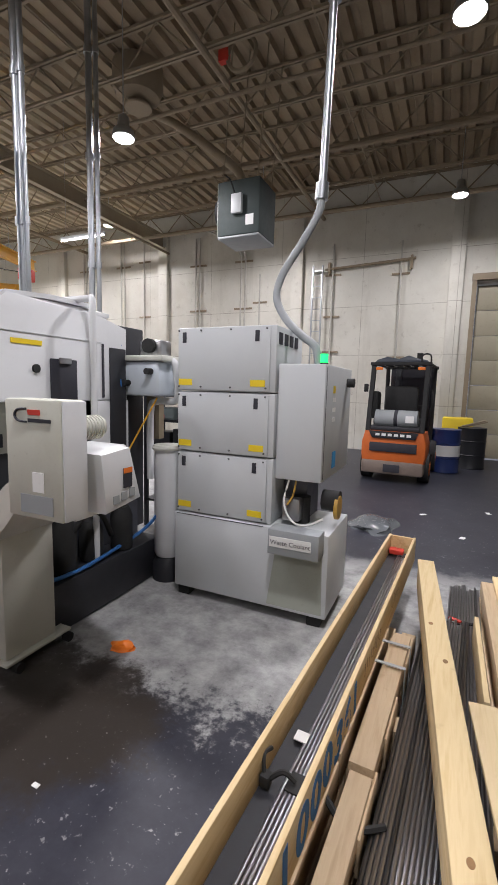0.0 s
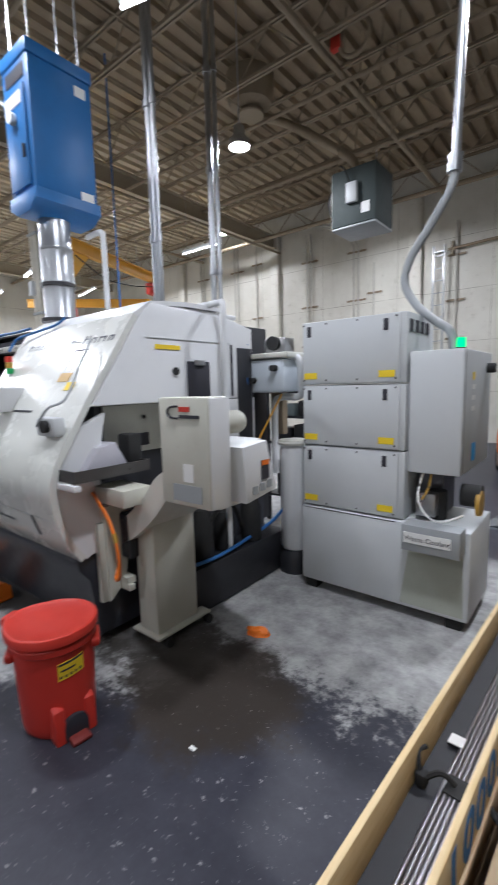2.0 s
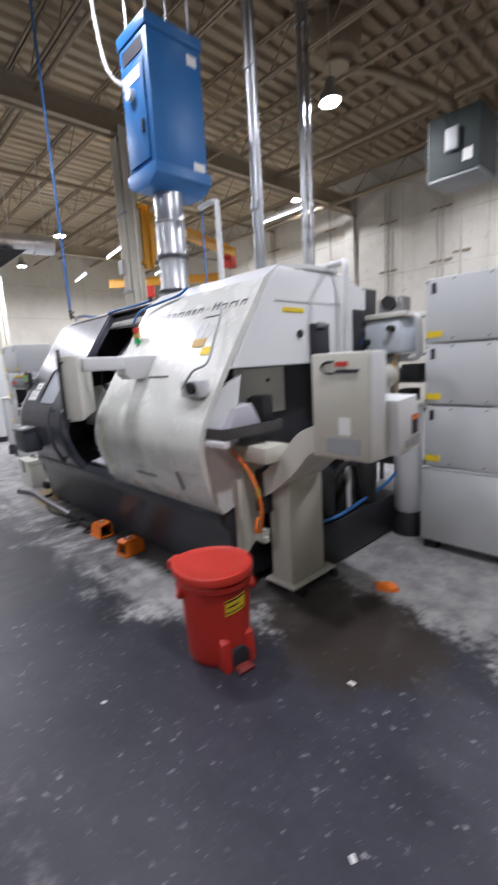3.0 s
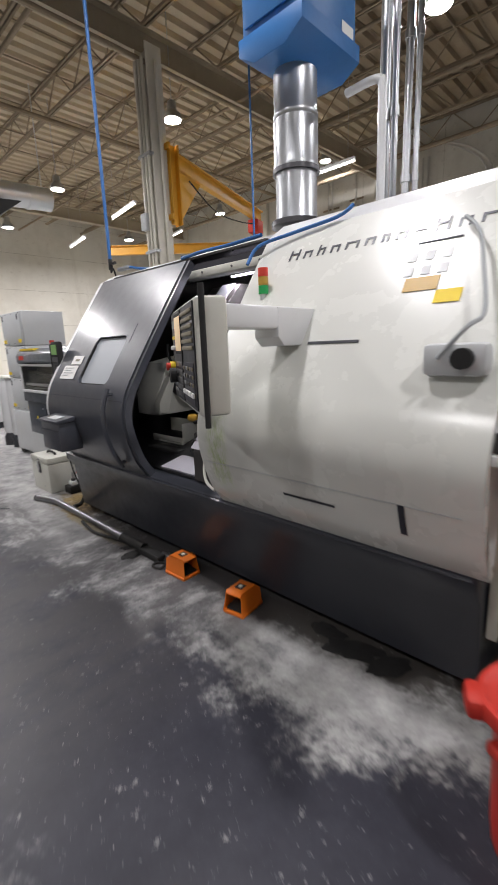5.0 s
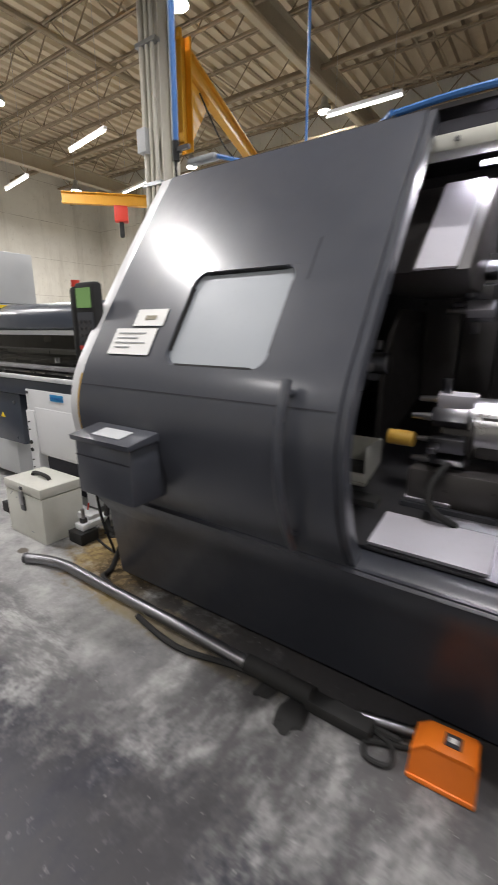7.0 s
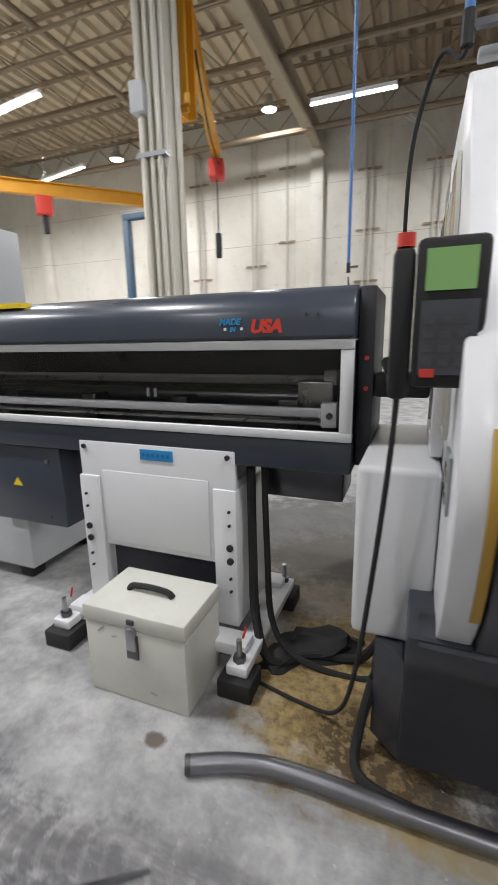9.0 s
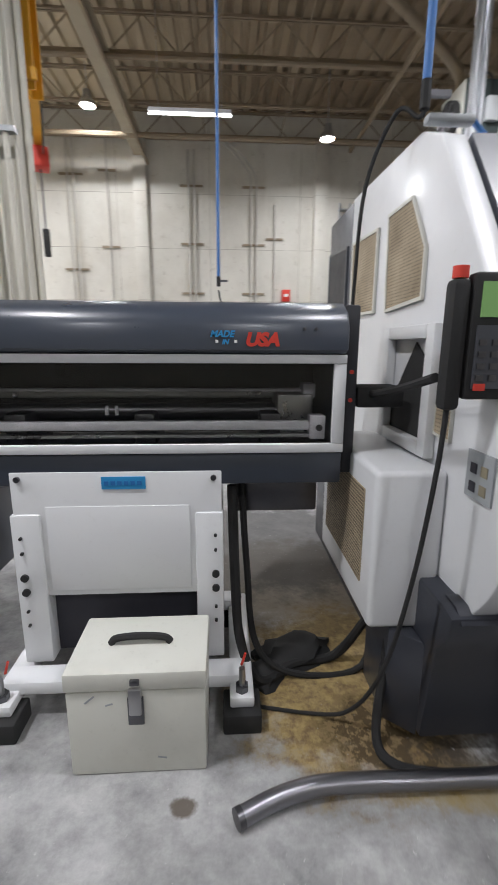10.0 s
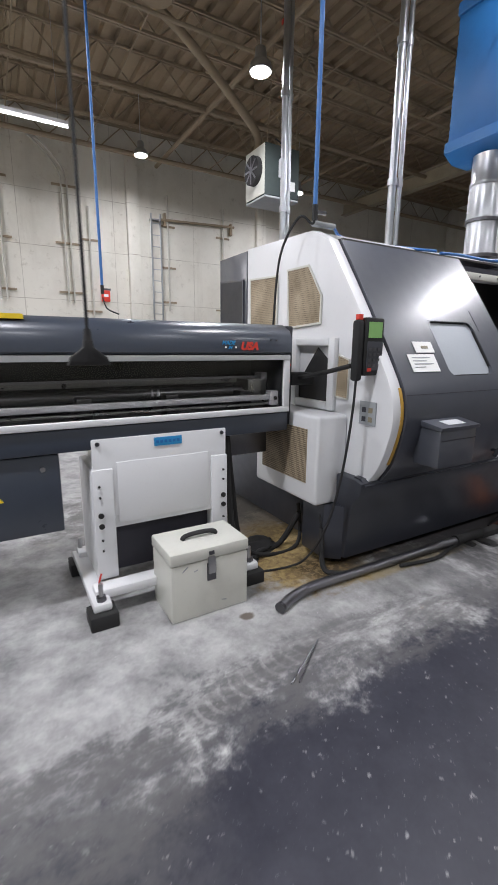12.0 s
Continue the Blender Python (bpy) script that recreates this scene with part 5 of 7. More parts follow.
# ---- filter unit ----
def filter_unit(dx=0.0, dy=0.0, full=True, group="filter units"):
    t = thing("filter_unit", (-1.4 + dx, 3.4 + dy, 0), "tall light-grey stacked coolant filter cabinet", "filter cabinet", group)
    X = lambda v: v + dx
    Y = lambda v: v + dy
    part("tank", boxed(X(-1.87), X(-0.66), Y(3.03), Y(3.62), 0.075, 0.665, 0.01), "lightgrey", t, "light grey tank with an old drip stain")
    for x in (-1.8, -0.75):
        for y in (3.1, 3.55):
            part("foot", boxed(X(x) - 0.05, X(x) + 0.05, Y(y) - 0.05, Y(y) + 0.05, 0, 0.075, 0.01), "rubber", t)
    z = 0.672
    for k, h in enumerate((0.47, 0.45, 0.46)):
        s = part("module", boxed(X(-1.865), X(-1.085), Y(3.06), Y(3.62), z, z + h - 0.006, 0.008), "lightgrey", t)
        part("front_panel", boxed(X(-1.855), X(-1.125), Y(3.045), Y(3.058), z + 0.008, z + h - 0.012, 0.004), "lightgrey", s)
        for x in (-1.80, -1.22):
            part("grip_slot", boxed(X(x) - 0.016, X(x) + 0.016, Y(3.041), Y(3.046), z + h - 0.115, z + h - 0.04, 0.002), "ink", s, "black slot")
            part("sticker", boxed(X(x) - 0.055 + 0.01, X(x) + 0.055 + 0.01, Y(3.042), Y(3.046), z + 0.04, z + 0.085), "yellow", s, "plain yellow sticker")
        for x in (-1.845, -1.66, -1.42, -1.15):
            for zz in (z + 0.03, z + h - 0.03):
                part("screw", rod(B(), (X(x), Y(3.039), zz), (X(x), Y(3.046), zz), 0.007, seg=8), "darksteel", s)
        z += h
    top = z
    for k in range(4 if full else 0):
        part("side_slot", boxed(X(-1.086), X(-1.081), Y(3.10 + 0.11 * k), Y(3.17 + 0.11 * k), top - 0.13, top - 0.05), "ink", t)
    if not full:
        return t
    e = part("switch_cabinet", boxed(-1.075, -0.745, 3.08, 3.9, 1.0, 1.79, 0.012), "lightgrey", t, "grey electric cabinet with stickers")
    part("door_gap", boxed(-0.746, -0.7435, 3.11, 3.118, 1.02, 1.77), "ink", e)
    for y, zz, w, h, mt in ((3.35, 1.06, 0.1, 0.12, "blueprint"), (3.3, 1.6, 0.06, 0.05, "yellow"), (3.3, 1.4, 0.08, 0.03, "label"), (3.3, 1.47, 0.08, 0.03, "label"), (3.3, 1.54, 0.08, 0.03, "label")):
        part("sticker", boxed(-0.7448, -0.7425, y, y + w, zz, zz + h), mt, e)
    part("switch_knob", rod(B(), (-0.745, 3.75, 1.68), (-0.69, 3.75, 1.68), 0.035), "rubber", e, "black rotary switch")
    g = part("signal_lamp", rod(B(), (-0.82, 3.3, 1.79), (-0.82, 3.3, 1.81), 0.03), "rubber", e)
    part("lens", rod(B(), (-0.82, 3.3, 1.81), (-0.82, 3.3, 1.87), 0.027, seg=16), "greenlamp", g, "lit green lens")
    part("recess", boxed(-1.08, -0.9, 3.3, 3.6, 0.667, 0.998), "darksteel", t)
    part("pump", rod(rod(B(), (-0.92, 3.25, 0.668), (-0.92, 3.25, 0.86), 0.06), (-0.78, 3.3, 0.84), (-0.66, 3.3, 0.84), 0.075), "rubber", t, "black pump")
    part("pump", boxed(-1.03, -0.9, 3.12, 3.2, 0.70, 0.86, 0.01), "steel", t, "pressure block")
    part("pump_ring", rod(B(), (-0.68, 3.28, 0.80), (-0.655, 3.28, 0.80), 0.085), "amber", t)
    part("wire", pipe(B(), [(-0.98, 3.12, 1.0), (-1.0, 3.08, 0.85), (-0.95, 3.06, 0.74), (-0.85, 3.05, 0.7), (-0.72, 3.08, 0.76)], 0.007, 6), "label", t, "white wire")
    part("wire", pipe(B(), [(-0.93, 3.12, 1.0), (-0.94, 3.1, 0.9), (-0.98, 3.09, 0.82)], 0.007, 6), "amber", t)
    w = part("waste_box", boxed(-1.04, -0.69, 2.89, 3.028, 0.53, 0.70, 0.006), "hose", t, "grey catch box with a printed label")
    part("label_card", boxed(-1.025, -0.74, 2.885, 2.8885, 0.585, 0.655), "label", w, "white label card")
    words("Waste Coolant", 0.044, pose(-1.018, 2.8835, 0.603, 90, 0, 0), "ink", w)
    part("drip_stain", prism(B(), [(-1.03, 0.53), (-0.70, 0.53), (-0.69, 0.10), (-1.09, 0.10)], "y", 3.0285, 3.0297), "tankstain", t, "greenish dried drip stain")
    part("tank_seam", boxed(-1.85, -1.13, 3.028, 3.0305, 0.655, 0.66), "ink", t)
    return t


def words(text, size, m, material, parent, name="lettering", bold=0.0):
    """Built-in font lettering as a thin mesh under a part."""
    cu = bpy.data.curves.new(name, "FONT")
    cu.body, cu.size, cu.extrude, cu.offset = text, size, 0.0006, bold
    tmp = bpy.data.objects.new("tmp", cu)
    scene.collection.objects.link(tmp)
    me = bpy.data.meshes.new_from_object(tmp.evaluated_get(bpy.context.evaluated_depsgraph_get()))
    bpy.data.objects.remove(tmp)
    r = Vector(root_of(parent).matrix_basis.translation)
    me.transform(Matrix.Translation(-r) @ m)
    ob = new(name, me)
    me.materials.clear()
    me.materials.append(M[material])
    ob.parent = parent
    return tagged(ob, "printed words")


filter_unit()
# the sister unit behind the bar feeder
filter_unit(-7.305, -0.93, False)
for x, y, h in ((-2.09, 3.26, 1.1), (-9.62, 2.3, 1.1), (-9.95, 2.28, 1.1)):
    t = thing("filter_canister", (x, y, 0), "tall white filter canister on a dark stand", "canister", "filter canisters")
    part("body", lathe(B(), [(0.10, 0.2), (0.115, 0.23), (0.115, h - 0.04), (0.11, h)], x, y), "white", t)
    part("cap", lathe(B(), [(0.13, h + 0.002), (0.135, h + 0.02), (0.12, h + 0.04), (0.03, h + 0.05)], x, y), "cream", t)
    part("stand", lathe(B(), [(0.13, 0.0), (0.13, 0.14), (0.09, 0.198)], x, y), "black", t)
    part("valve", boxed(x + 0.116, x + 0.15, y - 0.02, y + 0.02, 0.55, 0.6, 0.005), "white", t)


def dark_rack():
    t = thing("storage_rack", (-2.75, 4.45, 0), "dark steel rack with bins standing behind the filter", "rack")
    for x in (-3.12, -2.35):
        for y in (4.3, 4.62):
            part("post", boxed(x - 0.02, x + 0.02, y - 0.02, y + 0.02, 0, 1.56), "black", t)
    for z in (0.3, 0.92, 1.22, 1.5):
        part("shelf", boxed(-3.14, -2.33, 4.28, 4.64, z, z + 0.025), "black", t)
    for x0, x1, z, h, mt in ((-3.05, -2.8, 0.946, 0.16, "darksteel"), (-2.76, -2.6, 0.946, 0.2, "rubber"), (-3.0, -2.75, 1.246, 0.13, "tank"), (-2.7, -2.5, 1.246, 0.17, "rubber"), (-2.95, -2.85, 1.246, 0.06, "redprint"), (-3.0, -2.6, 0.326, 0.4, "black")):
        part("bin", boxed(x0, x1, 4.26 if mt == "redprint" else 4.3, 4.275 if mt == "redprint" else 4.55, z, z + h, 0.008), mt, t)


dark_rack()


def coolant_head():
    t = thing("coolant_filter", (-1.97, 2.86, 1.5), "clear coolant bowl with cream lid, gauge and hoses", "coolant filter")
    part("bowl", boxed(-2.13, -1.80, 2.72, 3.0, 1.53, 1.77, 0.03), "bowl", t, "cloudy bowl")
    part("lid", boxed(-2.17, -1.76, 2.70, 3.02, 1.772, 1.81, 0.01), "cream", t)
    part("bracket", boxed(-2.1, -1.99, 2.98, 3.04, 1.2, 1.53), "joist", t)
    part("block", boxed(-2.02, -1.84, 2.8, 2.92, 1.812, 1.92, 0.012), "steel", t)
    part("gauge", rod(B(), (-1.93, 2.77, 1.88), (-1.93, 2.80, 1.88), 0.05), "rubber", t, "black pressure gauge")
    for z in (1.62, 1.70):
        part("knob", rod(B(), (-2.05 + (z - 1.62) * 2.3, 2.67, z), (-2.05 + (z - 1.62) * 2.3, 2.72, z), 0.022), "rubber", t)
    part("hose", pipe(B(), [(-2.08, 2.68, 1.88), (-2.10, 2.66, 1.75), (-2.07, 2.66, 1.62), (-2.1, 2.68, 1.5)], 0.012, 8), "bluepipe", t, "blue hose")
    part("pipe", pipe(B(), [(-1.82, 2.8, 1.79), (-1.76, 2.84, 1.76), (-1.75, 2.86, 1.6), (-1.78, 2.88, 1.5), (-1.95, 2.9, 1.49), (-2.02, 2.92, 1.4), (-2.02, 2.92, 0.9)], 0.026, 10), "white", t, "white drain pipe")
    part("stay", rod(B(), (-1.86, 2.78, 1.52), (-2.10, 2.62, 0.95), 0.006, seg=8), "crane", t, "yellow stay rod")
    t.matrix_basis = Matrix.Translation((-2.28, 3.28, 1.5)) @ Matrix.Diagonal((1.2, 1.2, 1.15, 1))


coolant_head()


def coolant_pump():
    t = thing("coolant_pump", (-2.3, 2.55, 0.34), "black pumps and hoses on the sump", "pump")
    for x, y, h in ((-2.3, 2.35, 0.38), (-2.32, 2.62, 0.3), (-2.28, 2.9, 0.34)):
        part("motor", lathe(B(), [(0.08, 0.345), (0.085, 0.36), (0.085, 0.34 + h * 0.8), (0.06, 0.34 + h)], x, y), "rubber", t)
    part("hose", pipe(B(), [(-2.25, 2.35, 0.6), (-2.18, 2.45, 0.75), (-2.2, 2.6, 0.7), (-2.25, 2.75, 0.5)], 0.02, 8), "rubber", t)
    part("blue_hose", pipe(B(), [(-2.25, 2.14, 0.36), (-2.2, 2.4, 0.37), (-2.24, 2.8, 0.38), (-2.2, 3.1, 0.46), (-2.1, 3.2, 0.62)], 0.014, 8), "bluepipe", t, "blue hose")


coolant_pump()


def conduit_to_filter():
    t = thing("flexible_conduit", (-0.98, 3.45, 2.3), "steel conduit from the roof ending in a grey flexible hose", "conduit")
    part("tube", rod(B(), (-0.93, 3.45, 3.0), (-0.86, 3.45, 6.95), 0.028, seg=12), "galv", t)
    part("coupling", rod(B(), (-0.98 + 0.045, 3.45, 2.95), (-0.98 + 0.05, 3.45, 3.06), 0.046, seg=12), "galv", t)
    part("coupling", rod(B(), (-0.90, 3.45, 4.2), (-0.898, 3.45, 4.28), 0.046, seg=12), "galv", t)
    part("hose", pipe(B(), [(-0.93, 3.45, 3.0), (-0.95, 3.44, 2.86), (-1.06, 3.42, 2.66), (-1.19, 3.40, 2.45), (-1.22, 3.38, 2.28), (-1.13, 3.36, 2.12), (-1.0, 3.35, 2.0), (-0.9, 3.34, 1.92), (-0.87, 3.34, 1.78)], 0.028, 12, 8), "hose", t, "grey corrugated hose")


conduit_to_filter()


# ---- mist collector above the lathe ----
def mist_collector():
    t = thing("mist_collector", (-3.93, 2.15, 2.2), "blue mist collector on a steel duct above the lathe", "mist collector")
    x0, x1, y0, y1 = -4.05, -3.63, 2.02, 2.55
    part("body", boxed(x0, x1, y0, y1, 3.19, 4.14, 0.008), "blue", t)
    part("flange", prism(B(), [(x0 - 0.02, 3.185), (x0 - 0.02, 3.10), (x0 + 0.1, 3.03), (x1 - 0.1, 3.03), (x1 + 0.02, 3.10), (x1 + 0.02, 3.185)], "y", y0 - 0.02, y1 + 0.02, 0.006), "blue", t)
    part("top_cap", boxed(x0 - 0.012, x1 + 0.012, y0 - 0.012, y1 + 0.012, 4.143, 4.24, 0.008), "blue", t)
    d = part("door", boxed(x0 + 0.03, x1 - 0.06, y0 - 0.018, y0 - 0.003, 3.22, 3.95, 0.006), "blue", t, "blue access door")
    part("latch", boxed(x1 - 0.12, x1 - 0.09, y0 - 0.035, y0 - 0.018, 3.42, 3.52, 0.006), "rubber", d)
    part("vent", boxed(x0 + 0.06, x1 - 0.06, y0 - 0.006, y0 - 0.002, 4.0, 4.1), "ink", t)
    part("paper", boxed(x0 + 0.06, x1 - 0.1, y0 - 0.022, y0 - 0.019, 3.82, 3.91), "label", d)
    part("gauge", rod(B(), (x0 + 0.18, y0 - 0.06, 3.74), (x0 + 0.18, y0 - 0.019, 3.74), 0.045), "label", d, "white gauge")
    part("sticker", boxed(x1 + 0.001, x1 + 0.004, 2.4, 2.5, 4.0, 4.08), "label", t)
    part("sticker", boxed(x1 + 0.001, x1 + 0.004, 2.4, 2.52, 3.18, 3.26), "label", t)
    cx, cy = -3.86, 2.26
    for z0, z1, r in ((2.2, 2.5, 0.128), (2.502, 2.78, 0.135), (2.782, 3.03, 0.13)):
        part("duct", lathe(B(), [(r, z0), (r + 0.006, z0 + 0.01), (r + 0.006, z0 + 0.03), (r, z0 + 0.04), (r, z1)], cx, cy), "galv", t, "shiny spiral duct section")
    part("band", lathe(B(), [(0.145, 2.49), (0.145, 2.515)], cx, cy), "darksteel", t)
    part("collar", lathe(B(), [(0.16, 2.19), (0.16, 2.22)], cx, cy), "darksteel", t)
    for x in (x0 + 0.06, x1 - 0.06):
        for yy in (y0 + 0.06, y1 - 0.06):
            part("hanger_rod", rod(B(), (x, yy, 4.24), (x, yy, 6.95), 0.008, seg=6), "galv", t)
    part("power_cable", pipe(B(), [(x0 - 0.01, y0 + 0.1, 3.9), (x0 - 0.2, y0, 4.1), (x0 - 0.35, y0, 4.6), (x0 - 0.4, y0, 5.3), (x0 - 0.4, y0, 6.3)], 0.014, 8), "label", t, "white cable")


mist_collector()


# ---- bar feeder ----
def bar_feeder():
    t = thing("bar_feeder", (-7.1, 2.15, 0), "dark grey bar feeder with a long window on a white stand", "bar feeder")
    x0, x1 = -8.14, -6.15
    hood = [(1.925, 1.355), (1.90, 1.37), (1.90, 1.45), (1.93, 1.50), (2.0, 1.535), (2.3, 1.545), (2.38, 1.50), (2.38, 1.355)]
    part("hood", prism(B(), hood, "x", x0, x1, 0.01), "slate", t, "dark blue-grey rounded hood")
    part("bottom_tray", boxed(x0, x1, 1.93, 2.38, 0.875, 0.995, 0.01), "slate", t)
    part("back_wall", boxed(x0 + 0.01, x1 - 0.01, 2.355, 2.375, 0.997, 1.352), "black", t)
    for x in (x0 + 0.005, x1 - 0.03):
        part("end_wall", boxed(x, x + 0.025, 1.95, 2.354, 0.997, 1.352), "slate", t)
    f = part("window_frame", box(box(box(box(B(), x0 + 0.02, x1, 1.915, 1.94, 1.322, 1.353, 0.004), x0 + 0.02, x1, 1.915, 1.94, 0.998, 1.032, 0.004), x1 - 0.045, x1, 1.916, 1.94, 1.033, 1.321, 0.004), x0 + 0.02, x0 + 0.06, 1.916, 1.94, 1.033, 1.321, 0.004), "white", t, "white window frame")
    gp = part("window_pane", boxed(x0 + 0.06, x1 - 0.045, 1.926, 1.931, 1.033, 1.321), SMOKE, f, "smoky clear pane")
    gp.visible_shadow = False
    part("guide_rail", boxed(x0 + 0.05, x1 - 0.12, 1.965, 2.0, 1.075, 1.108, 0.004), "sheet", t, "pale steel guide rail")
    part("guide_rail", boxed(x0 + 0.05, x1 - 0.12, 1.97, 2.0, 1.045, 1.058, 0.003), "steel", t)
    part("rail_end", boxed(x1 - 0.118, x1 - 0.06, 1.955, 2.02, 1.04, 1.13, 0.006), "sheet", t)
    part("rail_knob", rod(B(), (x1 - 0.085, 1.945, 1.085), (x1 - 0.085, 1.955, 1.085), 0.012, seg=12), "rubber", t)
    part("mid_rail", boxed(x0 + 0.05, x1 - 0.08, 2.10, 2.12, 1.205, 1.218, 0.003), "sheet", t)
    part("rail_end", boxed(x1 - 0.13, x1 - 0.08, 2.06, 2.14, 1.185, 1.24, 0.006), "sheet", t)
    for x in (-7.02, -6.985):
        part("sight_pin", rod(B(), (x, 1.99, 1.13), (x, 1.99, 1.165), 0.007, seg=8), "sheet", t)
    part("sensor", boxed(-7.2, -7.16, 2.0, 2.06, 1.27, 1.315, 0.006), "rubber", t)
    part("guide_rail", boxed(x0 + 0.05, x1 - 0.1, 2.2, 2.24, 1.17, 1.2, 0.004), "steel", t)
    part("channel", rod(B(), (x0 + 0.1, 2.15, 1.12), (x1 - 0.08, 2.15, 1.12), 0.035, seg=12), "darksteel", t)
    for k in range(4):
        part("guide_block", boxed(x0 + 0.25 + 0.48 * k, x0 + 0.33 + 0.48 * k, 2.02, 2.28, 1.0, 1.13, 0.01), "darksteel", t)
    part("pusher", boxed(-6.38, -6.24, 2.05, 2.25, 1.05, 1.2, 0.01), "steel", t)
    words("MADE", 0.030, pose(-6.635, 1.8975, 1.412, 90, 0, 0) @ SLANT, "blueprint", t, bold=0.0012)
    words("IN", 0.022, pose(-6.595, 1.8975, 1.388, 90, 0, 0) @ SLANT, "blueprint", t, bold=0.0012)
    words("USA", 0.060, pose(-6.515, 1.8975, 1.384, 90, 0, 0) @ SLANT @ Matrix.Diagonal((1.05, 1, 1, 1)), "redprint", t, bold=0.0035)
    for x in (-6.617, -6.552):
        part("star_mark", boxed(x, x + 0.010, 1.8965, 1.8985, 1.392, 1.402), "label", t)
    for x in (-6.31, -6.27):
        part("hood_screw", rod(B(), (x, 1.893, 1.44), (x, 1.901, 1.44), 0.006, seg=8), "darksteel", t)
    part("name_mark", boxed(-8.02, -7.88, 1.896, 1.899, 1.40, 1.45), "redprint", t)
    part("yellow_sticker", boxed(-8.06, -7.62, 1.93, 2.0, 1.515, 1.5375), "yellow", t)
    part("rear_box", boxed(x1 + 0.002, x1 + 0.06, 1.98, 2.36, 0.9, 1.53, 0.01), "black", t)
    part("link_arm", boxed(x1 + 0.062, -5.905, 1.98, 2.12, 1.155, 1.235, 0.012), "rubber", t, "black spindle link")
    for z in (1.185, 1.29):
        part("indicator", rod(B(), (x1 + 0.035, 1.972, z), (x1 + 0.035, 1.98, z), 0.008, seg=10), "redprint", t)
    s = part("stand", boxed(-7.37, -6.60, 1.925, 1.955, 0.50, 0.93, 0.006), "white", t, "white sheet-metal stand with bolts")
    part("stand_leg", boxed(-7.38, -7.27, 1.915, 2.3, 0.15, 0.77, 0.008), "white", s)
    part("stand_leg", boxed(-6.70, -6.595, 1.915, 2.3, 0.15, 0.77, 0.008), "white", s)
    part("raised_panel", boxed(-7.25, -6.72, 1.919, 1.9245, 0.46, 0.80, 0.003), "white", s)
    part("stand_skirt", boxed(-7.27, -6.70, 1.93, 1.95, 0.435, 0.5), "white", s)
    part("stand_core", boxed(-7.33, -6.64, 2.0, 2.3, 0.16, 0.873, 0.01), "cream", s)
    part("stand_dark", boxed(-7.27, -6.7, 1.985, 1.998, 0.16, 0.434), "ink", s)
    for x in (-7.345, -6.625):
        for z in (0.32, 0.38, 0.46, 0.52, 0.62, 0.68):
            part("bolt", rod(B(), (x, 1.905, z), (x, 1.916, z), 0.006 if z < 0.45 or z > 0.55 else 0.015, seg=10), "rubber", s)
    for x in (-7.34, -6.63):
        for z in (0.905,):
            part("bolt", rod(B(), (x, 1.915, z), (x, 1.926, z), 0.011, seg=10), "darksteel", s)
    part("maker_label", boxed(-7.04, -6.88, 1.921, 1.9245, 0.865, 0.912), "blueprint", s, "blue label")
    for k in range(6):
        part("label_print", boxed(-7.03 + 0.024 * k, -7.014 + 0.024 * k, 1.9190, 1.9208, 0.880, 0.896), "lotblue", s)
    part("cross_bar", boxed(-7.42, -6.52, 1.80, 1.9, 0.10, 0.155, 0.01), "white", s)
    part("cross_bar", boxed(-7.42, -6.52, 2.3, 2.4, 0.10, 0.155, 0.01), "white", s)
    for x in (-7.40, -6.53):
        part("side_bar", boxed(x - 0.045, x + 0.045, 1.72, 2.42, 0.082, 0.125, 0.008), "white", s)
        for y in (1.76, 2.38):
            part("foot_block", boxed(x - 0.07, x + 0.07, y - 0.075, y + 0.06, 0, 0.08, 0.008), "rubber", s, "black rubber foot block")
            part("screw", rod(B(), (x, y, 0.1), (x, y, 0.22), 0.012, seg=8), "steel", s)
            part("nut", rod(B(), (x, y, 0.126), (x, y, 0.15), 0.026, seg=6), "darksteel", s)
        part("tap", rod(B(), (x, 1.80, 0.2), (x + 0.015, 1.80, 0.25), 0.005, seg=6), "redprint", s)
    part("valve_box", boxed(-8.1, -7.52, 1.95, 2.3, 0.46, 0.872, 0.012), "slate", t, "dark control box under the feeder")
    part("box_lock", rod(B(), (-7.6, 1.94, 0.8), (-7.6, 1.951, 0.8), 0.012), "steel", t)
    part("warning_triangle", prism(B(), [(-7.84, 0.66), (-7.78, 0.66), (-7.81, 0.70)], "y", 1.945, 1.949), "yellow", t)
    part("drip_box", boxed(-6.55, -6.2, 2.1, 2.35, 0.70, 0.873, 0.01), "darksteel", t)
    # hand terminal on its arm
    c = part("terminal", boxed(-5.965, -5.82, 1.47, 1.52, 1.29, 1.61, 0.015), "rubber", t, "black hand terminal with a green display")
    part("display", boxed(-5.945, -5.845, 1.465, 1.469, 1.50, 1.585), "lcd", c)
    part("keypad", boxed(-5.95, -5.835, 1.466, 1.469, 1.32, 1.48), "charcoal", c)
    for k in range(12):
        part("key", boxed(-5.942 + 0.034 * (k % 3), -5.922 + 0.034 * (k % 3), 1.462, 1.4655, 1.34 + 0.03 * (k // 3), 1.355 + 0.03 * (k // 3)), "darksteel", c)
    part("red_key", boxed(-5.945, -5.915, 1.462, 1.4655, 1.315, 1.333), "redprint", c)
    g = part("grip", boxed(-6.015, -5.967, 1.475, 1.53, 1.26, 1.595, 0.016), "rubber", t)
    part("stop_button", rod(B(), (-5.99, 1.5, 1.596), (-5.99, 1.5, 1.625), 0.02), "redprint", g, "red stop button")
    c.location.z = g.location.z = -0.045
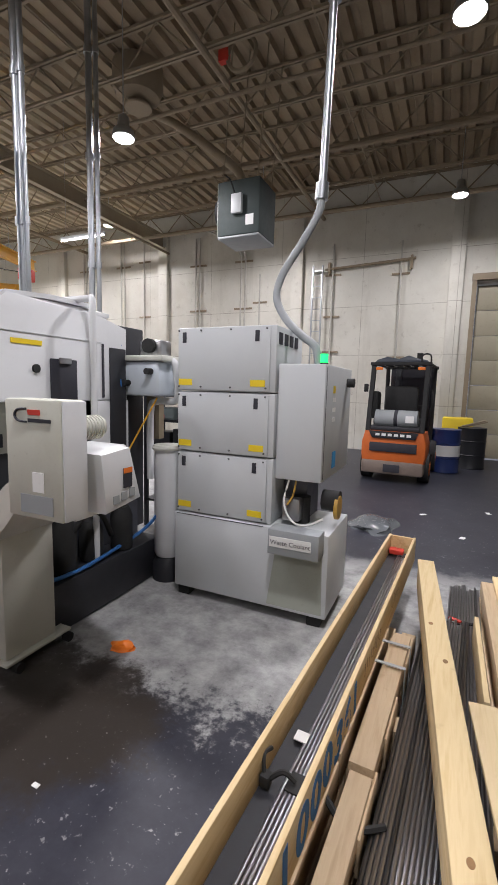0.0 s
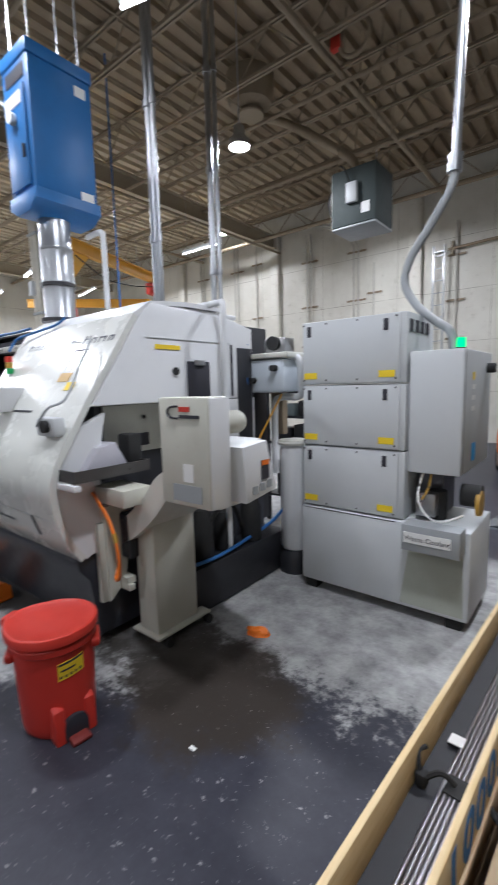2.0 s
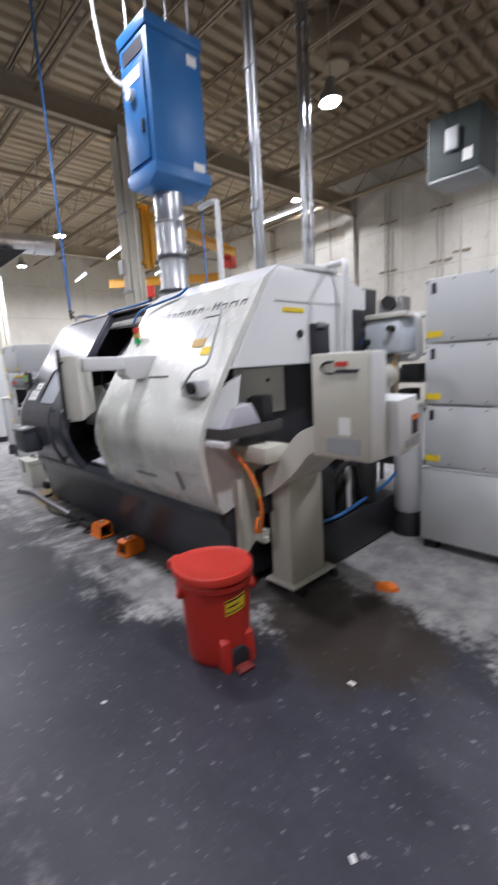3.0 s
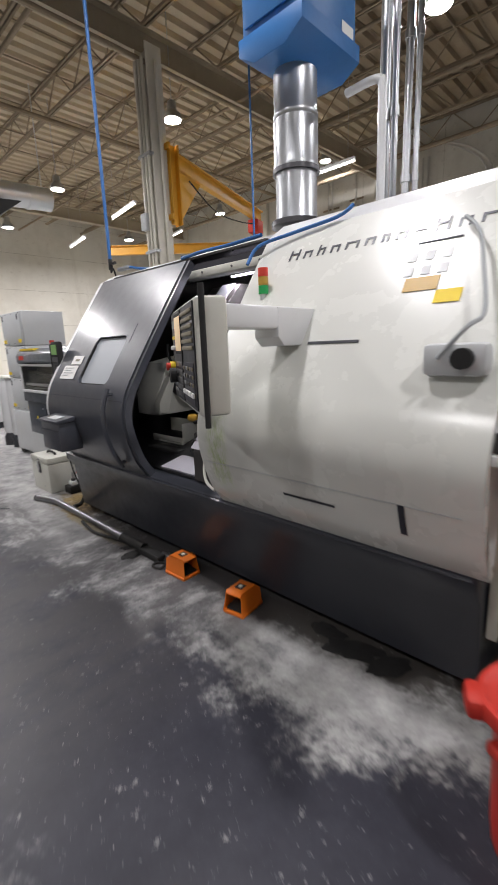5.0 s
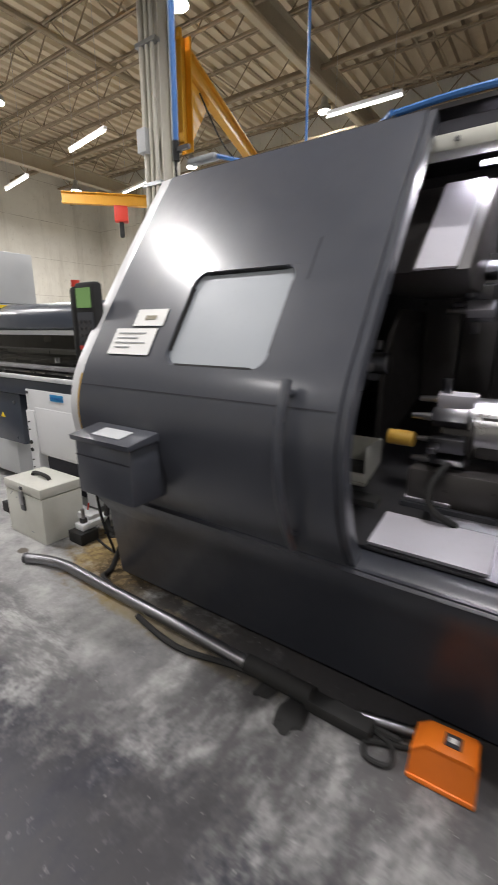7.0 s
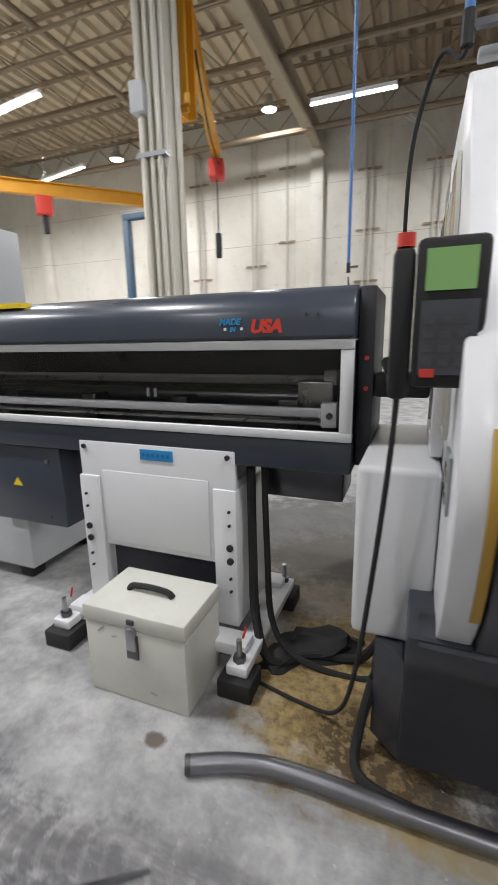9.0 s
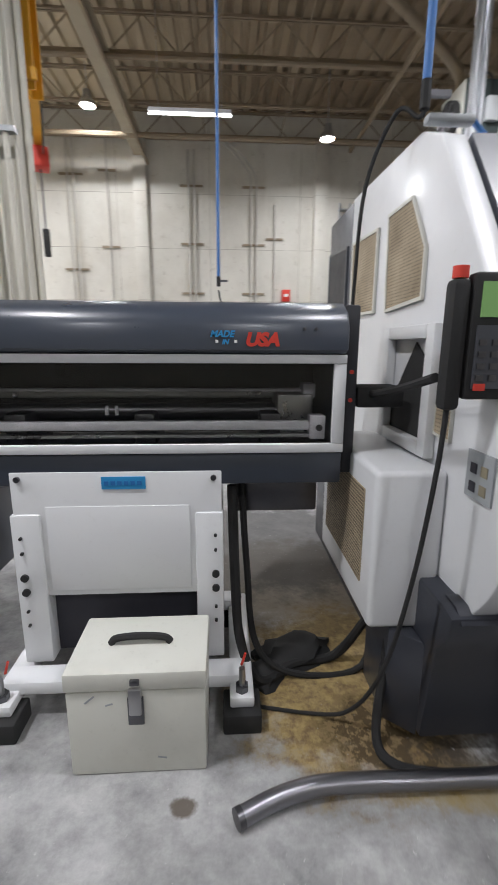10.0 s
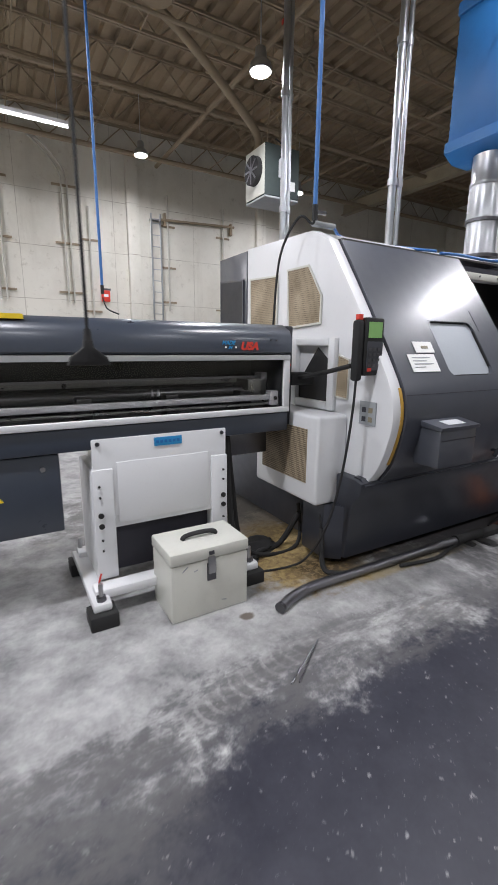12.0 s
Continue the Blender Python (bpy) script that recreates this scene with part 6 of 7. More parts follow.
    part("terminal_arm", pipe(B(), [(-6.02, 1.52, 1.3), (-6.02, 1.7, 1.26), (-6.03, 1.9, 1.22), (-6.03, 2.05, 1.2)], 0.014, 8), "rubber", t)
    part("terminal_cable", pipe(B(), [(-5.99, 1.5, 1.26), (-6.0, 1.5, 1.05), (-6.03, 1.52, 0.7), (-6.07, 1.58, 0.35), (-6.13, 1.68, 0.1), (-6.25, 1.75, 0.014), (-6.6, 1.83, 0.014)], 0.0075, 8), "rubber", t, "black cable")


def smoke():
    m, nt, b = nodes_of("smoky_pane")
    b.inputs["Base Color"].default_value = (0.55, 0.55, 0.52, 1)
    b.inputs["Transmission Weight"].default_value = 1.0
    b.inputs["Roughness"].default_value = 0.06
    b.inputs["IOR"].default_value = 1.3
    return m


SMOKE = smoke()
SLANT = Matrix(((1, 0.25, 0, 0), (0, 1, 0, 0), (0, 0, 1, 0), (0, 0, 0, 1)))
bar_feeder()


def floor_cables():
    for pts, r in (([(-6.56, 2.0, 0.85), (-6.55, 1.98, 0.5), (-6.53, 1.95, 0.2), (-6.45, 1.9, 0.04), (-6.3, 2.0, 0.03), (-6.1, 2.05, 0.03), (-5.98, 2.0, 0.25)], 0.02),
                   ([(-6.52, 2.05, 0.85), (-6.5, 2.02, 0.5), (-6.46, 1.98, 0.15), (-6.3, 1.95, 0.025), (-6.0, 1.98, 0.025), (-5.95, 2.05, 0.3)], 0.014),
                   ([(-5.98, 1.75, 0.5), (-6.02, 1.7, 0.25), (-6.06, 1.62, 0.03), (-6.02, 1.52, 0.02), (-5.85, 1.48, 0.02)], 0.017),
                   ([(-4.30, 1.47, 0.012), (-4.38, 1.44, 0.012), (-4.46, 1.40, 0.012), (-4.44, 1.35, 0.012), (-4.37, 1.36, 0.014), (-4.38, 1.42, 0.026), (-4.47, 1.46, 0.014), (-4.6, 1.50, 0.012)], 0.009),
                   ([(-5.6, 1.40, 0.02), (-5.3, 1.36, 0.015), (-5.0, 1.42, 0.015), (-4.6, 1.46, 0.015), (-4.36, 1.46, 0.02)], 0.013)):
        single("floor_cable", pipe(B(), pts, r, 8), "rubber", "black rubber cable lying over the floor", "cable", "floor cables")


floor_cables()


# ---- blue air drops ----
def air_drop(x, y, z0, label, branch=None):
    t = thing("air_drop", (x, y, z0), label, "air pipe", "air drops")
    part("tube", rod(B(), (x, y, z0), (x, y, 6.95), 0.015, seg=10), "bluepipe", t)
    part("valve", rod(B(), (x, y, z0 - 0.09), (x, y, z0), 0.019, seg=8), "rubber", t)
    part("handle", boxed(x - 0.01, x + 0.09, y - 0.01, y + 0.01, z0 - 0.05, z0 - 0.03), "darksteel", t)
    if branch:
        part("hose", pipe(B(), branch, 0.008, 8), "rubber", t, "black air hose")


air_drop(-6.63, 4.86, 2.05, "thin blue air pipe dropping from the roof", [(-6.63, 4.86, 1.92), (-6.6, 4.8, 1.8), (-6.5, 4.7, 1.74)])
air_drop(-5.875, 2.08, 2.29, "thin blue air pipe dropping to the lathe's roof", [(-5.875, 2.08, 2.20), (-5.89, 2.09, 2.18), (-5.95, 2.15, 2.22), (-6.02, 2.25, 2.0), (-6.03, 2.3, 1.6), (-6.04, 2.3, 1.2)])


def pull_handle(x, y, z):
    t = thing("pull_handle", (x, y, z), "black triangular pull handle hanging on a dark cord", "pull handle")
    part("cord", rod(B(), (x, y, z + 0.09), (x, y, 6.95), 0.005, seg=6), "rubber", t)
    part("collar", rod(B(), (x, y, z + 0.06), (x, y, z + 0.10), 0.014, 0.009, 10), "rubber", t)
    part("grip", prism(B(), [(x - 0.058, z), (x - 0.05, z + 0.022), (x - 0.015, z + 0.05), (x - 0.012, z + 0.07), (x + 0.012, z + 0.07), (x + 0.015, z + 0.05), (x + 0.05, z + 0.022), (x + 0.058, z)], "y", y - 0.014, y + 0.014, 0.005), "rubber", t)


pull_handle(-7.523, 0.962, 1.345)


# ---- unit heater ----
DARKGREEN = paint("dark_heater_paint", (0.045, 0.06, 0.058), 0.65, amount=0.4)


def unit_heater():
    t = thing("unit_heater", (-3.05, 6.6, 3.6), "grey-green gas unit heater hung from the roof", "heater")
    part("case", boxed(-3.36, -2.66, 6.3, 6.95, 3.83, 4.62, 0.015), DARKGREEN, t)
    part("bottom", boxed(-3.36, -2.66, 6.3, 6.95, 3.79, 3.825, 0.01), "hose", t)
    f = part("fan_ring", rod(B(), (-3.46, 6.6, 4.25), (-3.373, 6.6, 4.25), 0.23, seg=24), "rubber", t, "black fan ring")
    for k in range(4):
        a = math.pi * k / 4
        part("blade", boxed(-3.47, -3.462, 6.585, 6.615, 4.25 - 0.21, 4.25 + 0.21, m=Matrix.Translation((0, 6.6, 4.25)) @ pose(0, 0, 0, math.degrees(a), 0, 0) @ Matrix.Translation((0, -6.6, -4.25))), "darksteel", f)
    part("rear_plate", boxed(-3.372, -3.3625, 6.31, 6.94, 3.84, 4.61, 0.003), "cream", t, "dusty cream rear plate")
    c = part("control_box", boxed(-3.1, -2.93, 6.23, 6.298, 4.12, 4.4, 0.01), "lightgrey", t, "pale control box")
    part("wires", pipe(B(), [(-3.05, 6.26, 4.4), (-3.1, 6.2, 4.58), (-3.2, 6.25, 4.67)], 0.012, 6), "rubber", c)
    part("sticker", boxed(-2.88, -2.75, 6.293, 6.298, 3.95, 4.1), "label", t)
    part("flue", pipe(B(), [(-3.2, 6.8, 4.66), (-3.25, 6.8, 4.95), (-3.7, 6.8, 5.35), (-4.5, 6.8, 5.95), (-5.1, 6.8, 6.3), (-5.2, 6.8, 6.5)], 0.07, 10), "joist", t, "dark flue pipe")
    for x in (-3.3, -2.72):
        for y in (6.35, 6.9):
            part("hanger_rod", rod(B(), (x, y, 4.62), (x + 0.15, y, 6.86), 0.01, seg=6), "joist", t)
    t.matrix_basis = Matrix.Translation((-3.17, 6.85, 3.71))


unit_heater()
t = thing("roof_exhaust", (-5.2, 6.8, 6.4), "dark sooty round exhaust hood under the roof", "exhaust hood")
part("hood", lathe(B(), [(0.16, 6.35), (0.36, 6.45), (0.42, 6.6), (0.42, 6.93)], -5.2, 6.8), "joist", t)
part("ring", lathe(B(), [(0.22, 6.28), (0.24, 6.30), (0.22, 6.348)], -5.2, 6.8), "joist", t)
t = thing("hose_reel", (-3.05, 6.3, 6.2), "red hose reel under the roof", "hose reel")
bm = B()
pipe(bm, [(-3.0 + 0.22 * math.cos(a), 6.3, 6.25 + 0.22 * math.sin(a)) for a in np.linspace(0, 2 * math.pi, 17)], 0.03, 8, 2)
part("reel", bm, "joist", t)
part("drum", boxed(-3.35, -3.2, 6.25, 6.35, 6.2, 6.36, 0.01), "redprint", t)


# ---- forklift ----
ORANGEDIRT = paint("scuffed_orange", (0.60, 0.13, 0.02), 0.5, dirt=(0.3, 0.25, 0.2), amount=0.6, scale=5)
DIRTY = paint("scraped_metal", (0.22, 0.17, 0.14), 0.6, dirt=(0.2, 0.15, 0.1), amount=0.8, scale=7)


def forklift():
    X, Y = -0.84, 8.18
    t = thing("forklift", (X, Y + 0.9, 0), "orange and black forklift truck seen from behind", "forklift")
    m = Matrix.Translation((X, Y, 0)) @ pose(0, 0, 0, 0, 0, -3)
    P = lambda name, bm, mt, parent=t, label="": part(name, (bmesh.ops.transform(bm, matrix=m, verts=bm.verts), bm)[1], mt, parent, label)
    P("counterweight", prism(B(), [(-0.52, 0.32), (-0.55, 0.5), (-0.55, 0.72), (-0.5, 0.92), (0.5, 0.92), (0.55, 0.72), (0.55, 0.5), (0.52, 0.32)], "y", 0.05, 0.7, 0.05), ORANGEDIRT, label="scuffed orange counterweight")
    P("grille", boxed(-0.40, 0.40, 0.02, 0.05, 0.56, 0.72, 0.01), "ink")
    P("lower_weight", boxed(-0.53, 0.53, 0.02, 0.9, 0.16, 0.40, 0.04), DIRTY, label="scraped dirty lower counterweight")
    P("tow_slot", boxed(-0.14, 0.14, 0.01, 0.03, 0.2, 0.34, 0.01), "ink")
    P("name_plate", prism(B(), [(-0.42, 0.92), (-0.36, 0.80), (0.36, 0.80), (0.42, 0.92)], "y", 0.015, 0.048, 0.004), "black")
    for k in range(6):
        P("name_mark", boxed(-0.30 + 0.105 * k, -0.23 + 0.105 * k, 0.009, 0.0145, 0.84, 0.885), "label")
    P("engine_hood", boxed(-0.42, 0.42, 0.1, 1.0, 0.92, 1.0, 0.02), "black")
    P("gas_bottle", rod(B(), (-0.36, 0.28, 1.14), (0.36, 0.28, 1.14), 0.15, seg=20), "hose", label="grey gas bottle lying across")
    P("bottle_strap", rod(B(), (-0.03, 0.28, 1.14), (0.03, 0.28, 1.14), 0.157, seg=20), "ink")
    P("bottle_label", boxed(0.17, 0.31, 0.125, 0.131, 1.08, 1.2), "label")
    P("bottle_cradle", boxed(-0.42, 0.42, 0.16, 0.42, 0.985, 1.01), "darksteel")
    P("seat", boxed(-0.26, 0.26, 0.75, 1.2, 1.0, 1.12, 0.04), "rubber")
    P("backrest", boxed(-0.30, 0.30, 0.66, 0.80, 1.12, 1.72, 0.06), "rubber")
    P("hood_cover", boxed(-0.44, 0.44, 0.42, 0.9, 0.98, 1.14, 0.04), "rubber")
    P("dash", boxed(-0.4, 0.4, 1.5, 1.75, 0.9, 1.35, 0.05), "rubber")
    P("side_bag", boxed(-0.50, -0.34, 0.3, 0.6, 1.12, 1.62, 0.06), "rubber", label="black bag hung in the cab")
    P("beacon", rod(B(), (0.3, 0.45, 2.14), (0.3, 0.45, 2.30), 0.05, seg=14), "rubber")
    P("antenna_frame", pipe(B(), [(0.34, 0.36, 2.12), (0.36, 0.36, 2.26), (0.48, 0.36, 2.26), (0.50, 0.36, 2.1)], 0.014, 8), "rubber")
    for x in (-0.46, 0.46):
        P("rear_pillar", prism(B(), [(0.08, 0.92), (0.16, 0.92), (0.4, 2.1), (0.32, 2.1)], "x", x - 0.04, x + 0.04, 0.008), "rubber")
        P("front_pillar", boxed(x - 0.035, x + 0.035, 1.75, 1.83, 0.6, 2.1, 0.008), "rubber")
        P("tail_lamp", boxed(x * 0.78 - 0.06, x * 0.78 + 0.06, 0.30, 0.33, 2.0, 2.05, 0.008), "orange")
    g = P("overhead_guard", box(box(B(), -0.52, 0.52, 0.3, 0.38, 2.08, 2.14, 0.01), -0.52, 0.52, 1.75, 1.83, 2.08, 2.14, 0.01), "rubber")
    for k in range(7):
        P("guard_bar", boxed(-0.5 + 0.16 * k, -0.46 + 0.16 * k, 0.38, 1.75, 2.1, 2.13), "rubber", g)
    P("tarpaulin", prism(B(), [(-0.46, 2.14), (-0.42, 2.19), (-0.25, 2.24), (-0.05, 2.20), (0.12, 2.26), (0.26, 2.21), (0.42, 2.18), (0.44, 2.14)], "y", 0.4, 1.5, 0.012), "slate", label="dark folded cover lying on the guard")
    for x in (-0.3, 0.3):
        P("mast", boxed(x - 0.06, x + 0.06, 2.15, 2.3, 0.05, 2.2, 0.01), "black")
    P("mast_plate", boxed(-0.46, 0.46, 2.18, 2.24, 0.3, 2.12), "ink")
    for x in (-0.2, 0.2):
        P("fork", boxed(x - 0.05, x + 0.05, 2.3, 3.3, 0.05, 0.09, 0.005), "darksteel")
    P("chassis", boxed(-0.45, 0.45, 0.7, 2.15, 0.25, 0.62, 0.03), "orange")
    for x in (-0.5, 0.5):
        for y, r in ((0.5, 0.26), (1.85, 0.33)):
            w = P("wheel", rod(B(), (x - 0.09, y, r), (x + 0.09, y, r), r, seg=24), "rubber")
            P("rim", rod(B(), (x - 0.095, y, r), (x + 0.095, y, r), r * 0.5, seg=16), "orange", w)
    P("mirror", boxed(-0.66, -0.58, 0.5, 0.54, 1.6, 1.75, 0.01), "rubber")
    P("side_handle", pipe(B(), [(0.54, 0.3, 1.3), (0.58, 0.28, 1.4), (0.58, 0.3, 1.55), (0.54, 0.34, 1.65)], 0.014, 8), "rubber")
    P("yellow_strap", boxed(-0.5, -0.46, 0.2, 0.24, 1.3, 1.48), "yellow")


forklift()


def drum(x, y, label, mat, band=True):
    t = thing("steel_drum", (x, y, 0), label, "drum", "drums")
    part("body", lathe(B(), [(0.285, 0.0), (0.295, 0.01), (0.285, 0.03), (0.285, 0.28), (0.297, 0.295), (0.285, 0.31), (0.285, 0.58), (0.297, 0.595), (0.285, 0.61), (0.285, 0.86), (0.295, 0.88)], x, y), mat, t)
    part("lid", lathe(B(), [(0.27, 0.86), (0.28, 0.872)], x, y), "joist", t)
    if band:
        part("band", lathe(B(), [(0.29, 0.34), (0.29, 0.56)], x, y), "label", t, "pale label band")


DRUMBLUE = paint("drum_blue", (0.02, 0.04, 0.16), 0.35, amount=0.35)
drum(0.0, 10.1, "dark blue steel drum with a pale label band", DRUMBLUE)
drum(0.52, 10.9, "black steel drum with scrap on its lid", "black", False)
t = thing("yellow_bin", (0.25, 11.2, 0), "yellow plastic bin beside the drums", "bin")
part("shell", boxed(-0.1, 0.55, 11.35, 11.85, 0.0, 1.05, 0.04), "yellow", t)
for pts in (((0.3, 10.8, 0.9), (0.75, 10.75, 1.05)), ((0.4, 10.95, 0.9), (0.8, 10.9, 1.02))):
    single("scrap_stick", rod(B(), *pts, 0.02, seg=7), "joist", "dark scrap stick on the drum", "scrap", "scrap sticks")


# ---- red waste can ----
def arc_sheet(cx, cy, r0, r1, a0, a1, z0, z1, tilt=0.0, thick=0.002, n=8):
    """A thin sheet wrapped round an upright tapered body; angles in degrees."""
    bm = B()
    rows = []
    for k in range(n + 1):
        a = radians(a0 + (a1 - a0) * k / n)
        dz = tilt * (k / n - 0.5)
        rows.append([bm.verts.new((cx + r * math.cos(a), cy + r * math.sin(a), z + dz)) for r, z in ((r0, z0), (r1, z1), (r1 - thick, z1), (r0 - thick, z0))])
    for p, q in zip(rows, rows[1:]):
        for k in range(4):
            bm.faces.new((p[k], q[k], q[(k + 1) % 4], p[(k + 1) % 4]))
    bm.faces.new(rows[0])
    bm.faces.new(rows[-1][::-1])
    bmesh.ops.recalc_face_normals(bm, faces=bm.faces[:])
    return bm


def prism_at(m, outline, a, b_):
    """An (x, z) outline pushed along y, then moved by m."""
    bm = prism(B(), outline, "y", a, b_, 0.012)
    bmesh.ops.transform(bm, matrix=m, verts=bm.verts)
    return bm


def waste_can():
    x, y = -2.095, 1.125
    t = thing("waste_can", (x, y, 0), "scuffed red plastic oily-waste can with foot pedal", "bin")
    body = lathe(B(), [(0.150, 0.0), (0.163, 0.014), (0.168, 0.05), (0.178, 0.24), (0.184, 0.40), (0.186, 0.415)], x, y)
    for v in body.verts:
        a = math.atan2(v.co.y - y, v.co.x - x) if v.co.xy.length else 0
        k = math.exp(-((a - radians(2)) / 0.5) ** 2) * max(0.0, 1 - v.co.z / 0.20)
        v.co.x += 0.035 * k * math.cos(a)
        v.co.y += 0.035 * k * math.sin(a)
    part("body", body, "red", t)
    part("rim", lathe(B(), [(0.186, 0.395), (0.197, 0.405), (0.199, 0.43), (0.19, 0.438)], x, y), "red", t)
    top = lathe(B(), [(0.196, 0.441), (0.206, 0.447), (0.208, 0.478), (0.203, 0.486), (0.192, 0.488), (0.185, 0.484), (0.1, 0.486), (0.02, 0.487)], x, y)
    for v in top.verts:
        a = math.atan2(v.co.y - y, v.co.x - x)
        k = max(0.0, math.cos(a - radians(205))) ** 6
        v.co.x += 0.03 * k * math.cos(a)
        v.co.y += 0.03 * k * math.sin(a)
    l = part("lid", top, "red", t, "flat red lid, worn pale on top")
    part("hinge", box(B(), 0.19, 0.265, -0.05, 0.05, 0.425, 0.486, 0.018, m=Matrix.Translation((x, y, 0)) @ pose(0, 0, 0, 0, 0, 205)), "red", l)
    for a in (-122, 58):
        part("lug", box(B(), 0.165, 0.209, -0.075, 0.075, 0.345, 0.385, 0.014, 3, m=Matrix.Translation((x, y, 0)) @ pose(0, 0, 0, 0, 0, a)), "red", t, "moulded lifting lug")
    part("label", arc_sheet(x, y, 0.1815, 0.1845, -24, 14, 0.285, 0.365, 0.012), "yellow", t, "yellow label with dark print")
    part("label_print", arc_sheet(x, y, 0.1845, 0.1852, -23, 13, 0.352, 0.362, 0.012), "ink", t)
    for k in range(5):
        part("hazard_stripe", arc_sheet(x, y, 0.1825, 0.1832, -22 + 7 * k, -18.5 + 7 * k, 0.289 + 0.002 * k, 0.301 + 0.002 * k, 0.0), "ink", t)
    part("label_print", arc_sheet(x, y, 0.1838, 0.1845, -20, 0, 0.322, 0.330, 0.006), "ink", t)
    m = Matrix.Translation((x, y, 0)) @ pose(0, 0, 0, 0, 0, -6)
    arch = [(-0.055, 0.004)] + [(0.055 * math.cos(radians(a)), 0.062 + 0.05 * math.sin(radians(a))) for a in range(180, -1, -20)] + [(0.055, 0.004)]
    bm = prism(B(), arch, "x", 0.15, 0.2035, 0.004)
    bmesh.ops.transform(bm, matrix=m, verts=bm.verts)
    part("pedal_recess", bm, "ink", t, "dark arched pedal recess")
    for k in (-1, 1):
        part("buttress", prism_at(m, [(0.12, 0.002), (0.200, 0.002), (0.199, 0.085), (0.186, 0.15), (0.15, 0.165)], 0.072 * k - 0.026, 0.072 * k + 0.026), "red", t, "moulded rib beside the pedal")
    part("pedal", box(B(), 0.19, 0.252, -0.045, 0.045, 0.026, 0.046, 0.008, m=m @ pose(0, 0, 0, 0, 6, 0)), "darkred", t, "worn dark red foot pedal")
    t.matrix_basis = Matrix.Translation((x, y, 0)) @ Matrix.Diagonal((1.0, 1.0, 1.05, 1))


waste_can()


# ---- foot switches ----
def foot_switch(x, y, turn):
    t = thing("foot_switch", (x, y, 0), "orange hooded foot switch on the floor", "foot switch", "foot switches")
    m = pose(x, y, 0, 0, 0, turn) @ Matrix.Diagonal((0.8, 0.8, 0.9, 1))
    hood = [(-0.11, 0.03), (-0.11, 0.11), (-0.06, 0.15), (0.10, 0.155), (0.12, 0.14), (0.12, 0.132), (-0.055, 0.13), (-0.095, 0.1), (-0.095, 0.03)]
    bm = prism(B(), hood, "x", -0.085, 0.085, 0.006)
    for v in bm.verts:
        v.co.x *= 1 - 1.6 * v.co.z
    bmesh.ops.transform(bm, matrix=m @ pose(0, 0, 0, 0, 0, 180), verts=bm.verts)
    part("hood", bm, "orange", t)
    for s in (-0.085, 0.079):
        bm = prism(B(), [(-0.11, 0.02), (-0.11, 0.11), (-0.06, 0.15), (0.11, 0.152), (0.13, 0.02)], "x", s, s + 0.006)
        for v in bm.verts:
            v.co.x *= 1 - 1.6 * v.co.z
        bmesh.ops.transform(bm, matrix=m @ pose(0, 0, 0, 0, 0, 180), verts=bm.verts)
        part("cheek", bm, "orange", t)
    part("sole", box(B(), -0.09, 0.09, -0.13, 0.115, 0, 0.022, 0.006, m=m), "orange", t)
    part("treadle", box(B(), -0.065, 0.065, -0.11, 0.06, 0.04, 0.055, 0.005, m=m @ pose(0, 0, 0, 8, 0, 0)), "rubber", t, "black treadle")
    part("sticker", box(B(), -0.03, 0.03, -0.06, 0.0, 0.1555, 0.158, m=m), "ink", t)
    part("sticker_mark", box(B(), -0.012, 0.012, -0.045, -0.015, 0.1585, 0.1605, m=m), "label", t)


foot_switch(-4.23, 1.44, 92)
foot_switch(-3.64, 1.43, 8)


# ---- things on the floor ----
def tool_box():
    t = thing("tool_box", (-6.88, 1.7, 0), "dented cream steel box with black handle and latch", "box")
    part("body", boxed(-7.095, -6.655, 1.56, 1.85, 0.0, 0.315, 0.008), "cream", t)
    l = part("lid", boxed(-7.10, -6.65, 1.555, 1.855, 0.319, 0.385, 0.01), "cream", t)
    part("handle", pipe(B(), [(-6.98, 1.70, 0.386), (-6.96, 1.70, 0.405), (-6.88, 1.70, 0.412), (-6.80, 1.70, 0.405), (-6.78, 1.70, 0.386)], 0.013, 8), "rubber", l, "black handle")
    part("latch", boxed(-6.895, -6.855, 1.54, 1.558, 0.24, 0.335, 0.005), "steel", t, "steel toggle latch")
    for k, (zx, zz, ww) in enumerate(((-7.02, 0.29, 0.02), (-6.96, 0.27, 0.012), (-6.80, 0.06, 0.015))):
        part("scuff_mark", box(B(), -ww, ww, -0.0006, 0.0006, -0.003, 0.003, m=pose(zx, 1.5588, zz, 0, 25 * k - 40, 0)), "hose", t)
    part("latch_plate", boxed(-6.90, -6.85, 1.548, 1.5575, 0.20, 0.30, 0.002), "darksteel", t)
    part("catch", boxed(-6.89, -6.86, 1.545, 1.556, 0.345, 0.365, 0.003), "darksteel", t)


tool_box()
t = thing("steel_tube", (-5.6, 1.45, 0), "bent steel tube lying on the floor along the machine", "tube")
bm = pipe(B(), [(-6.56, 1.37, 0.035), (-6.42, 1.43, 0.035), (-6.25, 1.46, 0.035), (-5.9, 1.455, 0.035), (-5.4, 1.45, 0.035), (-4.9, 1.44, 0.035), (-4.7, 1.44, 0.035)], 0.029, 14)
part("bent_tube", bm, "tubesteel", t)
part("end_ring", rod(B(), (-6.562, 1.369, 0.035), (-6.545, 1.377, 0.035), 0.031, seg=14), "darksteel", t)
part("sleeve", rod(B(), (-4.98, 1.442, 0.037), (-4.68, 1.44, 0.037), 0.037, seg=14), "rubber", t, "black tape sleeve")
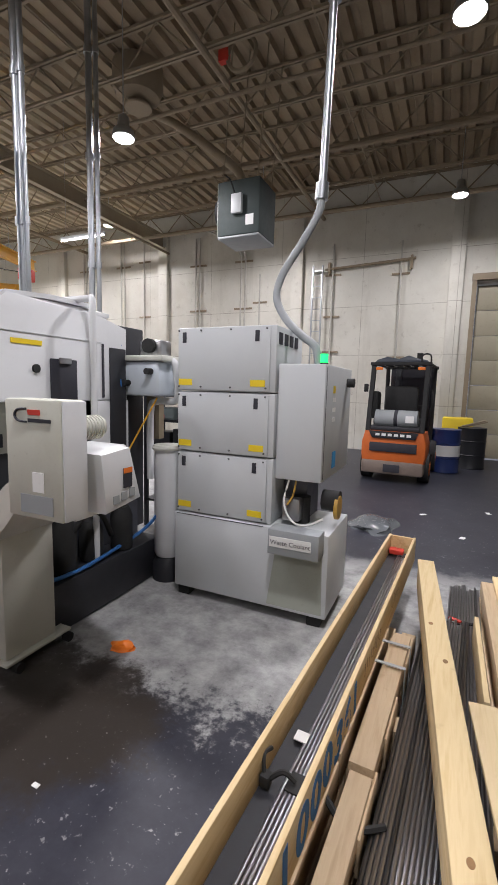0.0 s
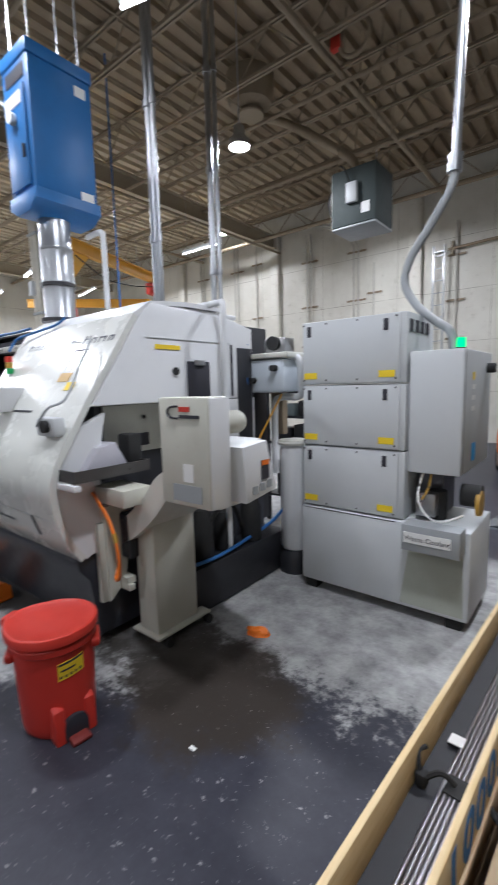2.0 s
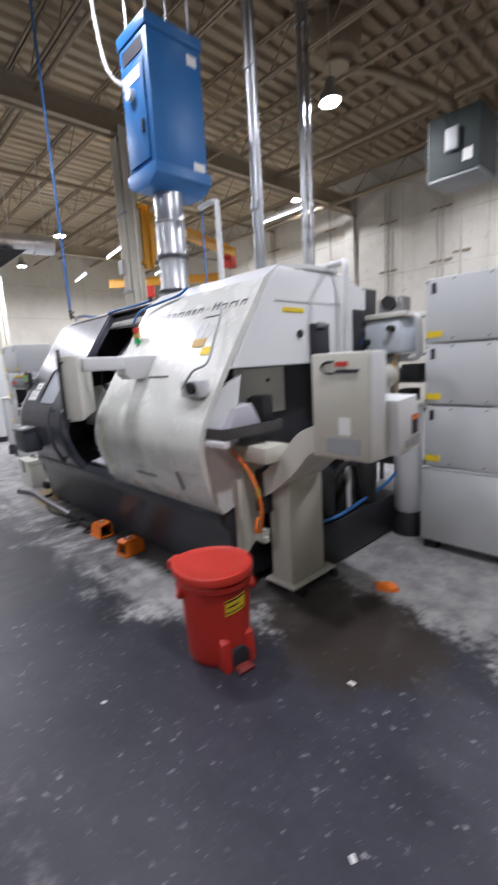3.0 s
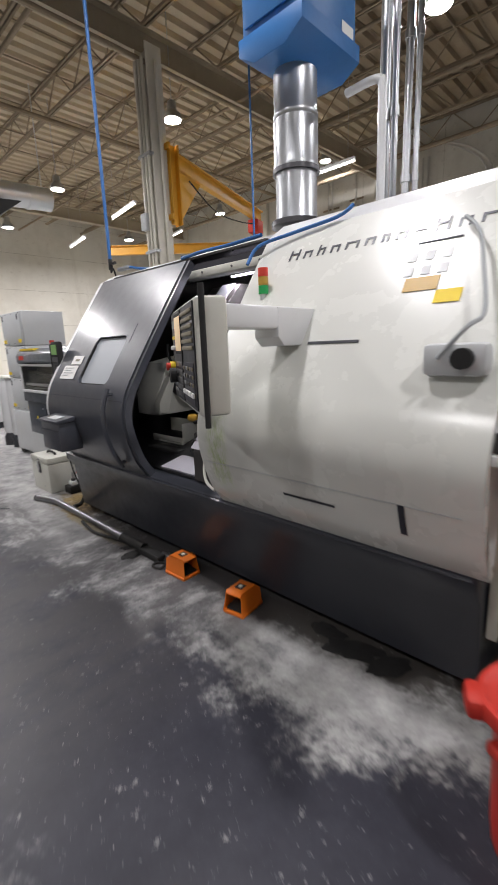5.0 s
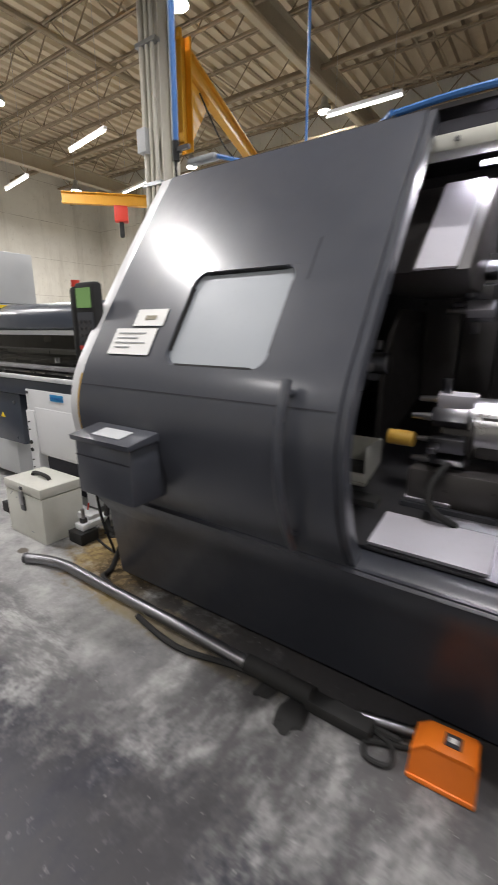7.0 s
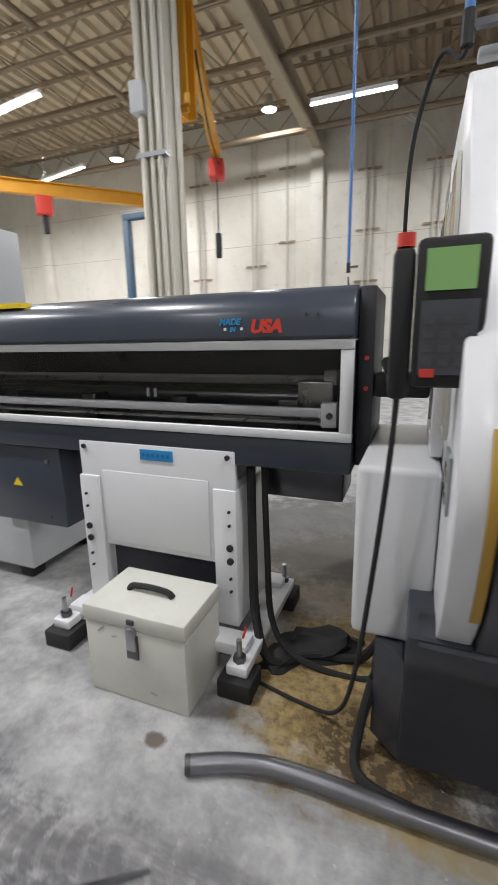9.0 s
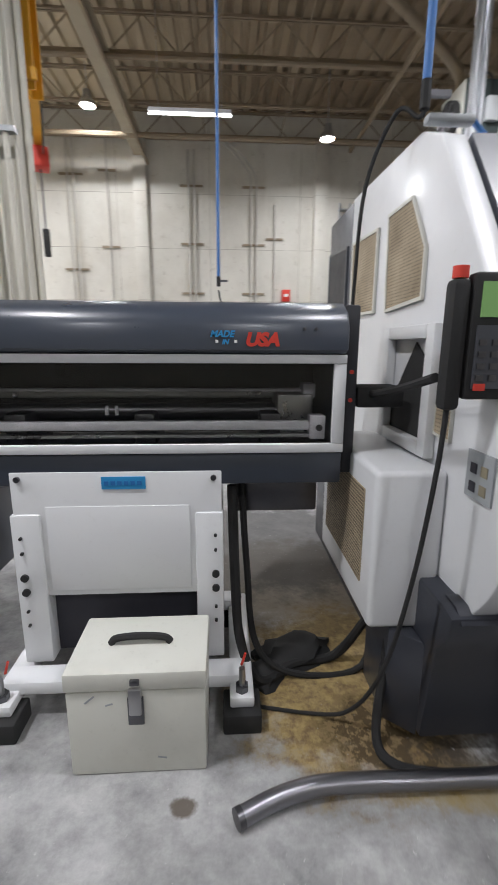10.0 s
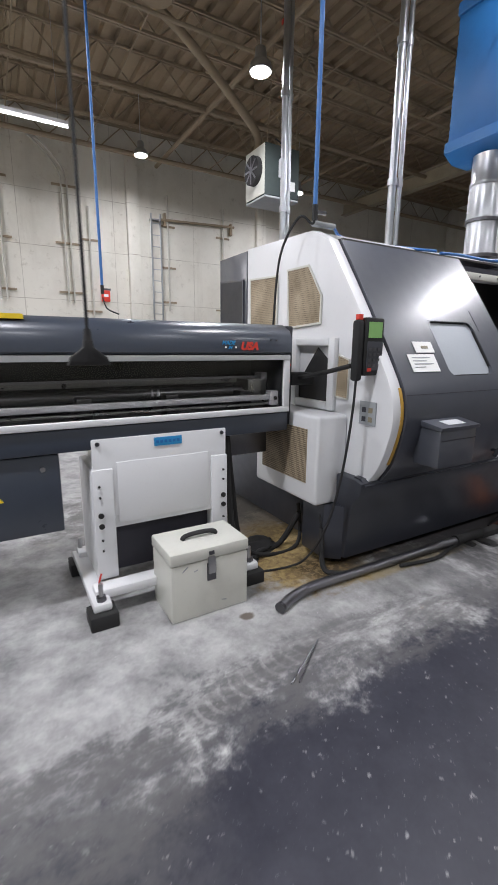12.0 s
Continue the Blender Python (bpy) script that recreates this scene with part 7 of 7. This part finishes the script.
t = thing("tube_clamp", (-4.6, 1.47, 0), "dark oily clamp at the tube's end", "clamp")
part("jaw", boxed(-4.70, -4.45, 1.40, 1.47, 0.0, 0.05, 0.01), "rubber", t)
part("pin", rod(B(), (-4.5, 1.47, 0.03), (-4.25, 1.53, 0.03), 0.022, seg=10), "darksteel", t)


def lump(name, x, y, sx, sy, sz, mat, label, cat, seed, turn=0):
    bm = B()
    bmesh.ops.create_icosphere(bm, subdivisions=3, radius=1)
    for v in bm.verts:
        n = noise.noise(v.co * 1.6 + Vector((seed, 0, 0))) * 0.45 + noise.noise(v.co * 4 + Vector((0, seed, 0))) * 0.18
        v.co *= 1 + n
        v.co.z = max(v.co.z, -0.15)
        v.co = Vector((v.co.x * sx, v.co.y * sy, (v.co.z + 0.15) * sz))
    bmesh.ops.transform(bm, matrix=pose(x, y, 0, 0, 0, turn), verts=bm.verts)
    return single(name, bm, mat, label, cat)


lump("black_cloth", -6.28, 2.1, 0.18, 0.12, 0.05, "rubber", "black oily cloth lying under the bar feeder", "cloth", 12, 15)
lump("black_cloth", -6.42, 1.97, 0.10, 0.08, 0.04, "rubber", "small black oily cloth under the bar feeder", "cloth", 14, 70)
lump("orange_rag", -1.74, 2.27, 0.085, 0.045, 0.035, "orange", "crumpled orange rag on the stained floor", "rag", 3, 20)
lump("plastic_sheet", -0.72, 5.6, 0.25, 0.34, 0.075, "foil", "dark grey plastic sheet crumpled on the floor", "sheet", 5)
for k, (x, y, s) in enumerate(((-1.42, 1.38, 0.016), (-0.2, 6.4, 0.045), (0.25, 5.6, 0.045), (0.6, 6.9, 0.045), (-1.0, 0.75, 0.012), (0.9, 5.2, 0.045), (-2.2, 0.5, 0.010))):
    single("paper_scrap", box(B(), -s, s, -s * 0.6, s * 0.6, 0.001, 0.004, m=pose(x, y, 0, 0, 0, 37 * k)), "label", "small pale scrap of paper on the floor", "scrap", "paper scraps")
for dx, dy in ((0.0, 0.0), (0.035, -0.01)):
    single("wire_offcut", rod(B(), (-6.8 + dx, 0.93 + dy, 0.006), (-6.52, 1.10, 0.006), 0.004, seg=6), "darksteel", "thin dark wire offcut on the floor", "wire", "wire offcuts")
for k, (x, y, sx, sy) in enumerate(((-3.15, 1.56, 0.10, 0.05), (-2.98, 1.52, 0.13, 0.07), (-2.8, 1.53, 0.10, 0.06), (-4.85, 1.44, 0.09, 0.04), (-4.72, 1.36, 0.08, 0.06))):
    lump("oily_swarf", x, y, sx, sy, 0.011, "rubber", "black oily swarf lying along the machine's foot", "swarf", 9 + k, 25 * k)


# ---- long timber crates with bar stock ----
def long_crate():
    t = thing("bar_crate", (-0.36, 2.4, 0), "long new-pine crate holding bright bars, blue lot number", "crate")
    m = Matrix.Translation((-0.27, 3.95, 0)) @ pose(0, 0, 0, 0, 0, -3.2)
    L, w = -4.2, 0.105
    part("side", box(B(), -w, -w + 0.02, L, 0, 0.30, 0.455, 0.002, m=m), "pine", t)
    s = part("side", box(B(), w - 0.02, w, L, 0, 0.26, 0.455, 0.002, m=m), "pine", t)
    part("end", box(B(), -w + 0.021, w - 0.021, -0.02, 0, 0.30, 0.45, 0.002, m=m), "pine", t)
    part("bottom", box(B(), -w + 0.021, w - 0.021, L, -0.021, 0.30, 0.315, m=m), "black", t, "dark paper lining")
    for k in range(6):
        x = -0.005 + 0.0145 * k
        part("bar", rod(B(), m @ Vector((x, L, 0.325)), m @ Vector((x, -0.12, 0.325)), 0.0068, seg=10), "cutbar", t)
    for y in (-0.12, -2.42):
        part("wrap", box(B(), 0.0, 0.08, y - 0.04, y + 0.04, 0.317, 0.337, 0.004, m=m), "rubber", t)
    part("tie", box(B(), -0.08, 0.03, -0.14, -0.06, 0.33, 0.37, 0.01, m=m @ pose(0, 0, 0, 0, 0, 0)), "redprint", t, "red plastic tie")
    c = part("clamp", box(B(), -0.082, -0.045, -2.48, -2.44, 0.317, 0.365, 0.010, m=m), "rubber", t, "black hand clamp")
    part("clamp_lever", pipe(B(), [m @ Vector(v) for v in ((-0.07, -2.46, 0.36), (-0.085, -2.43, 0.40), (-0.08, -2.38, 0.385))], 0.008, 6), "rubber", c)
    part("clamp_lever", pipe(B(), [m @ Vector(v) for v in ((-0.05, -2.46, 0.35), (-0.01, -2.44, 0.375), (0.03, -2.43, 0.35))], 0.009, 6), "rubber", c)
    part("tag", box(B(), -0.05, 0.0, -2.25, -2.2, 0.33, 0.334, m=m), "label", t)
    for k, ch in enumerate("1000361"):
        words(ch, 0.205, m @ pose(w + 0.0016, -2.745 + 0.124 * k, 0.285 + 0.006 * (k % 2), 90, 4 * ((k * 5) % 3 - 1), 90), "lotblue", s, bold=0.006)
    for k in range(16):
        y = -1.78 + 0.042 * k + (0.3 if k > 8 else 0)
        part("stamp", box(B(), w + 0.0005, w + 0.0016, y, y + 0.011, 0.345, 0.345 + (0.065, 0.05, 0.06)[k % 3], m=m @ Matrix.Translation((0, 0, 0.02 * (k % 2)))), "oldpine", s, "faded stencil stroke")
    # lower pack that carries it
    u = thing("timber_pack", (-0.3, 2.2, 0), "weathered timber crate under the new one, banded", "crate")
    for k in range(2):
        for dx in (-0.11, 0.01, 0.13):
            for s0, s1 in ((L, -2.95), (-2.93, -2.1 - 0.1 * k), (-2.08 - 0.1 * k, -0.9 - 0.3 * k)):
                sag = 0.012 * ((3 * k + int(10 * dx) + int(s0 * 7)) % 3)
                part("board", box(B(), dx + sag, dx + 0.105, s0, s1, 0.02 + 0.14 * k, 0.15 + 0.14 * k - 0.004 - sag, 0.004, m=m), "oldpine", u)
    for y in (-1.2, -1.75, -2.2, -2.9):
        part("block", box(B(), 0.19, 0.245, y - 0.22, y + 0.06, 0.10, 0.24, 0.006, m=m), "oldpine", u)
    for y in (-1.35, -1.55, -2.75):
        part("band", box(B(), -0.112, 0.25, y, y + 0.02, 0.286, 0.29, m=m), "hose", u, "grey plastic band")
        part("band", box(B(), 0.248, 0.252, y, y + 0.02, 0.05, 0.29, m=m), "hose", u)
    part("strap", pipe(B(), [m @ Vector(v) for v in ((0.11, -2.35, 0.26), (0.2, -2.38, 0.22), (0.3, -2.3, 0.2))], 0.012, 6), "rubber", u)


long_crate()


def bar_bundle(x0, x1, y0, y1, z0, rows, n, r, label, turn=0.0):
    t = thing("bar_bundle", ((x0 + x1) / 2, (y0 + y1) / 2, 0), label, "steel bars", "bar bundles")
    rng = random.Random(int(100 * (x0 + 9)))
    m = Matrix.Translation(((x0 + x1) / 2, (y0 + y1) / 2, 0)) @ pose(0, 0, 0, 0, 0, turn)
    hw, hl = (x1 - x0) / 2, (y1 - y0) / 2
    for j in range(rows):
        for k in range(n):
            x = -hw + (k + 0.5 + 0.25 * (j % 2)) * 2 * hw / n
            e = rng.uniform(-0.08, 0.05)
            part("bar", rod(B(), m @ Vector((x, -hl, z0 + r + j * 1.8 * r)), m @ Vector((x, hl + e, z0 + r + j * 1.8 * r + rng.uniform(0, 0.004))), r, seg=8), "darksteel" if rng.random() < 0.35 else "cutbar", t)
    for y in (-hl * 0.5, hl * 0.4):
        part("bearer", box(B(), -hw - 0.03, hw + 0.03, y - 0.05, y + 0.05, 0, z0, 0.004, m=m), "oldpine", t)


bar_bundle(-0.150, 0.095, -0.2, 3.2, 0.15, 3, 15, 0.0084, "bundle of bright and dark steel bars on timber bearers", -3.8)
bar_bundle(0.06, 0.26, 1.2, 3.9, 0.09, 3, 12, 0.0084, "second bundle of dark steel bars with a red tie", -2)
t = thing("cable_tie", (0.17, 3.3, 0.15), "red plastic tie round the dark bars", "tie")
part("loop", box(B(), -0.10, 0.10, -0.012, 0.012, 0.138, 0.146, 0.003, m=pose(0.16, 3.28, 0, 0, 0, 20)), "rubber", t)
part("tail", box(B(), -0.035, 0.045, -0.014, 0.014, 0.147, 0.160, 0.004, m=pose(0.13, 3.30, 0, 0, 0, -25)), "redprint", t)
t = thing("timber_beam", (0.02, 2.6, 0), "new pine plank with knots lying over the bars", "timber")
m = pose(-0.125, 3.485, 0, 0, 0, 5.45)
part("top_board", box(B(), 0.0, 0.106, -4.0, 0, 0.415, 0.452, 0.004, m=m), "pine", t)
part("side_board", box(B(), 0.004, 0.026, -4.0, -0.02, 0.26, 0.413, 0.003, m=m), "pine", t)
for y, dx in ((-0.9, 0.03), (-1.22, 0.07), (-2.1, 0.05), (-2.9, 0.03)):
    part("knot", lathe(B(), [(0.011, 0.4523), (0.006, 0.4529)], *(m @ Vector((dx, y, 0))).xy, 12, 1.5), "knotwood", t, "brown knot")
for y in (-0.35, -1.6, -2.9):
    part("post", box(B(), 0.04, 0.09, y, y + 0.08, 0, 0.412, m=m), "oldpine", t)
t = thing("plywood_lid", (0.3, 1.2, 0), "pale plywood lid lying beside the plank", "board")
m = pose(0.139, 2.05, 0, 0, 0, 5.45)
part("sheet", box(B(), 0.004, 0.45, -2.5, 0.0, 0.432, 0.450, 0.002, m=m), "plywood", t)
for y in (-0.4, -1.9):
    part("batten", box(B(), 0.25, 0.32, y, y + 0.1, 0.0, 0.431, m=m), "oldpine", t)
t = thing("timber_pack", (0.42, 3.0, 0), "stack of pale timber boards beside the bars", "timber")
for k in range(3):
    part("board", boxed(0.29 + 0.02 * (k % 2), 0.43, 2.2 + 0.1 * k, 3.85 - 0.12 * k, 0.11 * k, 0.11 * k + 0.105, 0.006), "oldpine", t)
part("board", boxed(0.36, 0.5, 2.1, 3.65, 0.335, 0.36, 0.004), "pine", t)
part("stake", boxed(0.225, 0.25, 2.3, 3.1, 0.0, 0.30, 0.004), "pine", t)


# ---- far machines on the aisle's other side ----
def far_machine(x, y, w, d, h, mat, label, windows=True):
    t = thing("far_machine", (x, y, 0), label, "machine tool", "far machines")
    part("body", boxed(x - w / 2, x + w / 2, y - d / 2, y + d / 2, 0.12, h, 0.04), mat, t)
    part("plinth", boxed(x - w / 2 + 0.05, x + w / 2 - 0.05, y - d / 2 + 0.05, y + d / 2 - 0.05, 0, 0.118), "black", t)
    if not windows:
        return t
    part("window", boxed(x + w * 0.1, x + w * 0.35, y - d / 2 - 0.006, y - d / 2 + 0.01, h * 0.5, h * 0.78), "black", t)
    part("side_window", boxed(x + w / 2 - 0.01, x + w / 2 + 0.006, y - d * 0.25, y + d * 0.2, h * 0.5, h * 0.78), "black", t)
    part("console", boxed(x + w / 2 + 0.01, x + w / 2 + 0.12, y - d * 0.45, y - d * 0.3, h * 0.5, h * 0.75, 0.01), "charcoal", t)


far_machine(-13.2, 1.9, 2.6, 1.8, 2.05, "white", "plain white machine casing further along the aisle", False)
far_machine(-11.5, 6.8, 2.2, 1.4, 1.7, "tank", "grey-green machine standing behind the bar feeder")
far_machine(-15.5, 0.2, 2.4, 1.8, 2.1, "cream", "cream machine far along the aisle")
far_machine(-13.5, 9.8, 2.0, 1.4, 1.8, "cream", "cream machine by the far wall")
def pedestal_vice(x, y):
    t = thing("machine_stand", (x, y, 0), "dark oily machine stand with a heavy head on a pedestal", "machine stand")
    part("foot", boxed(x - 0.38, x + 0.38, y - 0.35, y + 0.35, 0, 0.10, 0.02), "black", t)
    part("pedestal", prism(B(), [(x - 0.28, 0.10), (x + 0.24, 0.10), (x + 0.16, 0.95), (x - 0.2, 0.95)], "y", y - 0.22, y + 0.22, 0.02), "black", t)
    part("head", boxed(x - 0.55, x + 0.50, y - 0.32, y + 0.32, 0.95, 1.32, 0.03), "innards", t, "dark heavy head")
    part("rail", boxed(x - 0.55, x + 0.62, y - 0.26, y - 0.10, 1.32, 1.40, 0.01), "darksteel", t)
    part("jaw", boxed(x + 0.30, x + 0.46, y - 0.2, y + 0.2, 1.322, 1.5, 0.015), "darksteel", t)
    part("handwheel", rod(B(), (x + 0.62, y, 1.15), (x + 0.66, y, 1.15), 0.14, seg=24), "darksteel", t)
    for k in range(3):
        part("tag", boxed(x - 0.1 + 0.16 * k, x - 0.02 + 0.16 * k, y - 0.326, y - 0.321, 1.12, 1.2), "label", t, "small pale plate")


pedestal_vice(-11.0, 1.3)


def bench(x, y):
    t = thing("storage_rack", (x, y, 0), "yellow painted rack by the far wall", "rack")
    for dx in (-0.9, 0.9):
        for dy in (-0.3, 0.3):
            part("post", boxed(x + dx - 0.04, x + dx + 0.04, y + dy - 0.04, y + dy + 0.04, 0, 2.0), "crane", t)
    for z in (1.0, 1.95):
        part("shelf", boxed(x - 0.94, x + 0.94, y - 0.34, y + 0.34, z, z + 0.06), "tank", t)


bench(-12.2, 8.3)
GANTRY = paint("dull_blue_steel", (0.05, 0.10, 0.16), 0.5, amount=0.4)
t = thing("blue_gantry", (-11.2, 7.9, 0), "blue steel gantry frame standing far back", "gantry")
for x in (-10.85, -10.35):
    part("post", boxed(x - 0.06, x + 0.06, 7.3, 7.42, 0, 3.4, 0.01), GANTRY, t)
part("beam", boxed(-10.91, -10.29, 7.3, 7.42, 3.402, 3.5, 0.01), GANTRY, t)


# ---- roof ducts on the aisle's far end ----
def roof_duct():
    t = thing("roof_duct", (-9.0, 1.75, 3.0), "shiny galvanised duct with a black hood under it", "duct")
    part("riser", lathe(B(), [(0.24, 4.0), (0.255, 4.02), (0.255, 4.06), (0.24, 4.08), (0.24, 5.2), (0.255, 5.22), (0.24, 5.26), (0.24, 5.38)], -9.0, 1.75), "duct", t, "upright spiral duct")
    part("elbow", lathe(B(), [(0.12, 3.52), (0.25, 3.62), (0.28, 3.8), (0.25, 3.997)], -9.0, 1.75), "duct", t)
    part("branch", rod(B(), (-9.0, 1.9, 3.77), (-9.0, 3.1, 3.82), 0.165, seg=24), "duct", t)
    for y in (2.3, 2.75):
        part("band", rod(B(), (-9.0, y, 3.785 + 0.04 * (y - 2.3)), (-9.0, y + 0.05, 3.787 + 0.04 * (y - 2.3)), 0.175, seg=24), "duct", t)
    bm = B()
    tip = bm.verts.new((-9.0, 1.74, 3.05))
    rim = [bm.verts.new(v) for v in ((-9.7, 1.1, 3.45), (-8.4, 1.1, 3.45), (-8.4, 2.45, 3.55), (-9.7, 2.45, 3.55))]
    for k in range(4):
        bm.faces.new((rim[k], rim[(k + 1) % 4], tip))
    bm.faces.new(rim[::-1])
    bmesh.ops.recalc_face_normals(bm, faces=bm.faces[:])
    part("hood", bm, "rubber", t, "black sagging hood")
    for y in (2.4, 3.0):
        part("hanger", rod(B(), (-9.0, y, 3.95), (-9.0, y, 5.38), 0.008, seg=6), "duct", t)
    t.matrix_basis = Matrix.Translation((-12.33, 2.57, 3.60)) @ Matrix.Diagonal((1.4, 1.4, 1.4, 1))


roof_duct()
